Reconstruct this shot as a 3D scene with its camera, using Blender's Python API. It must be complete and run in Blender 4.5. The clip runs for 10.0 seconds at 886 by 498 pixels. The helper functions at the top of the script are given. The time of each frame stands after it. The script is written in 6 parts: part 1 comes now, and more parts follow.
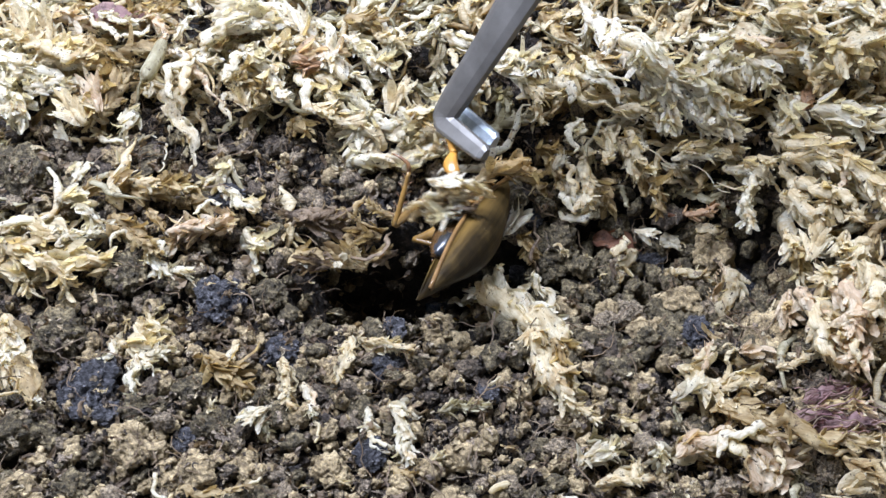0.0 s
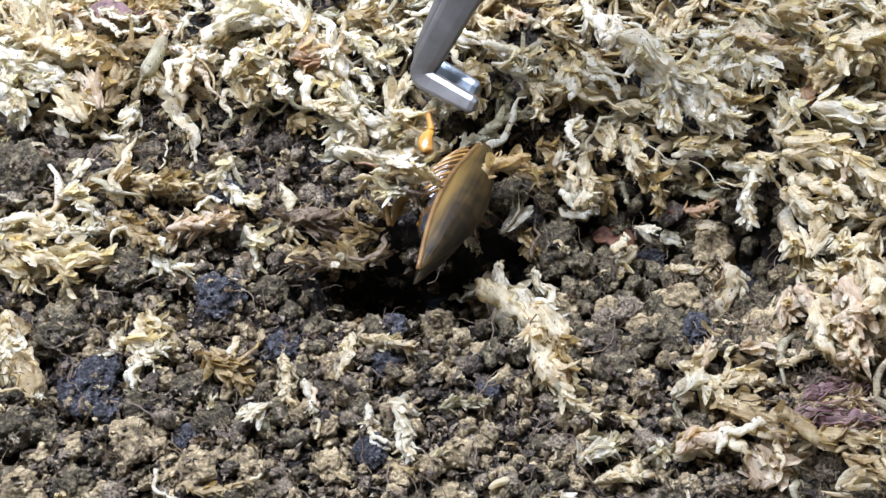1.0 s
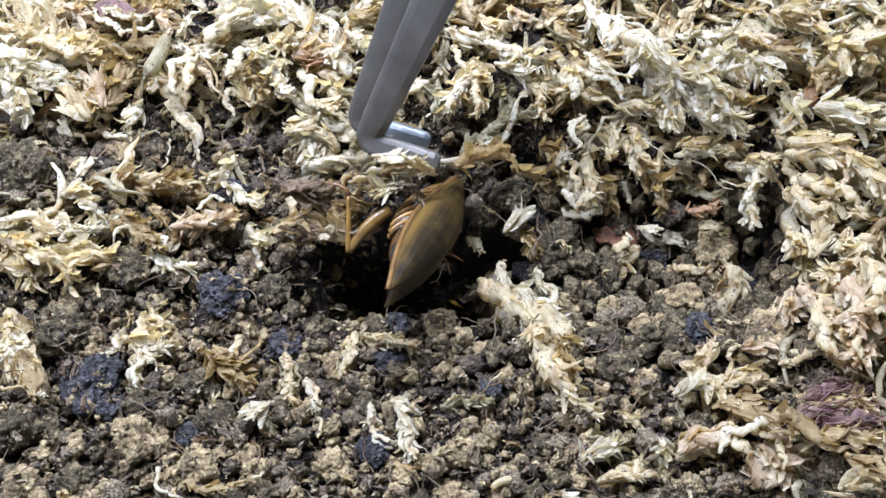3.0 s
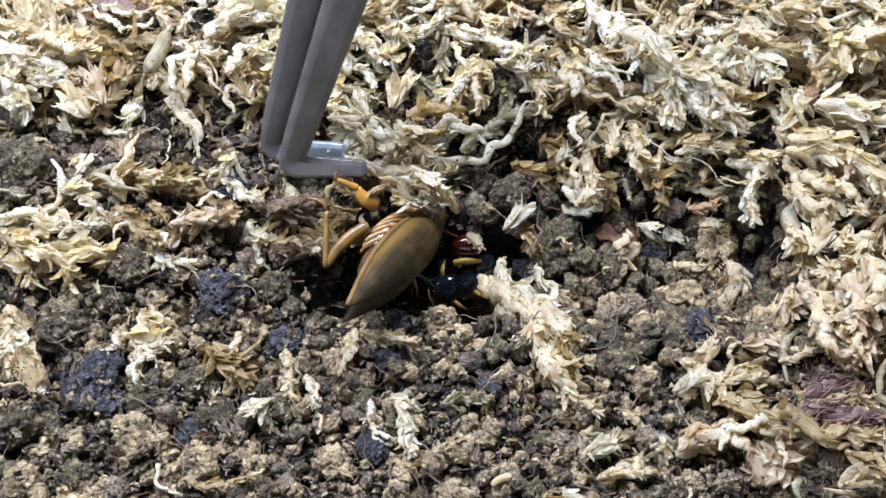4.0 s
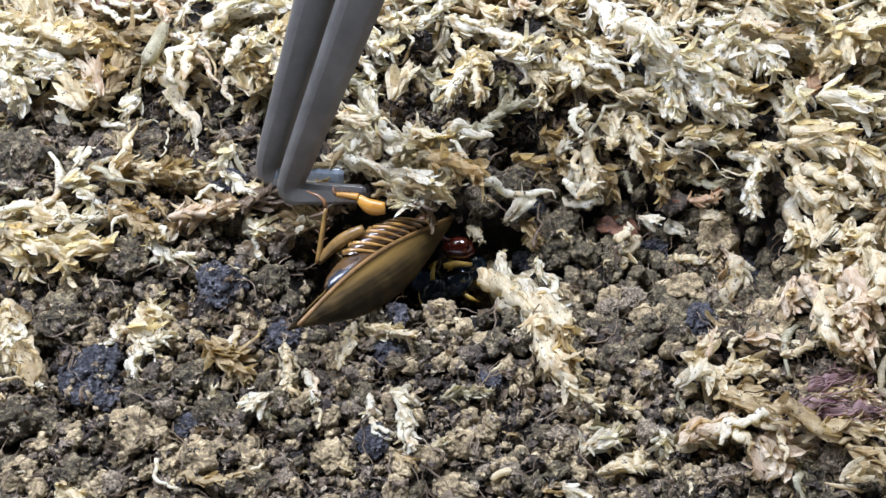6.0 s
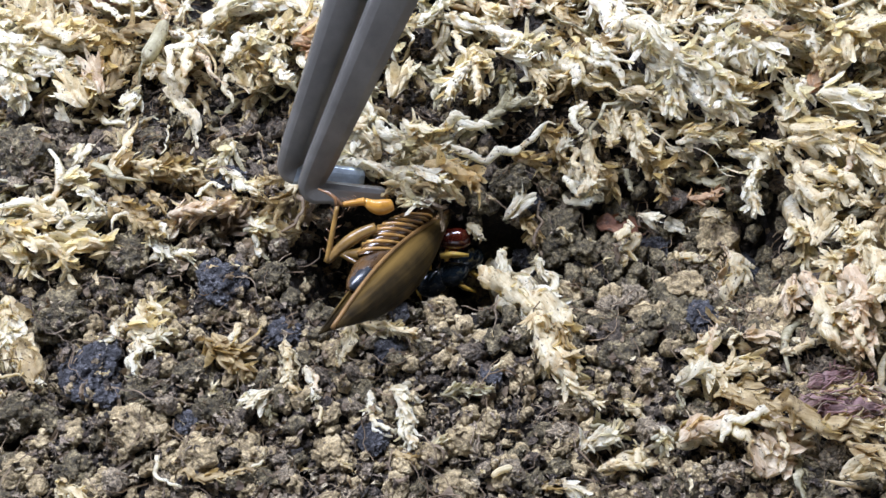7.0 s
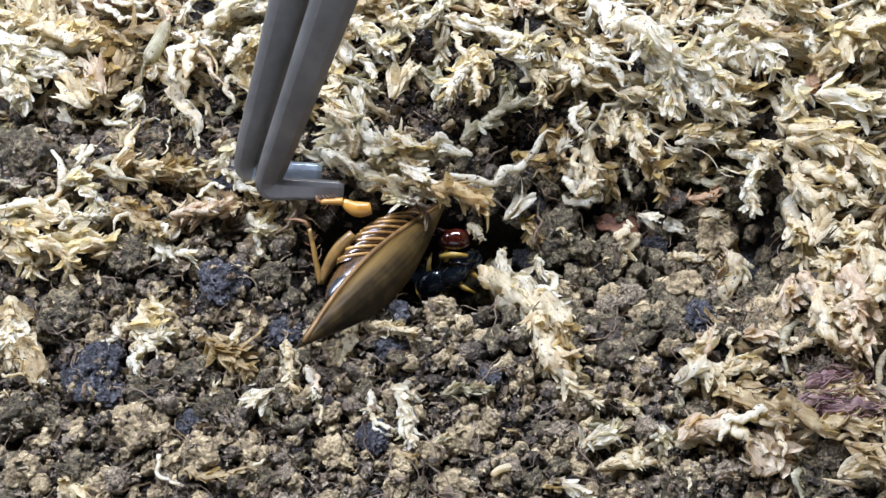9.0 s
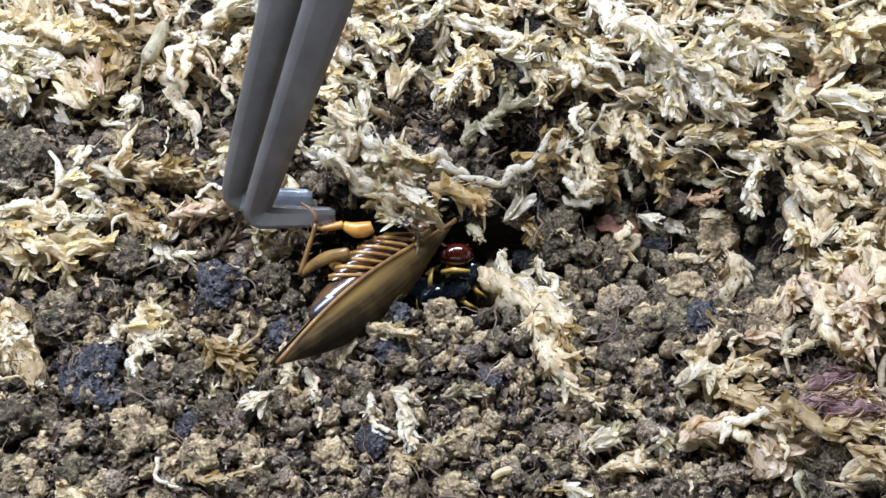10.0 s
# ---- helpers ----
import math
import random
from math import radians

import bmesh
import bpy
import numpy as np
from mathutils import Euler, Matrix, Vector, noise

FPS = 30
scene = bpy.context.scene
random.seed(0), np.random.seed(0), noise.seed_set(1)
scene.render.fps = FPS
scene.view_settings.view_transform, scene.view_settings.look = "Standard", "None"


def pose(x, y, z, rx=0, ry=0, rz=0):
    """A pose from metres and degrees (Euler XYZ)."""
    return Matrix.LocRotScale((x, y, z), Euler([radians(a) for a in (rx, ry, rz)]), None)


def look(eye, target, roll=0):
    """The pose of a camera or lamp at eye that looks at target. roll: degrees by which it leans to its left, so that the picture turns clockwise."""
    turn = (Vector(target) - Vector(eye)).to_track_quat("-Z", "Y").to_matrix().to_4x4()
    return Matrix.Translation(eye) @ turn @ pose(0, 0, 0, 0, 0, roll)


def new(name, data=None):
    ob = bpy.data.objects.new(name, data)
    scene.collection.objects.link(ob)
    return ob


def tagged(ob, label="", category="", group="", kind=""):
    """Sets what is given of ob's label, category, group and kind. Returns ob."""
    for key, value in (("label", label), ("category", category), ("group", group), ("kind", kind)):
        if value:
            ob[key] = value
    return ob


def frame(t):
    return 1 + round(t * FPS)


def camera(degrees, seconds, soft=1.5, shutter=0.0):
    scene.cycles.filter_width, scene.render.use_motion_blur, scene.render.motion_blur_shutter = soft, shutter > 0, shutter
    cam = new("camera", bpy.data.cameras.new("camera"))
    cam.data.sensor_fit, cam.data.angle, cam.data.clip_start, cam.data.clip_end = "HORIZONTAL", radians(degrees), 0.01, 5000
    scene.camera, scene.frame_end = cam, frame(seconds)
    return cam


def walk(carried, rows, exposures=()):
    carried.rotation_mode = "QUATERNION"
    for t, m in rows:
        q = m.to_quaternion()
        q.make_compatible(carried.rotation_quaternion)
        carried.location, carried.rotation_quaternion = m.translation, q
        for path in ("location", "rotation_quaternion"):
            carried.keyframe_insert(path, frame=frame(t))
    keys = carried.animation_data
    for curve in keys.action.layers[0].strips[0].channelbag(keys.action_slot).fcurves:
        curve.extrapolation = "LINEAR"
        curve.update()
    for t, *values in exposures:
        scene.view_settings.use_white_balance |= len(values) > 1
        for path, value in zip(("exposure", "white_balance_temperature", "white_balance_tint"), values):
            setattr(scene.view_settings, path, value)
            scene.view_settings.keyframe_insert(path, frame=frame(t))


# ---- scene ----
# Substrate in a tray, 1 unit = 1 m; plan sizes below are given in mm.
MM = 0.001
cam = camera(45.0, 10.0, soft=1.45, shutter=0.5)
walk(cam, [
    (0, pose(-0.00004, -0.08682, 0.12405, 35.98, -0.05, -0.26)),
    (0.5, pose(0.00014, -0.08676, 0.12426, 35.79, 0.01, -0.20)),
    (1, pose(0.00017, -0.08682, 0.12421, 35.76, 0.03, -0.21)),
    (1.5, pose(-0.00013, -0.08750, 0.12424, 35.89, -0.07, -0.21)),
    (2, pose(0.00025, -0.08851, 0.12483, 36.13, 0.07, -0.06)),
    (2.5, pose(-0.00005, -0.08716, 0.12414, 35.99, -0.01, -0.07)),
    (4, pose(-0.00010, -0.08718, 0.12386, 35.75, -0.05, -0.03)),
    (4.5, pose(0.00011, -0.08671, 0.12368, 35.60, 0.01, -0.01)),
    (5, pose(-0.00013, -0.08673, 0.12376, 35.49, -0.03, -0.08)),
    (5.5, pose(0.00028, -0.08626, 0.12367, 35.26, 0.09, -0.00)),
    (7, pose(-0.00010, -0.08652, 0.12340, 35.14, -0.04, -0.04)),
    (7.5, pose(-0.00011, -0.08654, 0.12341, 35.09, -0.05, -0.01)),
    (8, pose(-0.00000, -0.08655, 0.12360, 35.00, -0.00, 0.00)),
    (8.5, pose(0.00016, -0.08703, 0.12394, 35.09, 0.06, -0.00)),
    (9, pose(0.00015, -0.08690, 0.12409, 35.11, 0.06, -0.00)),
    (9.5, pose(-0.00023, -0.08657, 0.12377, 35.17, -0.08, -0.06)),
    (10, pose(-0.00008, -0.08622, 0.12363, 35.07, -0.01, -0.07)),
])

# ---- light ----
world = bpy.data.worlds.new("room_light")
scene.world = world
world.use_nodes = True
world.node_tree.nodes["Background"].inputs[0].default_value = (0.92, 0.96, 1.0, 1)
world.node_tree.nodes["Background"].inputs[1].default_value = 0.012


def tube_lamp(name, eye, target, length, width, watts, colour):
    """A long ceiling lamp that lies along x."""
    data = bpy.data.lights.new(name, "AREA")
    data.shape, data.size, data.size_y, data.energy, data.color = "RECTANGLE", length, width, watts, colour
    ob = new(name, data)
    ob.matrix_world = look(eye, target)
    return ob


tube_lamp("ceiling_lamp", (-0.08, 0.13, 0.31), (-0.035, 0.03, 0), 0.44, 0.08, 5.6, (0.84, 0.92, 1.16))
scene.view_settings.exposure = 0.0


def height(x, y):
    """Height of the substrate in mm over the plan, x and y in mm."""
    h = 6.0 / (1 + np.exp(-(y - 24) / 6.0)) + 4.5 / (1 + np.exp(-(x - 47) / 5.0))
    h = h + 3.0 * np.exp(-((x + 48) / 20) ** 2 - ((y - 8) / 10) ** 2)
    h = h - 22.0 * np.exp(-((x + 3.5) / 15.0) ** 6 - ((y + 0.7) / 7.6) ** 6)
    h = h - 4.0 * np.exp(-((x + 4) / 9) ** 2 - ((y - 31) / 7) ** 2)
    h = h - 9.0 * np.exp(-((x - 45.6) / 6) ** 2 - ((y - 1.5) / 5) ** 2)
    h = h - 6.0 * np.exp(-((x - 28) / 20) ** 4 - ((y - 1) / 12) ** 4)
    h = h - 8.0 * np.exp(-((x - 10.4) / 5.5) ** 2 - ((y - 18.9) / 4.5) ** 2) - 6.0 * np.exp(-((x - 12.9) / 5) ** 2 - ((y - 36.3) / 4) ** 2)
    return h + 0.7 * np.sin(x * 0.31 + 1) * np.cos(y * 0.27) + 0.4 * np.sin(x * 0.7 - y * 0.5)


def ground_z(x, y):
    return float(height(np.float64(x), np.float64(y)))


# ---- materials ----
def material(name, rough=0.7, metal=0.0):
    m = bpy.data.materials.new(name)
    m.use_nodes = True
    b = m.node_tree.nodes["Principled BSDF"]
    b.inputs["Roughness"].default_value, b.inputs["Metallic"].default_value = rough, metal
    return m, m.node_tree, b


def noise_node(nt, scale, detail=5.0, rough=0.6, coord="Object", distort=0.0):
    c = nt.nodes.new("ShaderNodeTexCoord")
    n = nt.nodes.new("ShaderNodeTexNoise")
    n.inputs["Scale"].default_value, n.inputs["Detail"].default_value = scale, detail
    n.inputs["Roughness"].default_value, n.inputs["Distortion"].default_value = rough, distort
    nt.links.new(c.outputs[coord], n.inputs["Vector"])
    return n.outputs["Fac"]


def ramp(nt, fac, stops):
    r = nt.nodes.new("ShaderNodeValToRGB")
    while len(r.color_ramp.elements) < len(stops):
        r.color_ramp.elements.new(0.5)
    for e, (p, c) in zip(r.color_ramp.elements, stops):
        e.position, e.color = p, (*c, 1)
    nt.links.new(fac, r.inputs["Fac"])
    return r.outputs["Color"]


def mix(nt, fac, a, b, mode="MIX"):
    n = nt.nodes.new("ShaderNodeMix")
    n.data_type, n.blend_type = "RGBA", mode
    for socket, v in ((n.inputs[0], fac), (n.inputs[6], a), (n.inputs[7], b)):
        if isinstance(v, (int, float)):
            socket.default_value = v
        elif isinstance(v, tuple):
            socket.default_value = (*v, 1)
        else:
            nt.links.new(v, socket)
    return n.outputs[2]


def maths(nt, op, a, b):
    n = nt.nodes.new("ShaderNodeMath")
    n.operation = op
    for socket, v in zip(n.inputs, (a, b)):
        if isinstance(v, (int, float)):
            socket.default_value = v
        else:
            nt.links.new(v, socket)
    return n.outputs[0]


def bump(nt, b, fac, strength, distance):
    n = nt.nodes.new("ShaderNodeBump")
    n.inputs["Strength"].default_value, n.inputs["Distance"].default_value = strength, distance
    nt.links.new(fac, n.inputs["Height"])
    nt.links.new(n.outputs["Normal"], b.inputs["Normal"])


def island(nt):
    return nt.nodes.new("ShaderNodeNewGeometry").outputs["Random Per Island"]


def moss_material(name, pale, mid, dark, per_piece=0.35):
    """Dried moss: papery, matt, slightly see-through, with tan stains and dirt specks."""
    m, nt, b = material(name, 0.58)
    b.inputs["Specular IOR Level"].default_value = 0.35
    big = noise_node(nt, 260, 3)
    base = ramp(nt, big, [(0.30, dark), (0.42, mid), (0.54, pale)])
    tone = ramp(nt, island(nt), [(0.0, dark), (0.25, mid), (0.6, pale), (1.0, pale)])
    base = mix(nt, per_piece, base, tone)
    c, mp, n = nt.nodes.new("ShaderNodeTexCoord"), nt.nodes.new("ShaderNodeMapping"), nt.nodes.new("ShaderNodeTexNoise")
    mp.inputs["Scale"].default_value = (380, 2600, 2600)
    n.inputs["Scale"].default_value, n.inputs["Detail"].default_value, n.inputs["Distortion"].default_value = 1.0, 4.0, 0.6
    nt.links.new(c.outputs["Object"], mp.inputs["Vector"]), nt.links.new(mp.outputs[0], n.inputs["Vector"])
    grain = n.outputs["Fac"]
    base = mix(nt, 0.5, base, ramp(nt, grain, [(0.32, (0.55, 0.44, 0.28)), (0.5, (0.95, 0.92, 0.86)), (0.62, (1.1, 1.1, 1.1))]), "MULTIPLY")
    stain = ramp(nt, noise_node(nt, 420, 4, 0.65, distort=0.8), [(0.53, (0, 0, 0)), (0.68, (0.8, 0.8, 0.8))])
    base = mix(nt, stain, base, dark)
    dirt = ramp(nt, noise_node(nt, 1300, 4, 0.7), [(0.60, (0, 0, 0)), (0.65, (1, 1, 1))])
    base = mix(nt, dirt, base, (0.075, 0.05, 0.035))
    nt.links.new(base, b.inputs["Base Color"])
    bump(nt, b, grain, 0.6, 0.0004)
    t = nt.nodes.new("ShaderNodeBsdfTranslucent")
    nt.links.new(mix(nt, 1.0, base, (0.98, 0.91, 0.64), "MULTIPLY"), t.inputs["Color"])
    s = nt.nodes.new("ShaderNodeMixShader")
    s.inputs[0].default_value = 0.55
    nt.links.new(b.outputs[0], s.inputs[1]), nt.links.new(t.outputs[0], s.inputs[2])
    nt.links.new(s.outputs[0], nt.nodes["Material Output"].inputs["Surface"])
    return m


def soil_material(name, dark, mid, light, spread=0.5, scale=420, grit=0.9):
    m, nt, b = material(name, 0.55)
    b.inputs["Specular IOR Level"].default_value = 0.35
    a = noise_node(nt, scale, 6, 0.65, distort=0.6)
    fine = noise_node(nt, 2600, 4, 0.7)
    base = ramp(nt, a, [(0.34, dark), (0.5, mid), (0.66, light)])
    tone = ramp(nt, island(nt), [(0.0, dark), (0.5, mid), (1.0, light)])
    base = mix(nt, spread, base, tone)
    # Paints shade into the bump's pits and light onto its peaks, by grit.
    base = mix(nt, grit, base, ramp(nt, fine, [(0.36, (0.15, 0.135, 0.13)), (0.52, (0.78, 0.77, 0.77)), (0.66, (1.55, 1.5, 1.4))]), "MULTIPLY")
    nt.links.new(base, b.inputs["Base Color"])
    coarse = noise_node(nt, 1100, 3, 0.6, distort=1.2)
    bump(nt, b, maths(nt, "ADD", fine, maths(nt, "MULTIPLY", coarse, 1.6)), 0.35 + 0.7 * grit, 0.0007)
    return m


def shell_material(name, dark, light, rough=0.3, scale=500, coat=0.3):
    """Insect cuticle: glossy, mottled."""
    m, nt, b = material(name, rough)
    nt.links.new(ramp(nt, noise_node(nt, scale, 4), [(0.35, dark), (0.65, light)]), b.inputs["Base Color"])
    b.inputs["Coat Weight"].default_value = coat
    b.inputs["Specular IOR Level"].default_value = 0.5 if coat > 0.15 else 0.25
    bump(nt, b, noise_node(nt, 3000, 3), 0.15, 0.0001)
    return m


MOSS = moss_material("dry_moss_cream", (0.76, 0.71, 0.545), (0.70, 0.605, 0.395), (0.48, 0.33, 0.15))
MOSS_WHITE = moss_material("dry_moss_white", (0.775, 0.765, 0.67), (0.735, 0.695, 0.56), (0.56, 0.42, 0.215), 0.25)
# White moss made whiter still: overexposed light is put into its colour.
MOSS_OVERLIT = moss_material("dry_moss_overlit", (0.87, 0.865, 0.80), (0.84, 0.81, 0.71), (0.66, 0.54, 0.33), 0.2)
MOSS_TAN = moss_material("dry_moss_tan", (0.62, 0.51, 0.30), (0.39, 0.28, 0.135), (0.15, 0.095, 0.048))
MOSS_GREEN = moss_material("dry_moss_grey_green", (0.58, 0.555, 0.42), (0.37, 0.335, 0.205), (0.15, 0.115, 0.06))
MOSS_AMBER = moss_material("dry_moss_amber", (0.66, 0.55, 0.33), (0.56, 0.40, 0.18), (0.36, 0.21, 0.07))
MOSS_RUST = moss_material("dry_moss_rust", (0.62, 0.46, 0.31), (0.47, 0.28, 0.15), (0.24, 0.12, 0.06))
MOSS_PINK = moss_material("dry_moss_salmon", (0.76, 0.69, 0.55), (0.66, 0.51, 0.35), (0.40, 0.24, 0.12))
ROOT = moss_material("purple_root_skin", (0.46, 0.32, 0.30), (0.25, 0.13, 0.14), (0.09, 0.045, 0.055))
DEAD_LEAF = moss_material("red_dead_leaf", (0.30, 0.15, 0.09), (0.15, 0.055, 0.03), (0.05, 0.018, 0.012))
LITTER = moss_material("brown_litter", (0.36, 0.28, 0.20), (0.165, 0.118, 0.083), (0.05, 0.034, 0.026))
# Peat darkened to near black: shade of the gaps and hollow is in its colour.
SHADED_SOIL = soil_material("peat_soil_shaded", (0.006, 0.005, 0.004), (0.020, 0.015, 0.012), (0.07, 0.052, 0.038), 0.15)
CRUMB = soil_material("soil_crumbs", (0.020, 0.015, 0.014), (0.16, 0.124, 0.088), (0.46, 0.375, 0.255), 0.6)
OCHRE = soil_material("ochre_clay", (0.10, 0.072, 0.038), (0.345, 0.265, 0.145), (0.60, 0.485, 0.29), 0.1, 600, 0.6)
GREYCLAY = soil_material("grey_brown_clay", (0.024, 0.019, 0.011), (0.125, 0.10, 0.056), (0.38, 0.315, 0.185), 0.1, 600, 0.85)
CHARCOAL = soil_material("charcoal", (0.016, 0.016, 0.020), (0.062, 0.063, 0.072), (0.20, 0.20, 0.218), 0.1, 800)
FLAKE = soil_material("peat_flakes", (0.011, 0.009, 0.010), (0.125, 0.096, 0.074), (0.46, 0.375, 0.28), 0.8)
PALE_FLAKE = soil_material("bark_flakes", (0.17, 0.125, 0.075), (0.38, 0.30, 0.185), (0.62, 0.54, 0.39), 0.8)


def veined_material(name, dark, light):
    """Leathery wing cover with fine veins along x."""
    m, nt, b = material(name, 0.5)
    c, mp, n = nt.nodes.new("ShaderNodeTexCoord"), nt.nodes.new("ShaderNodeMapping"), nt.nodes.new("ShaderNodeTexNoise")
    mp.inputs["Scale"].default_value = (90, 1900, 900)
    n.inputs["Scale"].default_value, n.inputs["Detail"].default_value = 1.0, 4.0
    nt.links.new(c.outputs["Object"], mp.inputs["Vector"]), nt.links.new(mp.outputs[0], n.inputs["Vector"])
    base = ramp(nt, noise_node(nt, 130, 4), [(0.40, dark), (0.58, light)])
    xyz = nt.nodes.new("ShaderNodeSeparateXYZ")
    nt.links.new(c.outputs["Object"], xyz.inputs[0])
    band = nt.nodes.new("ShaderNodeMapRange")
    band.inputs["From Min"].default_value, band.inputs["From Max"].default_value = -0.0004, 0.0007
    nt.links.new(xyz.outputs["Y"], band.inputs["Value"])
    base = mix(nt, band.outputs[0], base, (light[0] * 2.0, light[1] * 1.9, light[2] * 1.6))
    base = mix(nt, 0.75, base, ramp(nt, n.outputs["Fac"], [(0.36, (0.5, 0.47, 0.42)), (0.6, (1.25, 1.2, 1.1))]), "MULTIPLY")
    nt.links.new(base, b.inputs["Base Color"])
    b.inputs["Specular IOR Level"].default_value = 0.14
    bump(nt, b, n.outputs["Fac"], 0.4, 0.0003)
    return m


WING = veined_material("wing_cover_brown", (0.013, 0.0085, 0.003), (0.052, 0.034, 0.011))
WING_EDGE = shell_material("wing_edge_amber", (0.11, 0.06, 0.022), (0.19, 0.105, 0.036), 0.4, 400, 0.1)
HIND_WING = shell_material("hind_wing_blue_black", (0.004, 0.006, 0.009), (0.018, 0.021, 0.028), 0.3, 500, 0.3)
BELLY = shell_material("belly_amber", (0.15, 0.072, 0.018), (0.36, 0.20, 0.055), 0.28, 700, 0.4)
BELLY_DARK = shell_material("belly_dark_brown", (0.030, 0.015, 0.006), (0.075, 0.038, 0.013), 0.25, 600, 0.5)
LEG = shell_material("leg_amber", (0.28, 0.125, 0.018), (0.48, 0.235, 0.036), 0.3, 500, 0.3)
LEG_TAN = shell_material("leg_tan", (0.10, 0.055, 0.014), (0.24, 0.135, 0.032), 0.35, 500, 0.2)
LEG_DARK = shell_material("leg_brown", (0.10, 0.045, 0.018), (0.20, 0.095, 0.035), 0.4, 600, 0.2)
BLACK_SHELL = shell_material("black_shell", (0.004, 0.007, 0.011), (0.012, 0.02, 0.028), 0.12, 600, 0.8)
RED_SHELL = shell_material("red_shell", (0.03, 0.005, 0.003), (0.07, 0.01, 0.005), 0.15, 600, 0.8)
YELLOW_LEG = shell_material("yellow_leg", (0.42, 0.25, 0.04), (0.62, 0.42, 0.09), 0.3, 700, 0.3)


def steel_material():
    m, nt, b = material("grey_steel", 0.42, 0.75)
    n = noise_node(nt, 180, 5)
    nt.links.new(ramp(nt, n, [(0.3, (0.155, 0.148, 0.138)), (0.7, (0.245, 0.235, 0.222))]), b.inputs["Base Color"])
    r = nt.nodes.new("ShaderNodeMapRange")
    r.inputs["To Min"].default_value, r.inputs["To Max"].default_value = 0.32, 0.55
    nt.links.new(noise_node(nt, 900, 4), r.inputs["Value"])
    nt.links.new(r.outputs[0], b.inputs["Roughness"])
    bump(nt, b, noise_node(nt, 4000, 3), 0.1, 0.0001)
    return m


def polished_sheen_material():
    m, nt, b = material("polished_steel_sheen", 0.42, 0.85)
    # The bluish reflection on the tip is put into the base colour.
    nt.links.new(ramp(nt, noise_node(nt, 500, 5), [(0.35, (0.27, 0.31, 0.35)), (0.65, (0.46, 0.52, 0.57))]), b.inputs["Base Color"])
    bump(nt, b, noise_node(nt, 1500, 4), 0.25, 0.0002)
    return m


STEEL, POLISHED_SHEEN = steel_material(), polished_sheen_material()


def tray_material():
    m, nt, b = material("grey_plastic", 0.6)
    nt.links.new(ramp(nt, noise_node(nt, 40, 4), [(0.4, (0.42, 0.42, 0.41)), (0.6, (0.5, 0.5, 0.49))]), b.inputs["Base Color"])
    return m


TRAY = tray_material()


# ---- mesh helpers (all coordinates in mm) ----
def tri_mesh(name, verts, tris, mats, smooth=False, index=None):
    """A mesh from arrays: verts (n, 3) in mm, tris (m, 3)."""
    me = bpy.data.meshes.new(name)
    v, f = np.asarray(verts, np.float32) * MM, np.asarray(tris, np.int32)
    me.vertices.add(len(v))
    me.vertices.foreach_set("co", v.ravel())
    me.loops.add(f.size)
    me.loops.foreach_set("vertex_index", f.ravel())
    me.polygons.add(len(f))
    me.polygons.foreach_set("loop_start", np.arange(0, f.size, 3, dtype=np.int32))
    me.polygons.foreach_set("use_smooth", np.full(len(f), smooth))
    for m in mats:
        me.materials.append(m)
    if index is not None:
        me.polygons.foreach_set("material_index", np.asarray(index, np.int32))
    me.update(calc_edges=True)
    return me


def join(pieces):
    """Join (verts, tris) pairs."""
    vs, fs, n = [], [], 0
    for v, f in pieces:
        vs.append(np.asarray(v, float)), fs.append(np.asarray(f, int) + n)
        n += len(v)
    return np.concatenate(vs), np.concatenate(fs)


def part(name, vf, mat, parent, label="", smooth=True):
    ob = new(name, tri_mesh(name, vf[0], vf[1], [mat], smooth))
    ob.parent = parent
    return tagged(ob, label)


def thing(name, label, category, group="", kind=""):
    return tagged(new(name), label, category, group, kind)


def grid_tris(rows, cols, wrap=False):
    f = []
    for i in range(rows - 1):
        for j in range(cols if wrap else cols - 1):
            a, b = i * cols + j, i * cols + (j + 1) % cols
            f += [(a, b, b + cols), (a, b + cols, a + cols)]
    return f


def tube(path, radii, sides=7, flat=1.0, up=(0, 0, 1), cap=True):
    """A closed tube along path; flat squashes it along its second axis."""
    path = np.asarray(path, float)
    radii = np.broadcast_to(radii, (len(path),))
    tan = np.gradient(path, axis=0)
    tan /= np.linalg.norm(tan, axis=1)[:, None] + 1e-9
    side = np.cross(np.asarray(up, float), tan)
    bad = np.linalg.norm(side, axis=1) < 1e-3
    side[bad] = (1, 0, 0)
    side /= np.linalg.norm(side, axis=1)[:, None]
    nor = np.cross(tan, side)
    a = np.arange(sides) * 2 * np.pi / sides
    ring = side[:, None] * np.cos(a)[None, :, None] + nor[:, None] * (np.sin(a) * flat)[None, :, None]
    v = (path[:, None] + ring * radii[:, None, None]).reshape(-1, 3)
    f = grid_tris(len(path), sides, True)
    if cap:
        n = len(v)
        v = np.concatenate([v, path[:1], path[-1:]])
        last = (len(path) - 1) * sides
        for j in range(sides):
            f += [(n, (j + 1) % sides, j), (n + 1, last + j, last + (j + 1) % sides)]
    return v, f


def ellipsoid(centre, radii, nu=16, nv=10):
    v = []
    for i in range(nv + 1):
        th = np.pi * i / nv
        for j in range(nu):
            ph = 2 * np.pi * j / nu
            v.append((np.cos(th), np.sin(th) * np.cos(ph), np.sin(th) * np.sin(ph)))
    return np.array(v) * radii + np.asarray(centre, float), grid_tris(nv + 1, nu, True)


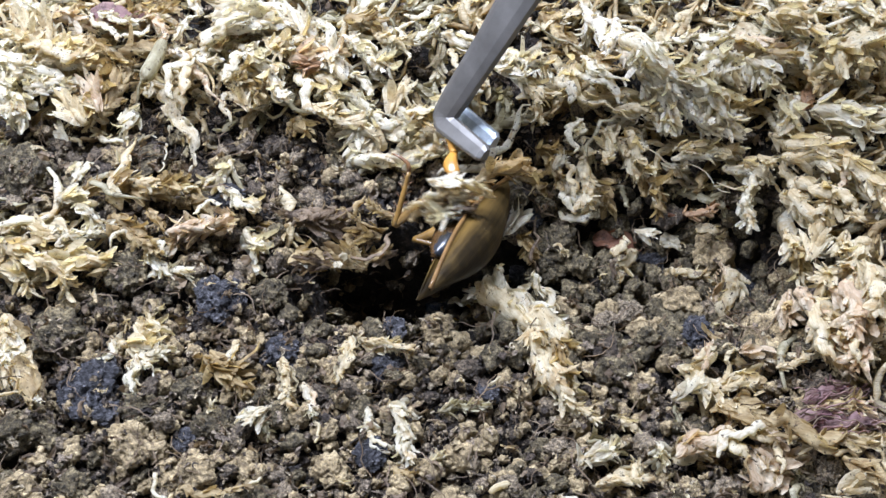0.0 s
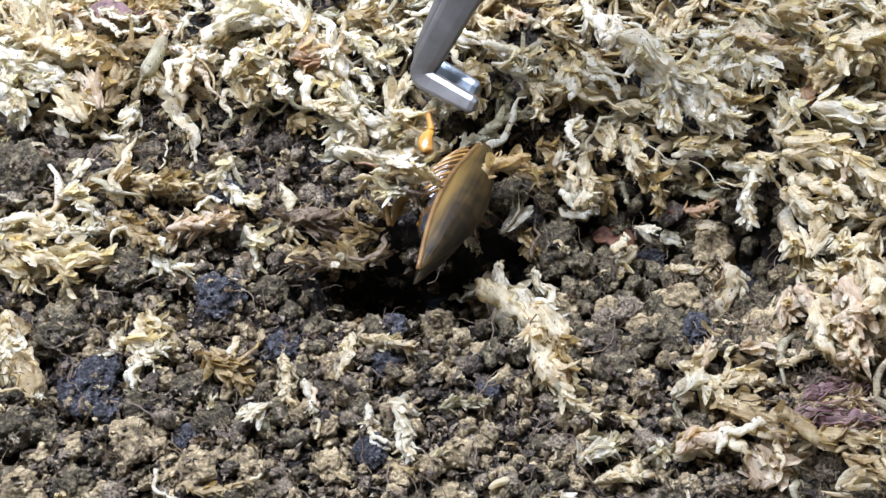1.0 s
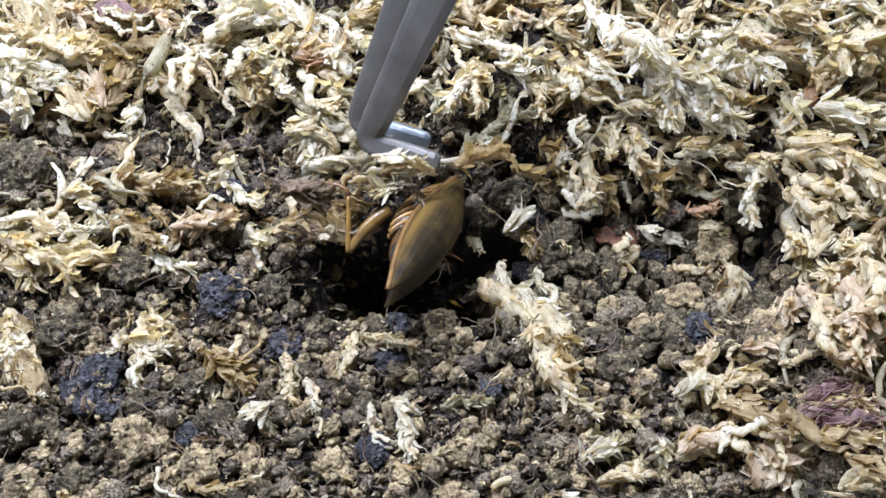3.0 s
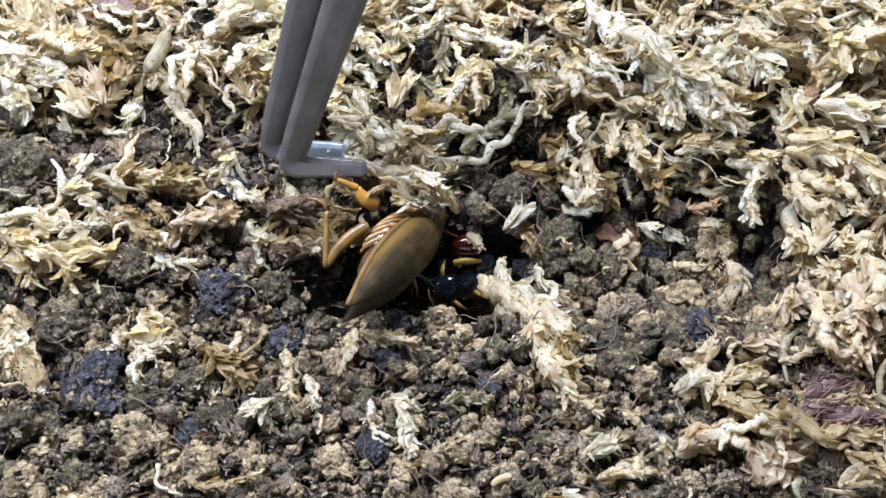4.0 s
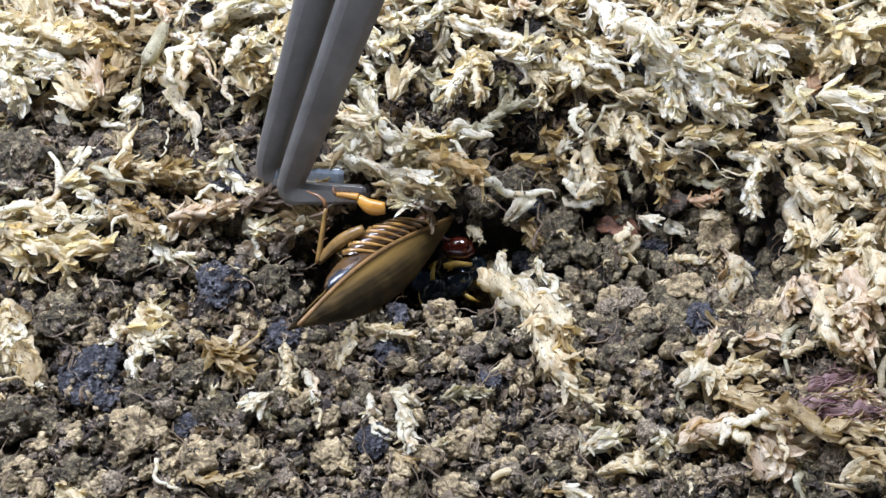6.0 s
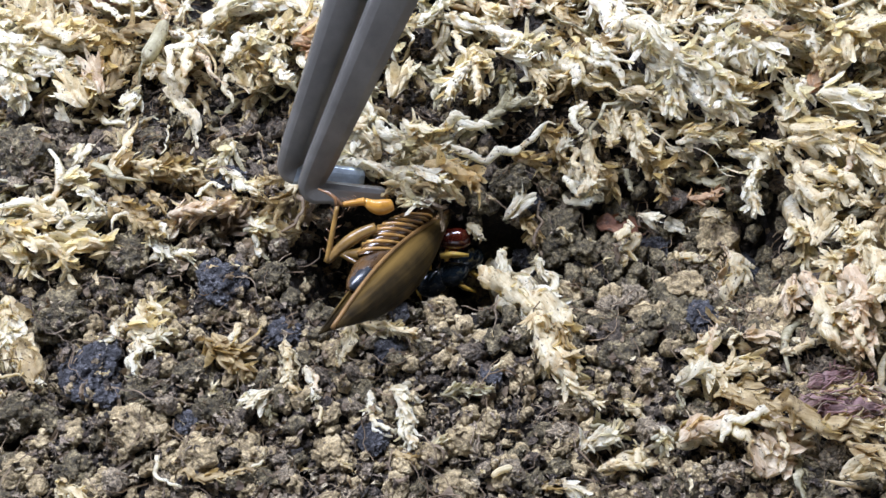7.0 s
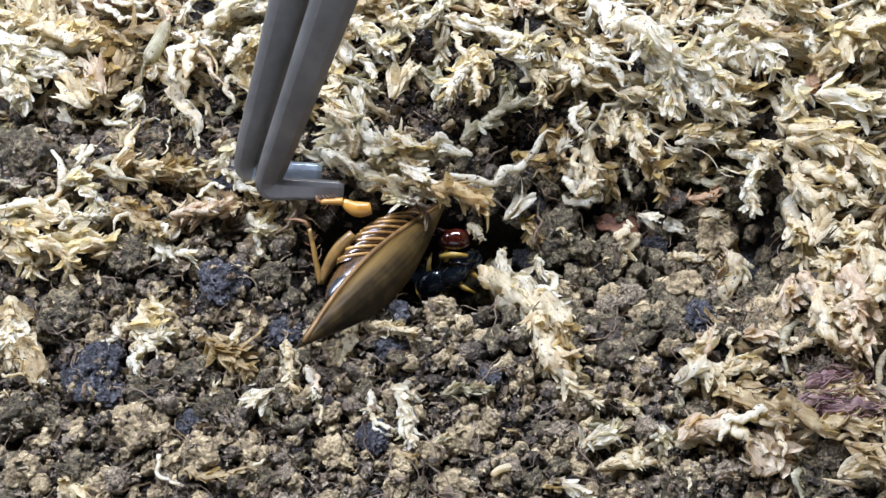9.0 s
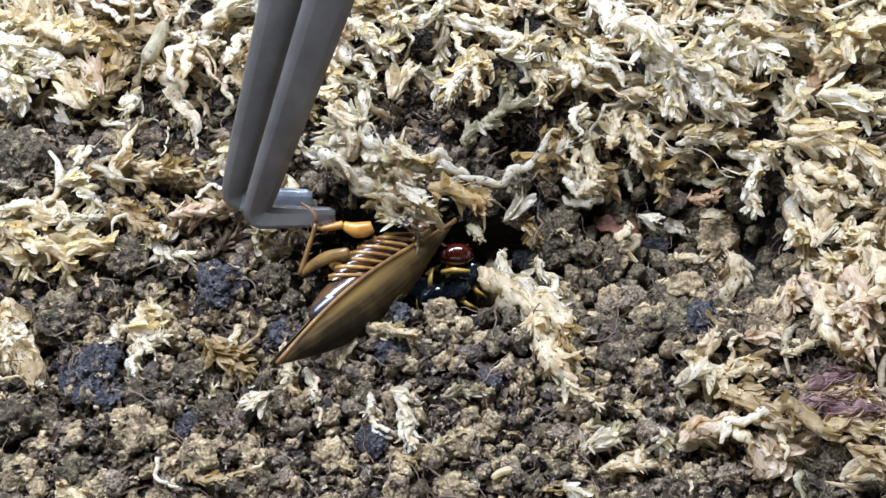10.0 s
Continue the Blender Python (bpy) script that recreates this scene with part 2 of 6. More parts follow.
def ico(level):
    bm = bmesh.new()
    bmesh.ops.create_icosphere(bm, subdivisions=level, radius=1.0)
    bm.verts.ensure_lookup_table()
    v = np.array([p.co[:] for p in bm.verts])
    f = np.array([[q.index for q in p.verts] for p in bm.faces])
    bm.free()
    return v, f


ICO = {k: ico(k) for k in (2, 3, 4, 5)}


def lump(level, seed, rough=0.35):
    """A crumbly lump of radius about 1, with folds and pits on the finer ones."""
    v, f = ICO[level]
    off = Vector((seed * 7.3, seed * 3.1, seed * 1.7))
    r = []
    for p in v:
        p = Vector(p)
        k = 1 + rough * noise.fractal(p * 1.3 + off, 1.0, 2.0, 3) * 1.1 + rough * 0.55 * noise.noise(p * 4.5 + off)
        if level > 2:
            k += rough * (0.28 * noise.noise(p * 9.0 + off) + 0.15 * noise.noise(p * 17.0 + off))
        if level > 3:
            k += rough * (0.25 * (0.35 - abs(noise.noise(p * 4.5 - off))) + 0.16 * (0.35 - abs(noise.noise(p * 9.0 - off))))
        r.append(k)
    s = np.array([1.0, 0.85 + 0.3 * ((seed * 37) % 10) / 10, 0.72])
    return v * np.array(r)[:, None] * s, f


def frame_at(path, i):
    t = path[min(i + 1, len(path) - 1)] - path[max(i - 1, 0)]
    t = t / (np.linalg.norm(t) + 1e-9)
    s = np.cross((0, 0, 1), t)
    s = s / (np.linalg.norm(s) + 1e-9)
    return t, s, np.cross(t, s)


def leaflet(rng, base, t, out, length, width, curl, fine=1):
    """A cupped, pointed leaf from base that leans along t, stands off along out and curls at its tip."""
    d = t * math.cos(curl) + out * math.sin(curl)
    side = np.cross(d, out)
    side = side / (np.linalg.norm(side) + 1e-9)
    nor = np.cross(side, d)
    roll_up, sway, cup = rng.normal(0.1, 0.35), rng.normal(0, 0.25), rng.uniform(0.3, 0.95)
    v = []
    for s, w in (((0.0, 0.42), (0.4, 0.6), (0.8, 0.44)) if fine else ((0.0, 0.45), (0.6, 0.58))):
        c = base + d * length * s + nor * length * roll_up * s * s + side * length * sway * s * s
        h = nor * width * w * cup
        v += [c - side * width * w + h, c - h * 0.6, c + side * width * w * rng.uniform(0.75, 1.15) + h]
    v.append(base + d * length * (1 - 0.2 * abs(roll_up)) + nor * length * roll_up + side * length * sway)
    f = []
    for k in ((0, 3) if fine else (0,)):
        f += [(k, k + 1, k + 4), (k, k + 4, k + 3), (k + 1, k + 2, k + 5), (k + 1, k + 5, k + 4)]
    e = len(v) - 4
    return v, f + [(e, e + 1, e + 3), (e + 1, e + 2, e + 3)]


def spine(rng, length, bend, n, wiggle=0.0, arch=0.1):
    """A crooked line of the given length about the origin, along x."""
    s = np.linspace(-0.5, 0.5, n)
    p = np.stack([s * length, bend * length * (0.25 - s * s) * 1.6, arch * length * (0.25 - s * s)], 1)
    for f, g in ((7, 1.0), (15, 0.55), (27, 0.28)):
        k, q = rng.uniform(0, 6.28, 2)
        p[:, 1] += g * wiggle * length * np.sin(s * f + k)
        p[:, 2] += 0.6 * g * wiggle * length * np.sin(s * f * 0.8 + q)
    p -= p.mean(0) * np.array([0, 0.6, 0.5])
    return p


def cord(rng, p, half, sides, flat, ragged):
    """A lumpy, slightly flattened rope along p."""
    v, f = tube(p, half, sides, flat)
    n = len(p) * sides
    v = np.array(v)
    v[:n] += (v[:n] - np.repeat(p, sides, 0)) * rng.normal(0, ragged, (n, 1))
    return v, f


def scale_leaf(rng, base, d, out, length, width, fine=1):
    """A broad, cupped, pointed leaf from base along d whose back looks to out."""
    side = np.cross(d, out)
    side = side / (np.linalg.norm(side) + 1e-9)
    nor = np.cross(side, d)
    cup, droop, sway, kink = rng.uniform(0.25, 0.8), rng.normal(-0.05, 0.3), rng.normal(0, 0.26), rng.uniform(0, 6.28)
    stations = ((0.0, 0.6), (0.25, 0.95), (0.55, 1.05), (0.85, 0.72)) if fine else ((0.0, 0.6), (0.45, 1.0))
    v = []
    for s, w in stations:
        c = base + d * length * s + nor * length * (droop * s * s + 0.05 * math.sin(7 * s + kink)) + side * length * sway * s * s
        for q in (-1, 0, 1):
            v.append(c + side * width * 0.5 * w * q * rng.uniform(0.88, 1.1) - nor * width * 0.5 * w * cup * q * q)
    v.append(base + d * length + nor * length * droop + side * length * sway)
    f = []
    for k in range(0, 3 * (len(stations) - 1), 3):
        f += [(k, k + 1, k + 4), (k, k + 4, k + 3), (k + 1, k + 2, k + 5), (k + 1, k + 5, k + 4)]
    e = len(v) - 4
    return v, f + [(e, e + 1, e + 3), (e + 1, e + 2, e + 3)]


def braid(rng, length, width, bend, fine):
    """A thick shoot whose broad leaves overlap in rows like the scales of a cone."""
    n = max(8, int(length / width * 5))
    p = spine(rng, length, bend, n, 0.025, 0.10)
    s = np.linspace(0, 1, n)
    body = np.clip(np.minimum(0.45 + s / 0.25, 0.3 + (1 - s) / 0.3), 0.3, 1)
    pieces = [cord(rng, p, width * 0.36 * body, 9 if fine else 5, 0.75, 0.25)]
    ll = min(0.95 * width, 2.6)
    count = int(length * width * (4.2 if fine else 1.8) / (0.3 * ll * ll))
    for k in range(count):
        i = min(n - 1, int(n * rng.uniform(0, 0.97)))
        t, d0, u = frame_at(p, i)
        a = rng.uniform(0, 6.28)
        out = d0 * math.cos(a) + u * math.sin(a)
        twist = np.cross(t, out) * rng.normal(0, 0.35)
        lean = abs(rng.normal(0.06, 0.2)) + (0.2 if i > 0.85 * n else 0)
        d = t * math.cos(lean) + out * math.sin(lean) + twist
        d = d / np.linalg.norm(d)
        o = out - d * out.dot(d)
        g = rng.uniform(0.45, 1.35) * (0.65 + 0.35 * body[i])
        pieces.append(scale_leaf(rng, p[i] + out * width * rng.uniform(0.24, 0.36) * body[i], d, o / np.linalg.norm(o), ll * g, ll * rng.uniform(0.22, 0.55) * g, fine))
    return join(pieces)


def fan(rng, length, width, fine):
    """The tip of a shoot: a tuft of pointed leaves that spread from its base at -x."""
    count = (24 if fine else 9) + int(width)
    p = np.array([(-0.5 * length, 0, 0), (-0.3 * length, 0, 0.05 * length), (0.05 * length, 0, 0.06 * length)])
    pieces = [tube(p, [0.11 * width, 0.12 * width, 0.03 * width], 6)]
    spread = math.atan2(0.5 * width, 0.62 * length)
    for k in range(count):
        s = rng.uniform(0, 1) ** 1.2
        base = p[0] * (1 - s) + p[2] * s
        a, e = rng.uniform(-1, 1) * (spread + 0.35 * s), rng.uniform(-0.15, 0.6)
        d = np.array([math.cos(a) * math.cos(e), math.sin(a) * math.cos(e), math.sin(e)])
        o = np.array([-math.sin(e) * math.cos(a), rng.normal(0, 0.5) - math.sin(e) * math.sin(a), math.cos(e)])
        o = o - d * o.dot(d)
        reach = min(4.6, (0.75 - 0.3 * s) * length) * rng.uniform(0.6, 1.05)
        pieces.append(scale_leaf(rng, base, d, o / np.linalg.norm(o), reach, min(1.5, 0.32 * reach) * rng.uniform(0.6, 1.2), fine))
    return join(pieces)


def sprig(seed, length, width, kind="plump", bend=0.15, fine=1):
    """One strand of dry moss lying along x: verts and tris in mm. fine 0 is a cheap one."""
    rng = np.random.default_rng(seed)
    if kind == "thread":
        n = 16 if fine else 9
        p = spine(rng, length, bend, n, 0.05, 0.15)
        return tube(p, width * 0.5 * np.linspace(1, 0.55, n), 5 if fine else 3, cap=bool(fine))
    if kind == "braid":
        return braid(rng, length, width, bend, fine)
    if kind == "fan":
        return fan(rng, length, width, fine)
    if kind == "shoot":
        p = spine(rng, length, bend, 12, 0.0 if fine else 0.05, 0.05)
        r = width * 0.5 * np.array([0.55, 0.75, 0.85, 0.9, 0.92, 0.95, 0.95, 0.97, 1.0, 0.98, 0.8, 0.35])
        return tube(p, r, 10 if fine else 6)
    if kind == "worm":
        n = 20 if fine else 11
        p = spine(rng, length, bend * 1.3, n, 0.07, 0.2)
        r = width * 0.25 * np.clip(np.minimum(np.linspace(0.35, 4, n), np.linspace(5, 0.2, n)), 0.2, 1) * rng.uniform(0.75, 1.2, n)
        return cord(rng, p, r, 8 if fine else 5, 0.55, 0.16)
    n = max(9, int(length / width * 5)) if fine else max(6, int(length / width * 2.2))
    sides = 9 if fine else 5
    p = spine(rng, length, bend, n, 0.04 if kind != "ribbon" else 0.055, 0.14)
    s = np.linspace(0, 1, n)
    body = np.clip(np.minimum(s / 0.12, (1 - s) / 0.3), 0.25, 1)
    pieces = []
    ratio = length / width
    if kind == "sheet":
        rows = []
        tw, ph = rng.uniform(-1.5, 1.5), rng.uniform(-0.7, 0.7)
        w = width * 0.5 * body * rng.uniform(0.75, 1.2, n)
        cols = (-1, -0.7, -0.35, 0, 0.35, 0.7, 1) if fine else (-1, -0.3, 0.3, 1)
        q = rng.uniform(0, 6.28, 3)
        for i in range(n):
            t, d0, u = frame_at(p, i)
            a = ph + tw * i / n
            d = d0 * math.cos(a) + u * math.sin(a)
            up = np.cross(t, d)
            for k in cols:
                h = 0.35 * k * k + 0.16 * math.sin(k * 6 + q[0] + i * 0.5) + 0.10 * math.sin(k * 11 + q[1] - i * 0.8)
                rows.append(p[i] + d * w[i] * k + up * w[i] * h + rng.normal(0, 0.03, 3) * width)
        v, f = np.array(rows), grid_tris(n, len(cols))
        pieces += [(v, f), (v - (0, 0, 0.1 * width), [t[::-1] for t in f])]
        count, stand, ll, lw = ratio * (6 if fine else 2), 0.4, min(width * 0.5, 1.5), min(width * 0.2, 0.5)
    elif kind == "ribbon":
        pieces.append(cord(rng, p, width * 0.46 * body, sides, 0.42, 0.16))
        count, stand, ll, lw = ratio * (4 if fine else 2.2), 0.22, min(width * 1.0, 2.2), min(width * 0.4, 0.9)
    elif kind == "plump":
        pieces.append(cord(rng, p, width * 0.34 * body, sides, 0.85, 0.16))
        count, stand, ll, lw = ratio * (12 if fine else 5.5) * max(1.0, width / 2.8) ** 1.3, 0.24, min(width * 1.1, 2.9), min(width * 0.45, 1.05)
    elif kind == "stick":
        pieces.append(cord(rng, p, width * 0.40 * body, 14, 0.75, 0.3))
        count, stand, ll, lw = ratio * 10, 0.2, min(width * 0.4, 1.5), min(width * 0.15, 0.5)
    else:
        pieces.append(cord(rng, p, width * 0.2 * body, sides, 0.9, 0.2))
        count, stand, ll, lw = ratio * (10 if fine else 5) * max(1.0, width / 2.8), 0.6, min(width * 1.05, 2.9), min(width * 0.46, 1.15)
    for k in range(int(count)):
        i = min(n - 1, int(n * (0.02 + 0.97 * rng.uniform())))
        t, d, u = frame_at(p, i)
        a = rng.uniform(0, 6.28) if kind in ("plump", "spiky", "stick") else rng.choice([0.2, 2.9]) + rng.normal(0, 0.7)
        out = d * math.cos(a) + u * math.sin(a)
        reach = {"plump": 0.30, "stick": 0.38, "spiky": 0.14, "ribbon": 0.36, "sheet": 0.4}[kind] * body[i]
        g = rng.uniform(0.5, 1.35) * (0.6 + 0.4 * body[i])
        pieces.append(leaflet(rng, p[i] + out * width * reach, t, out, ll * g, lw * g, stand + rng.normal(0, 0.25), fine))
    return join(pieces)


def turn(rx, ry, rz):
    return np.array(Euler([radians(a) for a in (rx, ry, rz)]).to_matrix())


# ---- ground ----
def crinkle(x, y):
    """Fine unevenness of the soil, mm."""
    p = Vector((x * 0.35, y * 0.35, 0.0))
    return 1.4 * noise.fractal(p, 1.0, 2.1, 3) + 0.8 * noise.noise(p * 4.3) + 0.35 * noise.noise(p * 8.1)


def build_ground():
    xs = np.concatenate([np.linspace(-230, -92, 14), np.linspace(-90, 90, 251), np.linspace(92, 230, 14)])
    ys = np.concatenate([np.linspace(-200, -68, 14), np.linspace(-66, 88, 215), np.linspace(90, 230, 14)])
    v = [(x, y, ground_z(x, y) + crinkle(x, y)) for y in ys for x in xs]
    me = tri_mesh("ground", v, grid_tris(len(ys), len(xs)), [SHADED_SOIL], True)
    tagged(new("ground", me), "crumbly peat soil with a dug-out hollow, gap shade in its near-black colour", "soil", kind="structure")


build_ground()


def build_tray():
    """Plain sides that close the place outside the view."""
    for name, lo, hi in (("wall_west", (-236, -206, -30), (-230, 236, 150)), ("wall_east", (230, -206, -30), (236, 236, 150)),
                         ("wall_north", (-230, 230, -30), (230, 236, 150)), ("wall_south", (-230, -206, -30), (230, -200, 150))):
        v = [(x, y, z) for x in (lo[0], hi[0]) for y in (lo[1], hi[1]) for z in (lo[2], hi[2])]
        f = [(0, 1, 3), (0, 3, 2), (4, 6, 7), (4, 7, 5), (0, 4, 5), (0, 5, 1), (2, 3, 7), (2, 7, 6), (0, 2, 6), (0, 6, 4), (1, 5, 7), (1, 7, 3)]
        tagged(new(name, tri_mesh(name, v, f, [TRAY])), "plain grey plastic side of the tray", "tray wall", kind="structure")


build_tray()


# top of the soil with what lies on it, on a 0.4 mm raster
TOP_X, TOP_Y, TOP_STEP = -82.0, -62.0, 0.4
TOP = np.array([[ground_z(TOP_X + TOP_STEP * i, TOP_Y + TOP_STEP * j) + crinkle(TOP_X + TOP_STEP * i, TOP_Y + TOP_STEP * j)
                 for j in range(350)] for i in range(411)])


def top_z(x, y):
    i = min(410, max(0, int(round((x - TOP_X) / TOP_STEP))))
    j = min(349, max(0, int(round((y - TOP_Y) / TOP_STEP))))
    return float(TOP[i, j])


def heap(x, y, z, r):
    """Raise the raster by a lump of radius r whose middle lies at z."""
    i0, i1 = [min(411, max(0, int((x + d - TOP_X) / TOP_STEP))) for d in (-r, r)]
    j0, j1 = [min(350, max(0, int((y + d - TOP_Y) / TOP_STEP))) for d in (-r, r)]
    if i1 <= i0 or j1 <= j0:
        return
    dx = TOP_X + TOP_STEP * np.arange(i0, i1) - x
    dy = TOP_Y + TOP_STEP * np.arange(j0, j1) - y
    d = r * r - dx[:, None] ** 2 - dy[None, :] ** 2
    TOP[i0:i1, j0:j1] = np.maximum(TOP[i0:i1, j0:j1], np.where(d > 0, z + 0.72 * np.sqrt(np.maximum(d, 0)), -99))


KEPT = np.zeros(TOP.shape)


def keep_clear(x, y, r):
    """Mark a large granule, so that little is strewn over it."""
    xs = TOP_X + TOP_STEP * np.arange(TOP.shape[0]) - x
    ys = TOP_Y + TOP_STEP * np.arange(TOP.shape[1]) - y
    KEPT[xs[:, None] ** 2 + ys[None, :] ** 2 < r * r] = 1.0


def free(x, y):
    i = min(410, max(0, int(round((x - TOP_X) / TOP_STEP))))
    j = min(349, max(0, int(round((y - TOP_Y) / TOP_STEP))))
    return 1.0 - KEPT[i, j]


def moss_cover(x, y):
    """How thickly moss lies, 0 to 1, over the plan in mm."""
    c = 1.0 / (1 + np.exp(-(y - 27 + 0.06 * np.abs(x)) / 2.6))
    c = np.maximum(c, 0.9 / (1 + np.exp(-(y - 13.3 - 0.10 * (62 - x)) / 2.0)) / (1 + np.exp(-(x - 16) / 2.0)))
    c = np.maximum(c, (0.3 + 0.65 / (1 + np.exp(-(y + 2) / 2.0))) / (1 + np.exp(-(x - 49) / 2.0)) * (y > -40))
    c = np.maximum(c, 0.34 * np.exp(-((x - 49) / 15) ** 2 - ((y + 22) / 9) ** 2))
    c = np.maximum(c, 0.60 * np.exp(-((x + 55) / 16) ** 4 - ((y - 4) / 7) ** 2))
    c = np.maximum(c, 0.40 * np.exp(-((x + 35) / 14) ** 4 - ((y - 9) / 6) ** 2))
    c = c * (1 - 0.85 * np.exp(-((x + 1) / 11) ** 4 - ((y - 30) / 6.5) ** 4))
    c = c * (1 - 0.98 * np.exp(-((x + 4) / 18) ** 4 - ((y - 4) / 12) ** 4))
    c = c * (1 - 0.9 * np.exp(-((x + 52) / 14) ** 4 - ((y - 18) / 6) ** 4))
    c = c * (1 - 0.95 * np.exp(-((x - 10.4) / 7) ** 4 - ((y - 18.9) / 6) ** 4)) * (1 - 0.9 * np.exp(-((x - 12.9) / 5) ** 4 - ((y - 36.3) / 4) ** 4))
    return np.maximum(c, 0.035)


def scatter(name, label, category, variants, count, mat, seed, size, lift, accept, pitch=25.0, smooth=False, span=(-78, 78, -58, 74), heaps=False):
    """One object of many pieces strewn over the soil."""
    rng = np.random.default_rng(seed)
    vs, fs, n, made, tries = [], [], 0, 0, 0
    while made < count and tries < count * 60:
        tries += 1
        x, y = rng.uniform(span[0], span[1]), rng.uniform(span[2], span[3])
        if rng.uniform() > accept(x, y):
            continue
        v, f = variants[rng.integers(len(variants))]
        s = size(rng)
        z = top_z(x, y) + lift(rng, x, y, s)
        if heaps:
            heap(x, y, z, s)
        r = turn(rng.normal(0, pitch), rng.normal(0, pitch), rng.uniform(0, 360))
        vs.append((np.asarray(v) * s) @ r.T + (x, y, z))
        fs.append(np.asarray(f) + n)
        n += len(v)
        made += 1
    me = tri_mesh(name, np.concatenate(vs), np.concatenate(fs), [mat], smooth)
    return tagged(new(name, me), label, category, kind="stuff")


CRUMBS_FINE = [lump(2, k + 1, 0.6) for k in range(10)]
CRUMBS = [lump(3, k + 21, 0.5) for k in range(12)]


def stony(x, y):
    """Where loose granules lie deep, with little between them, 0 to 1."""
    return math.exp(-((x - 28) / 22) ** 4 - ((y + 1) / 13) ** 4)


def bare(x, y):
    return 1.0 - 0.75 * moss_cover(x, y)


def in_view(x, y):
    return 1.0


# ---- single granules ----
GRANULE_COUNT = [0]


def granule(x, y, radius, mat, label, group="granules"):
    GRANULE_COUNT[0] += 1
    k = GRANULE_COUNT[0]
    v, f = lump(5 if radius > 1.9 else 4, 50 + k, 0.33)
    v = (v * radius) @ turn(k * 23 % 30, k * 31 % 30, k * 77).T
    ob = new("soil_granule", tri_mesh("soil_granule", v, f, [mat], mat is not CHARCOAL))
    ob.matrix_world = pose(x * MM, y * MM, (ground_z(x, y) + radius * 0.55) * MM)
    heap(x, y, ground_z(x, y) + radius * 0.55, radius)
    keep_clear(x, y, radius * 0.95)
    tagged(ob, label, "granule", group)


def build_granules():
    ochre = "rough ochre clay granule lying on the soil"
    grey = "rough grey brown clay granule lying on the soil"
    black = "bluish black charcoal lump lying on the soil"
    granule(-38.4, -28.1, 2.82, OCHRE, ochre)
    granule(-49.9, -26.3, 1.92, GREYCLAY, grey)
    granule(-53.4, -26.7, 3.24, GREYCLAY, grey)
    granule(-45.2, -20.3, 3.40, CHARCOAL, black)
    granule(-42.6, -23.7, 1.89, CHARCOAL, black)
    granule(-29.8, -7.1, 3.44, CHARCOAL, black)
    granule(-21.3, -14.2, 2.44, CHARCOAL, black)
    granule(-8.7, -29.6, 1.99, CHARCOAL, black)
    granule(-0.3, -10.7, 2.37, OCHRE, ochre)
    granule(-13.6, -17.2, 2.39, OCHRE, ochre)
    granule(-7.0, -16.5, 2.08, CHARCOAL, black)
    granule(4.6, -15.1, 1.88, OCHRE, ochre)
    granule(17.3, 5.4, 3.72, GREYCLAY, grey)
    granule(40.3, 5.3, 3.22, OCHRE, ochre)
    # A grey brown peat lump; charcoal's colour stands in for the shade on it.
    granule(43.6, 1.4, 3.6, CHARCOAL, black)
    granule(34.2, -3.7, 3.09, OCHRE, ochre)
    granule(27.8, -8.6, 1.72, OCHRE, ochre)
    granule(22.6, -18.6, 2.3, GREYCLAY, grey)
    granule(26.2, -20.4, 2.2, OCHRE, ochre)
    granule(21.3, -11.8, 1.84, GREYCLAY, grey)
    granule(43.3, -12.3, 3.31, OCHRE, ochre)
    granule(33.9, -11.9, 2.79, CHARCOAL, black)
    granule(-59.5, 13.5, 4.06, GREYCLAY, grey)
    granule(-47.1, 16.6, 2.08, OCHRE, ochre)
    granule(-42.7, 16.6, 2.59, GREYCLAY, grey)
    granule(10.0, 11.3, 2.98, GREYCLAY, grey)
    granule(-29.9, -32.3, 2.30, OCHRE, ochre)
    granule(-24.1, -29.9, 1.59, OCHRE, ochre)
    granule(-51.4, -33.9, 2.10, OCHRE, ochre)
    granule(-48.8, -35.6, 1.26, OCHRE, ochre)
    granule(-45.1, -33.7, 2.38, GREYCLAY, grey)
    granule(-36.2, -19.0, 1.67, OCHRE, ochre)
    granule(-31.6, -20.5, 2.56, GREYCLAY, grey)
    granule(-13.5, -31.5, 2.13, OCHRE, ochre)
    granule(-14.5, -25.9, 1.73, OCHRE, ochre)
    granule(-5.7, -35.9, 1.74, OCHRE, ochre)
    granule(2.5, -29.3, 1.86, OCHRE, ochre)
    granule(-28.7, -24.8, 2.53, GREYCLAY, grey)
    granule(7.6, 1.8, 1.77, OCHRE, ochre)
    granule(-30.4, 10.0, 2.49, CHARCOAL, black)
    granule(32.5, -26.6, 2.22, GREYCLAY, grey)
    granule(44.0, -35.5, 2.64, GREYCLAY, grey)
    granule(28.3, -36.1, 2.28, GREYCLAY, grey)
    granule(-38.0, -23.6, 2.55, GREYCLAY, grey)
    granule(-6.3, -11.3, 1.66, CHARCOAL, black)
    granule(-8.6, -12.0, 1.81, GREYCLAY, grey)
    granule(30.7, -13.7, 2.30, GREYCLAY, grey)
    granule(17.7, -4.8, 1.90, OCHRE, ochre)
    granule(20.9, -0.9, 1.29, OCHRE, ochre)
    granule(24.0, -5.3, 2.06, OCHRE, ochre)
    granule(16.7, -16.6, 1.94, GREYCLAY, grey)
    granule(-32.3, -26.8, 1.48, CHARCOAL, black)
    granule(6.2, -20.8, 1.76, CHARCOAL, black)
    granule(7.9, 6.4, 1.32, GREYCLAY, grey)
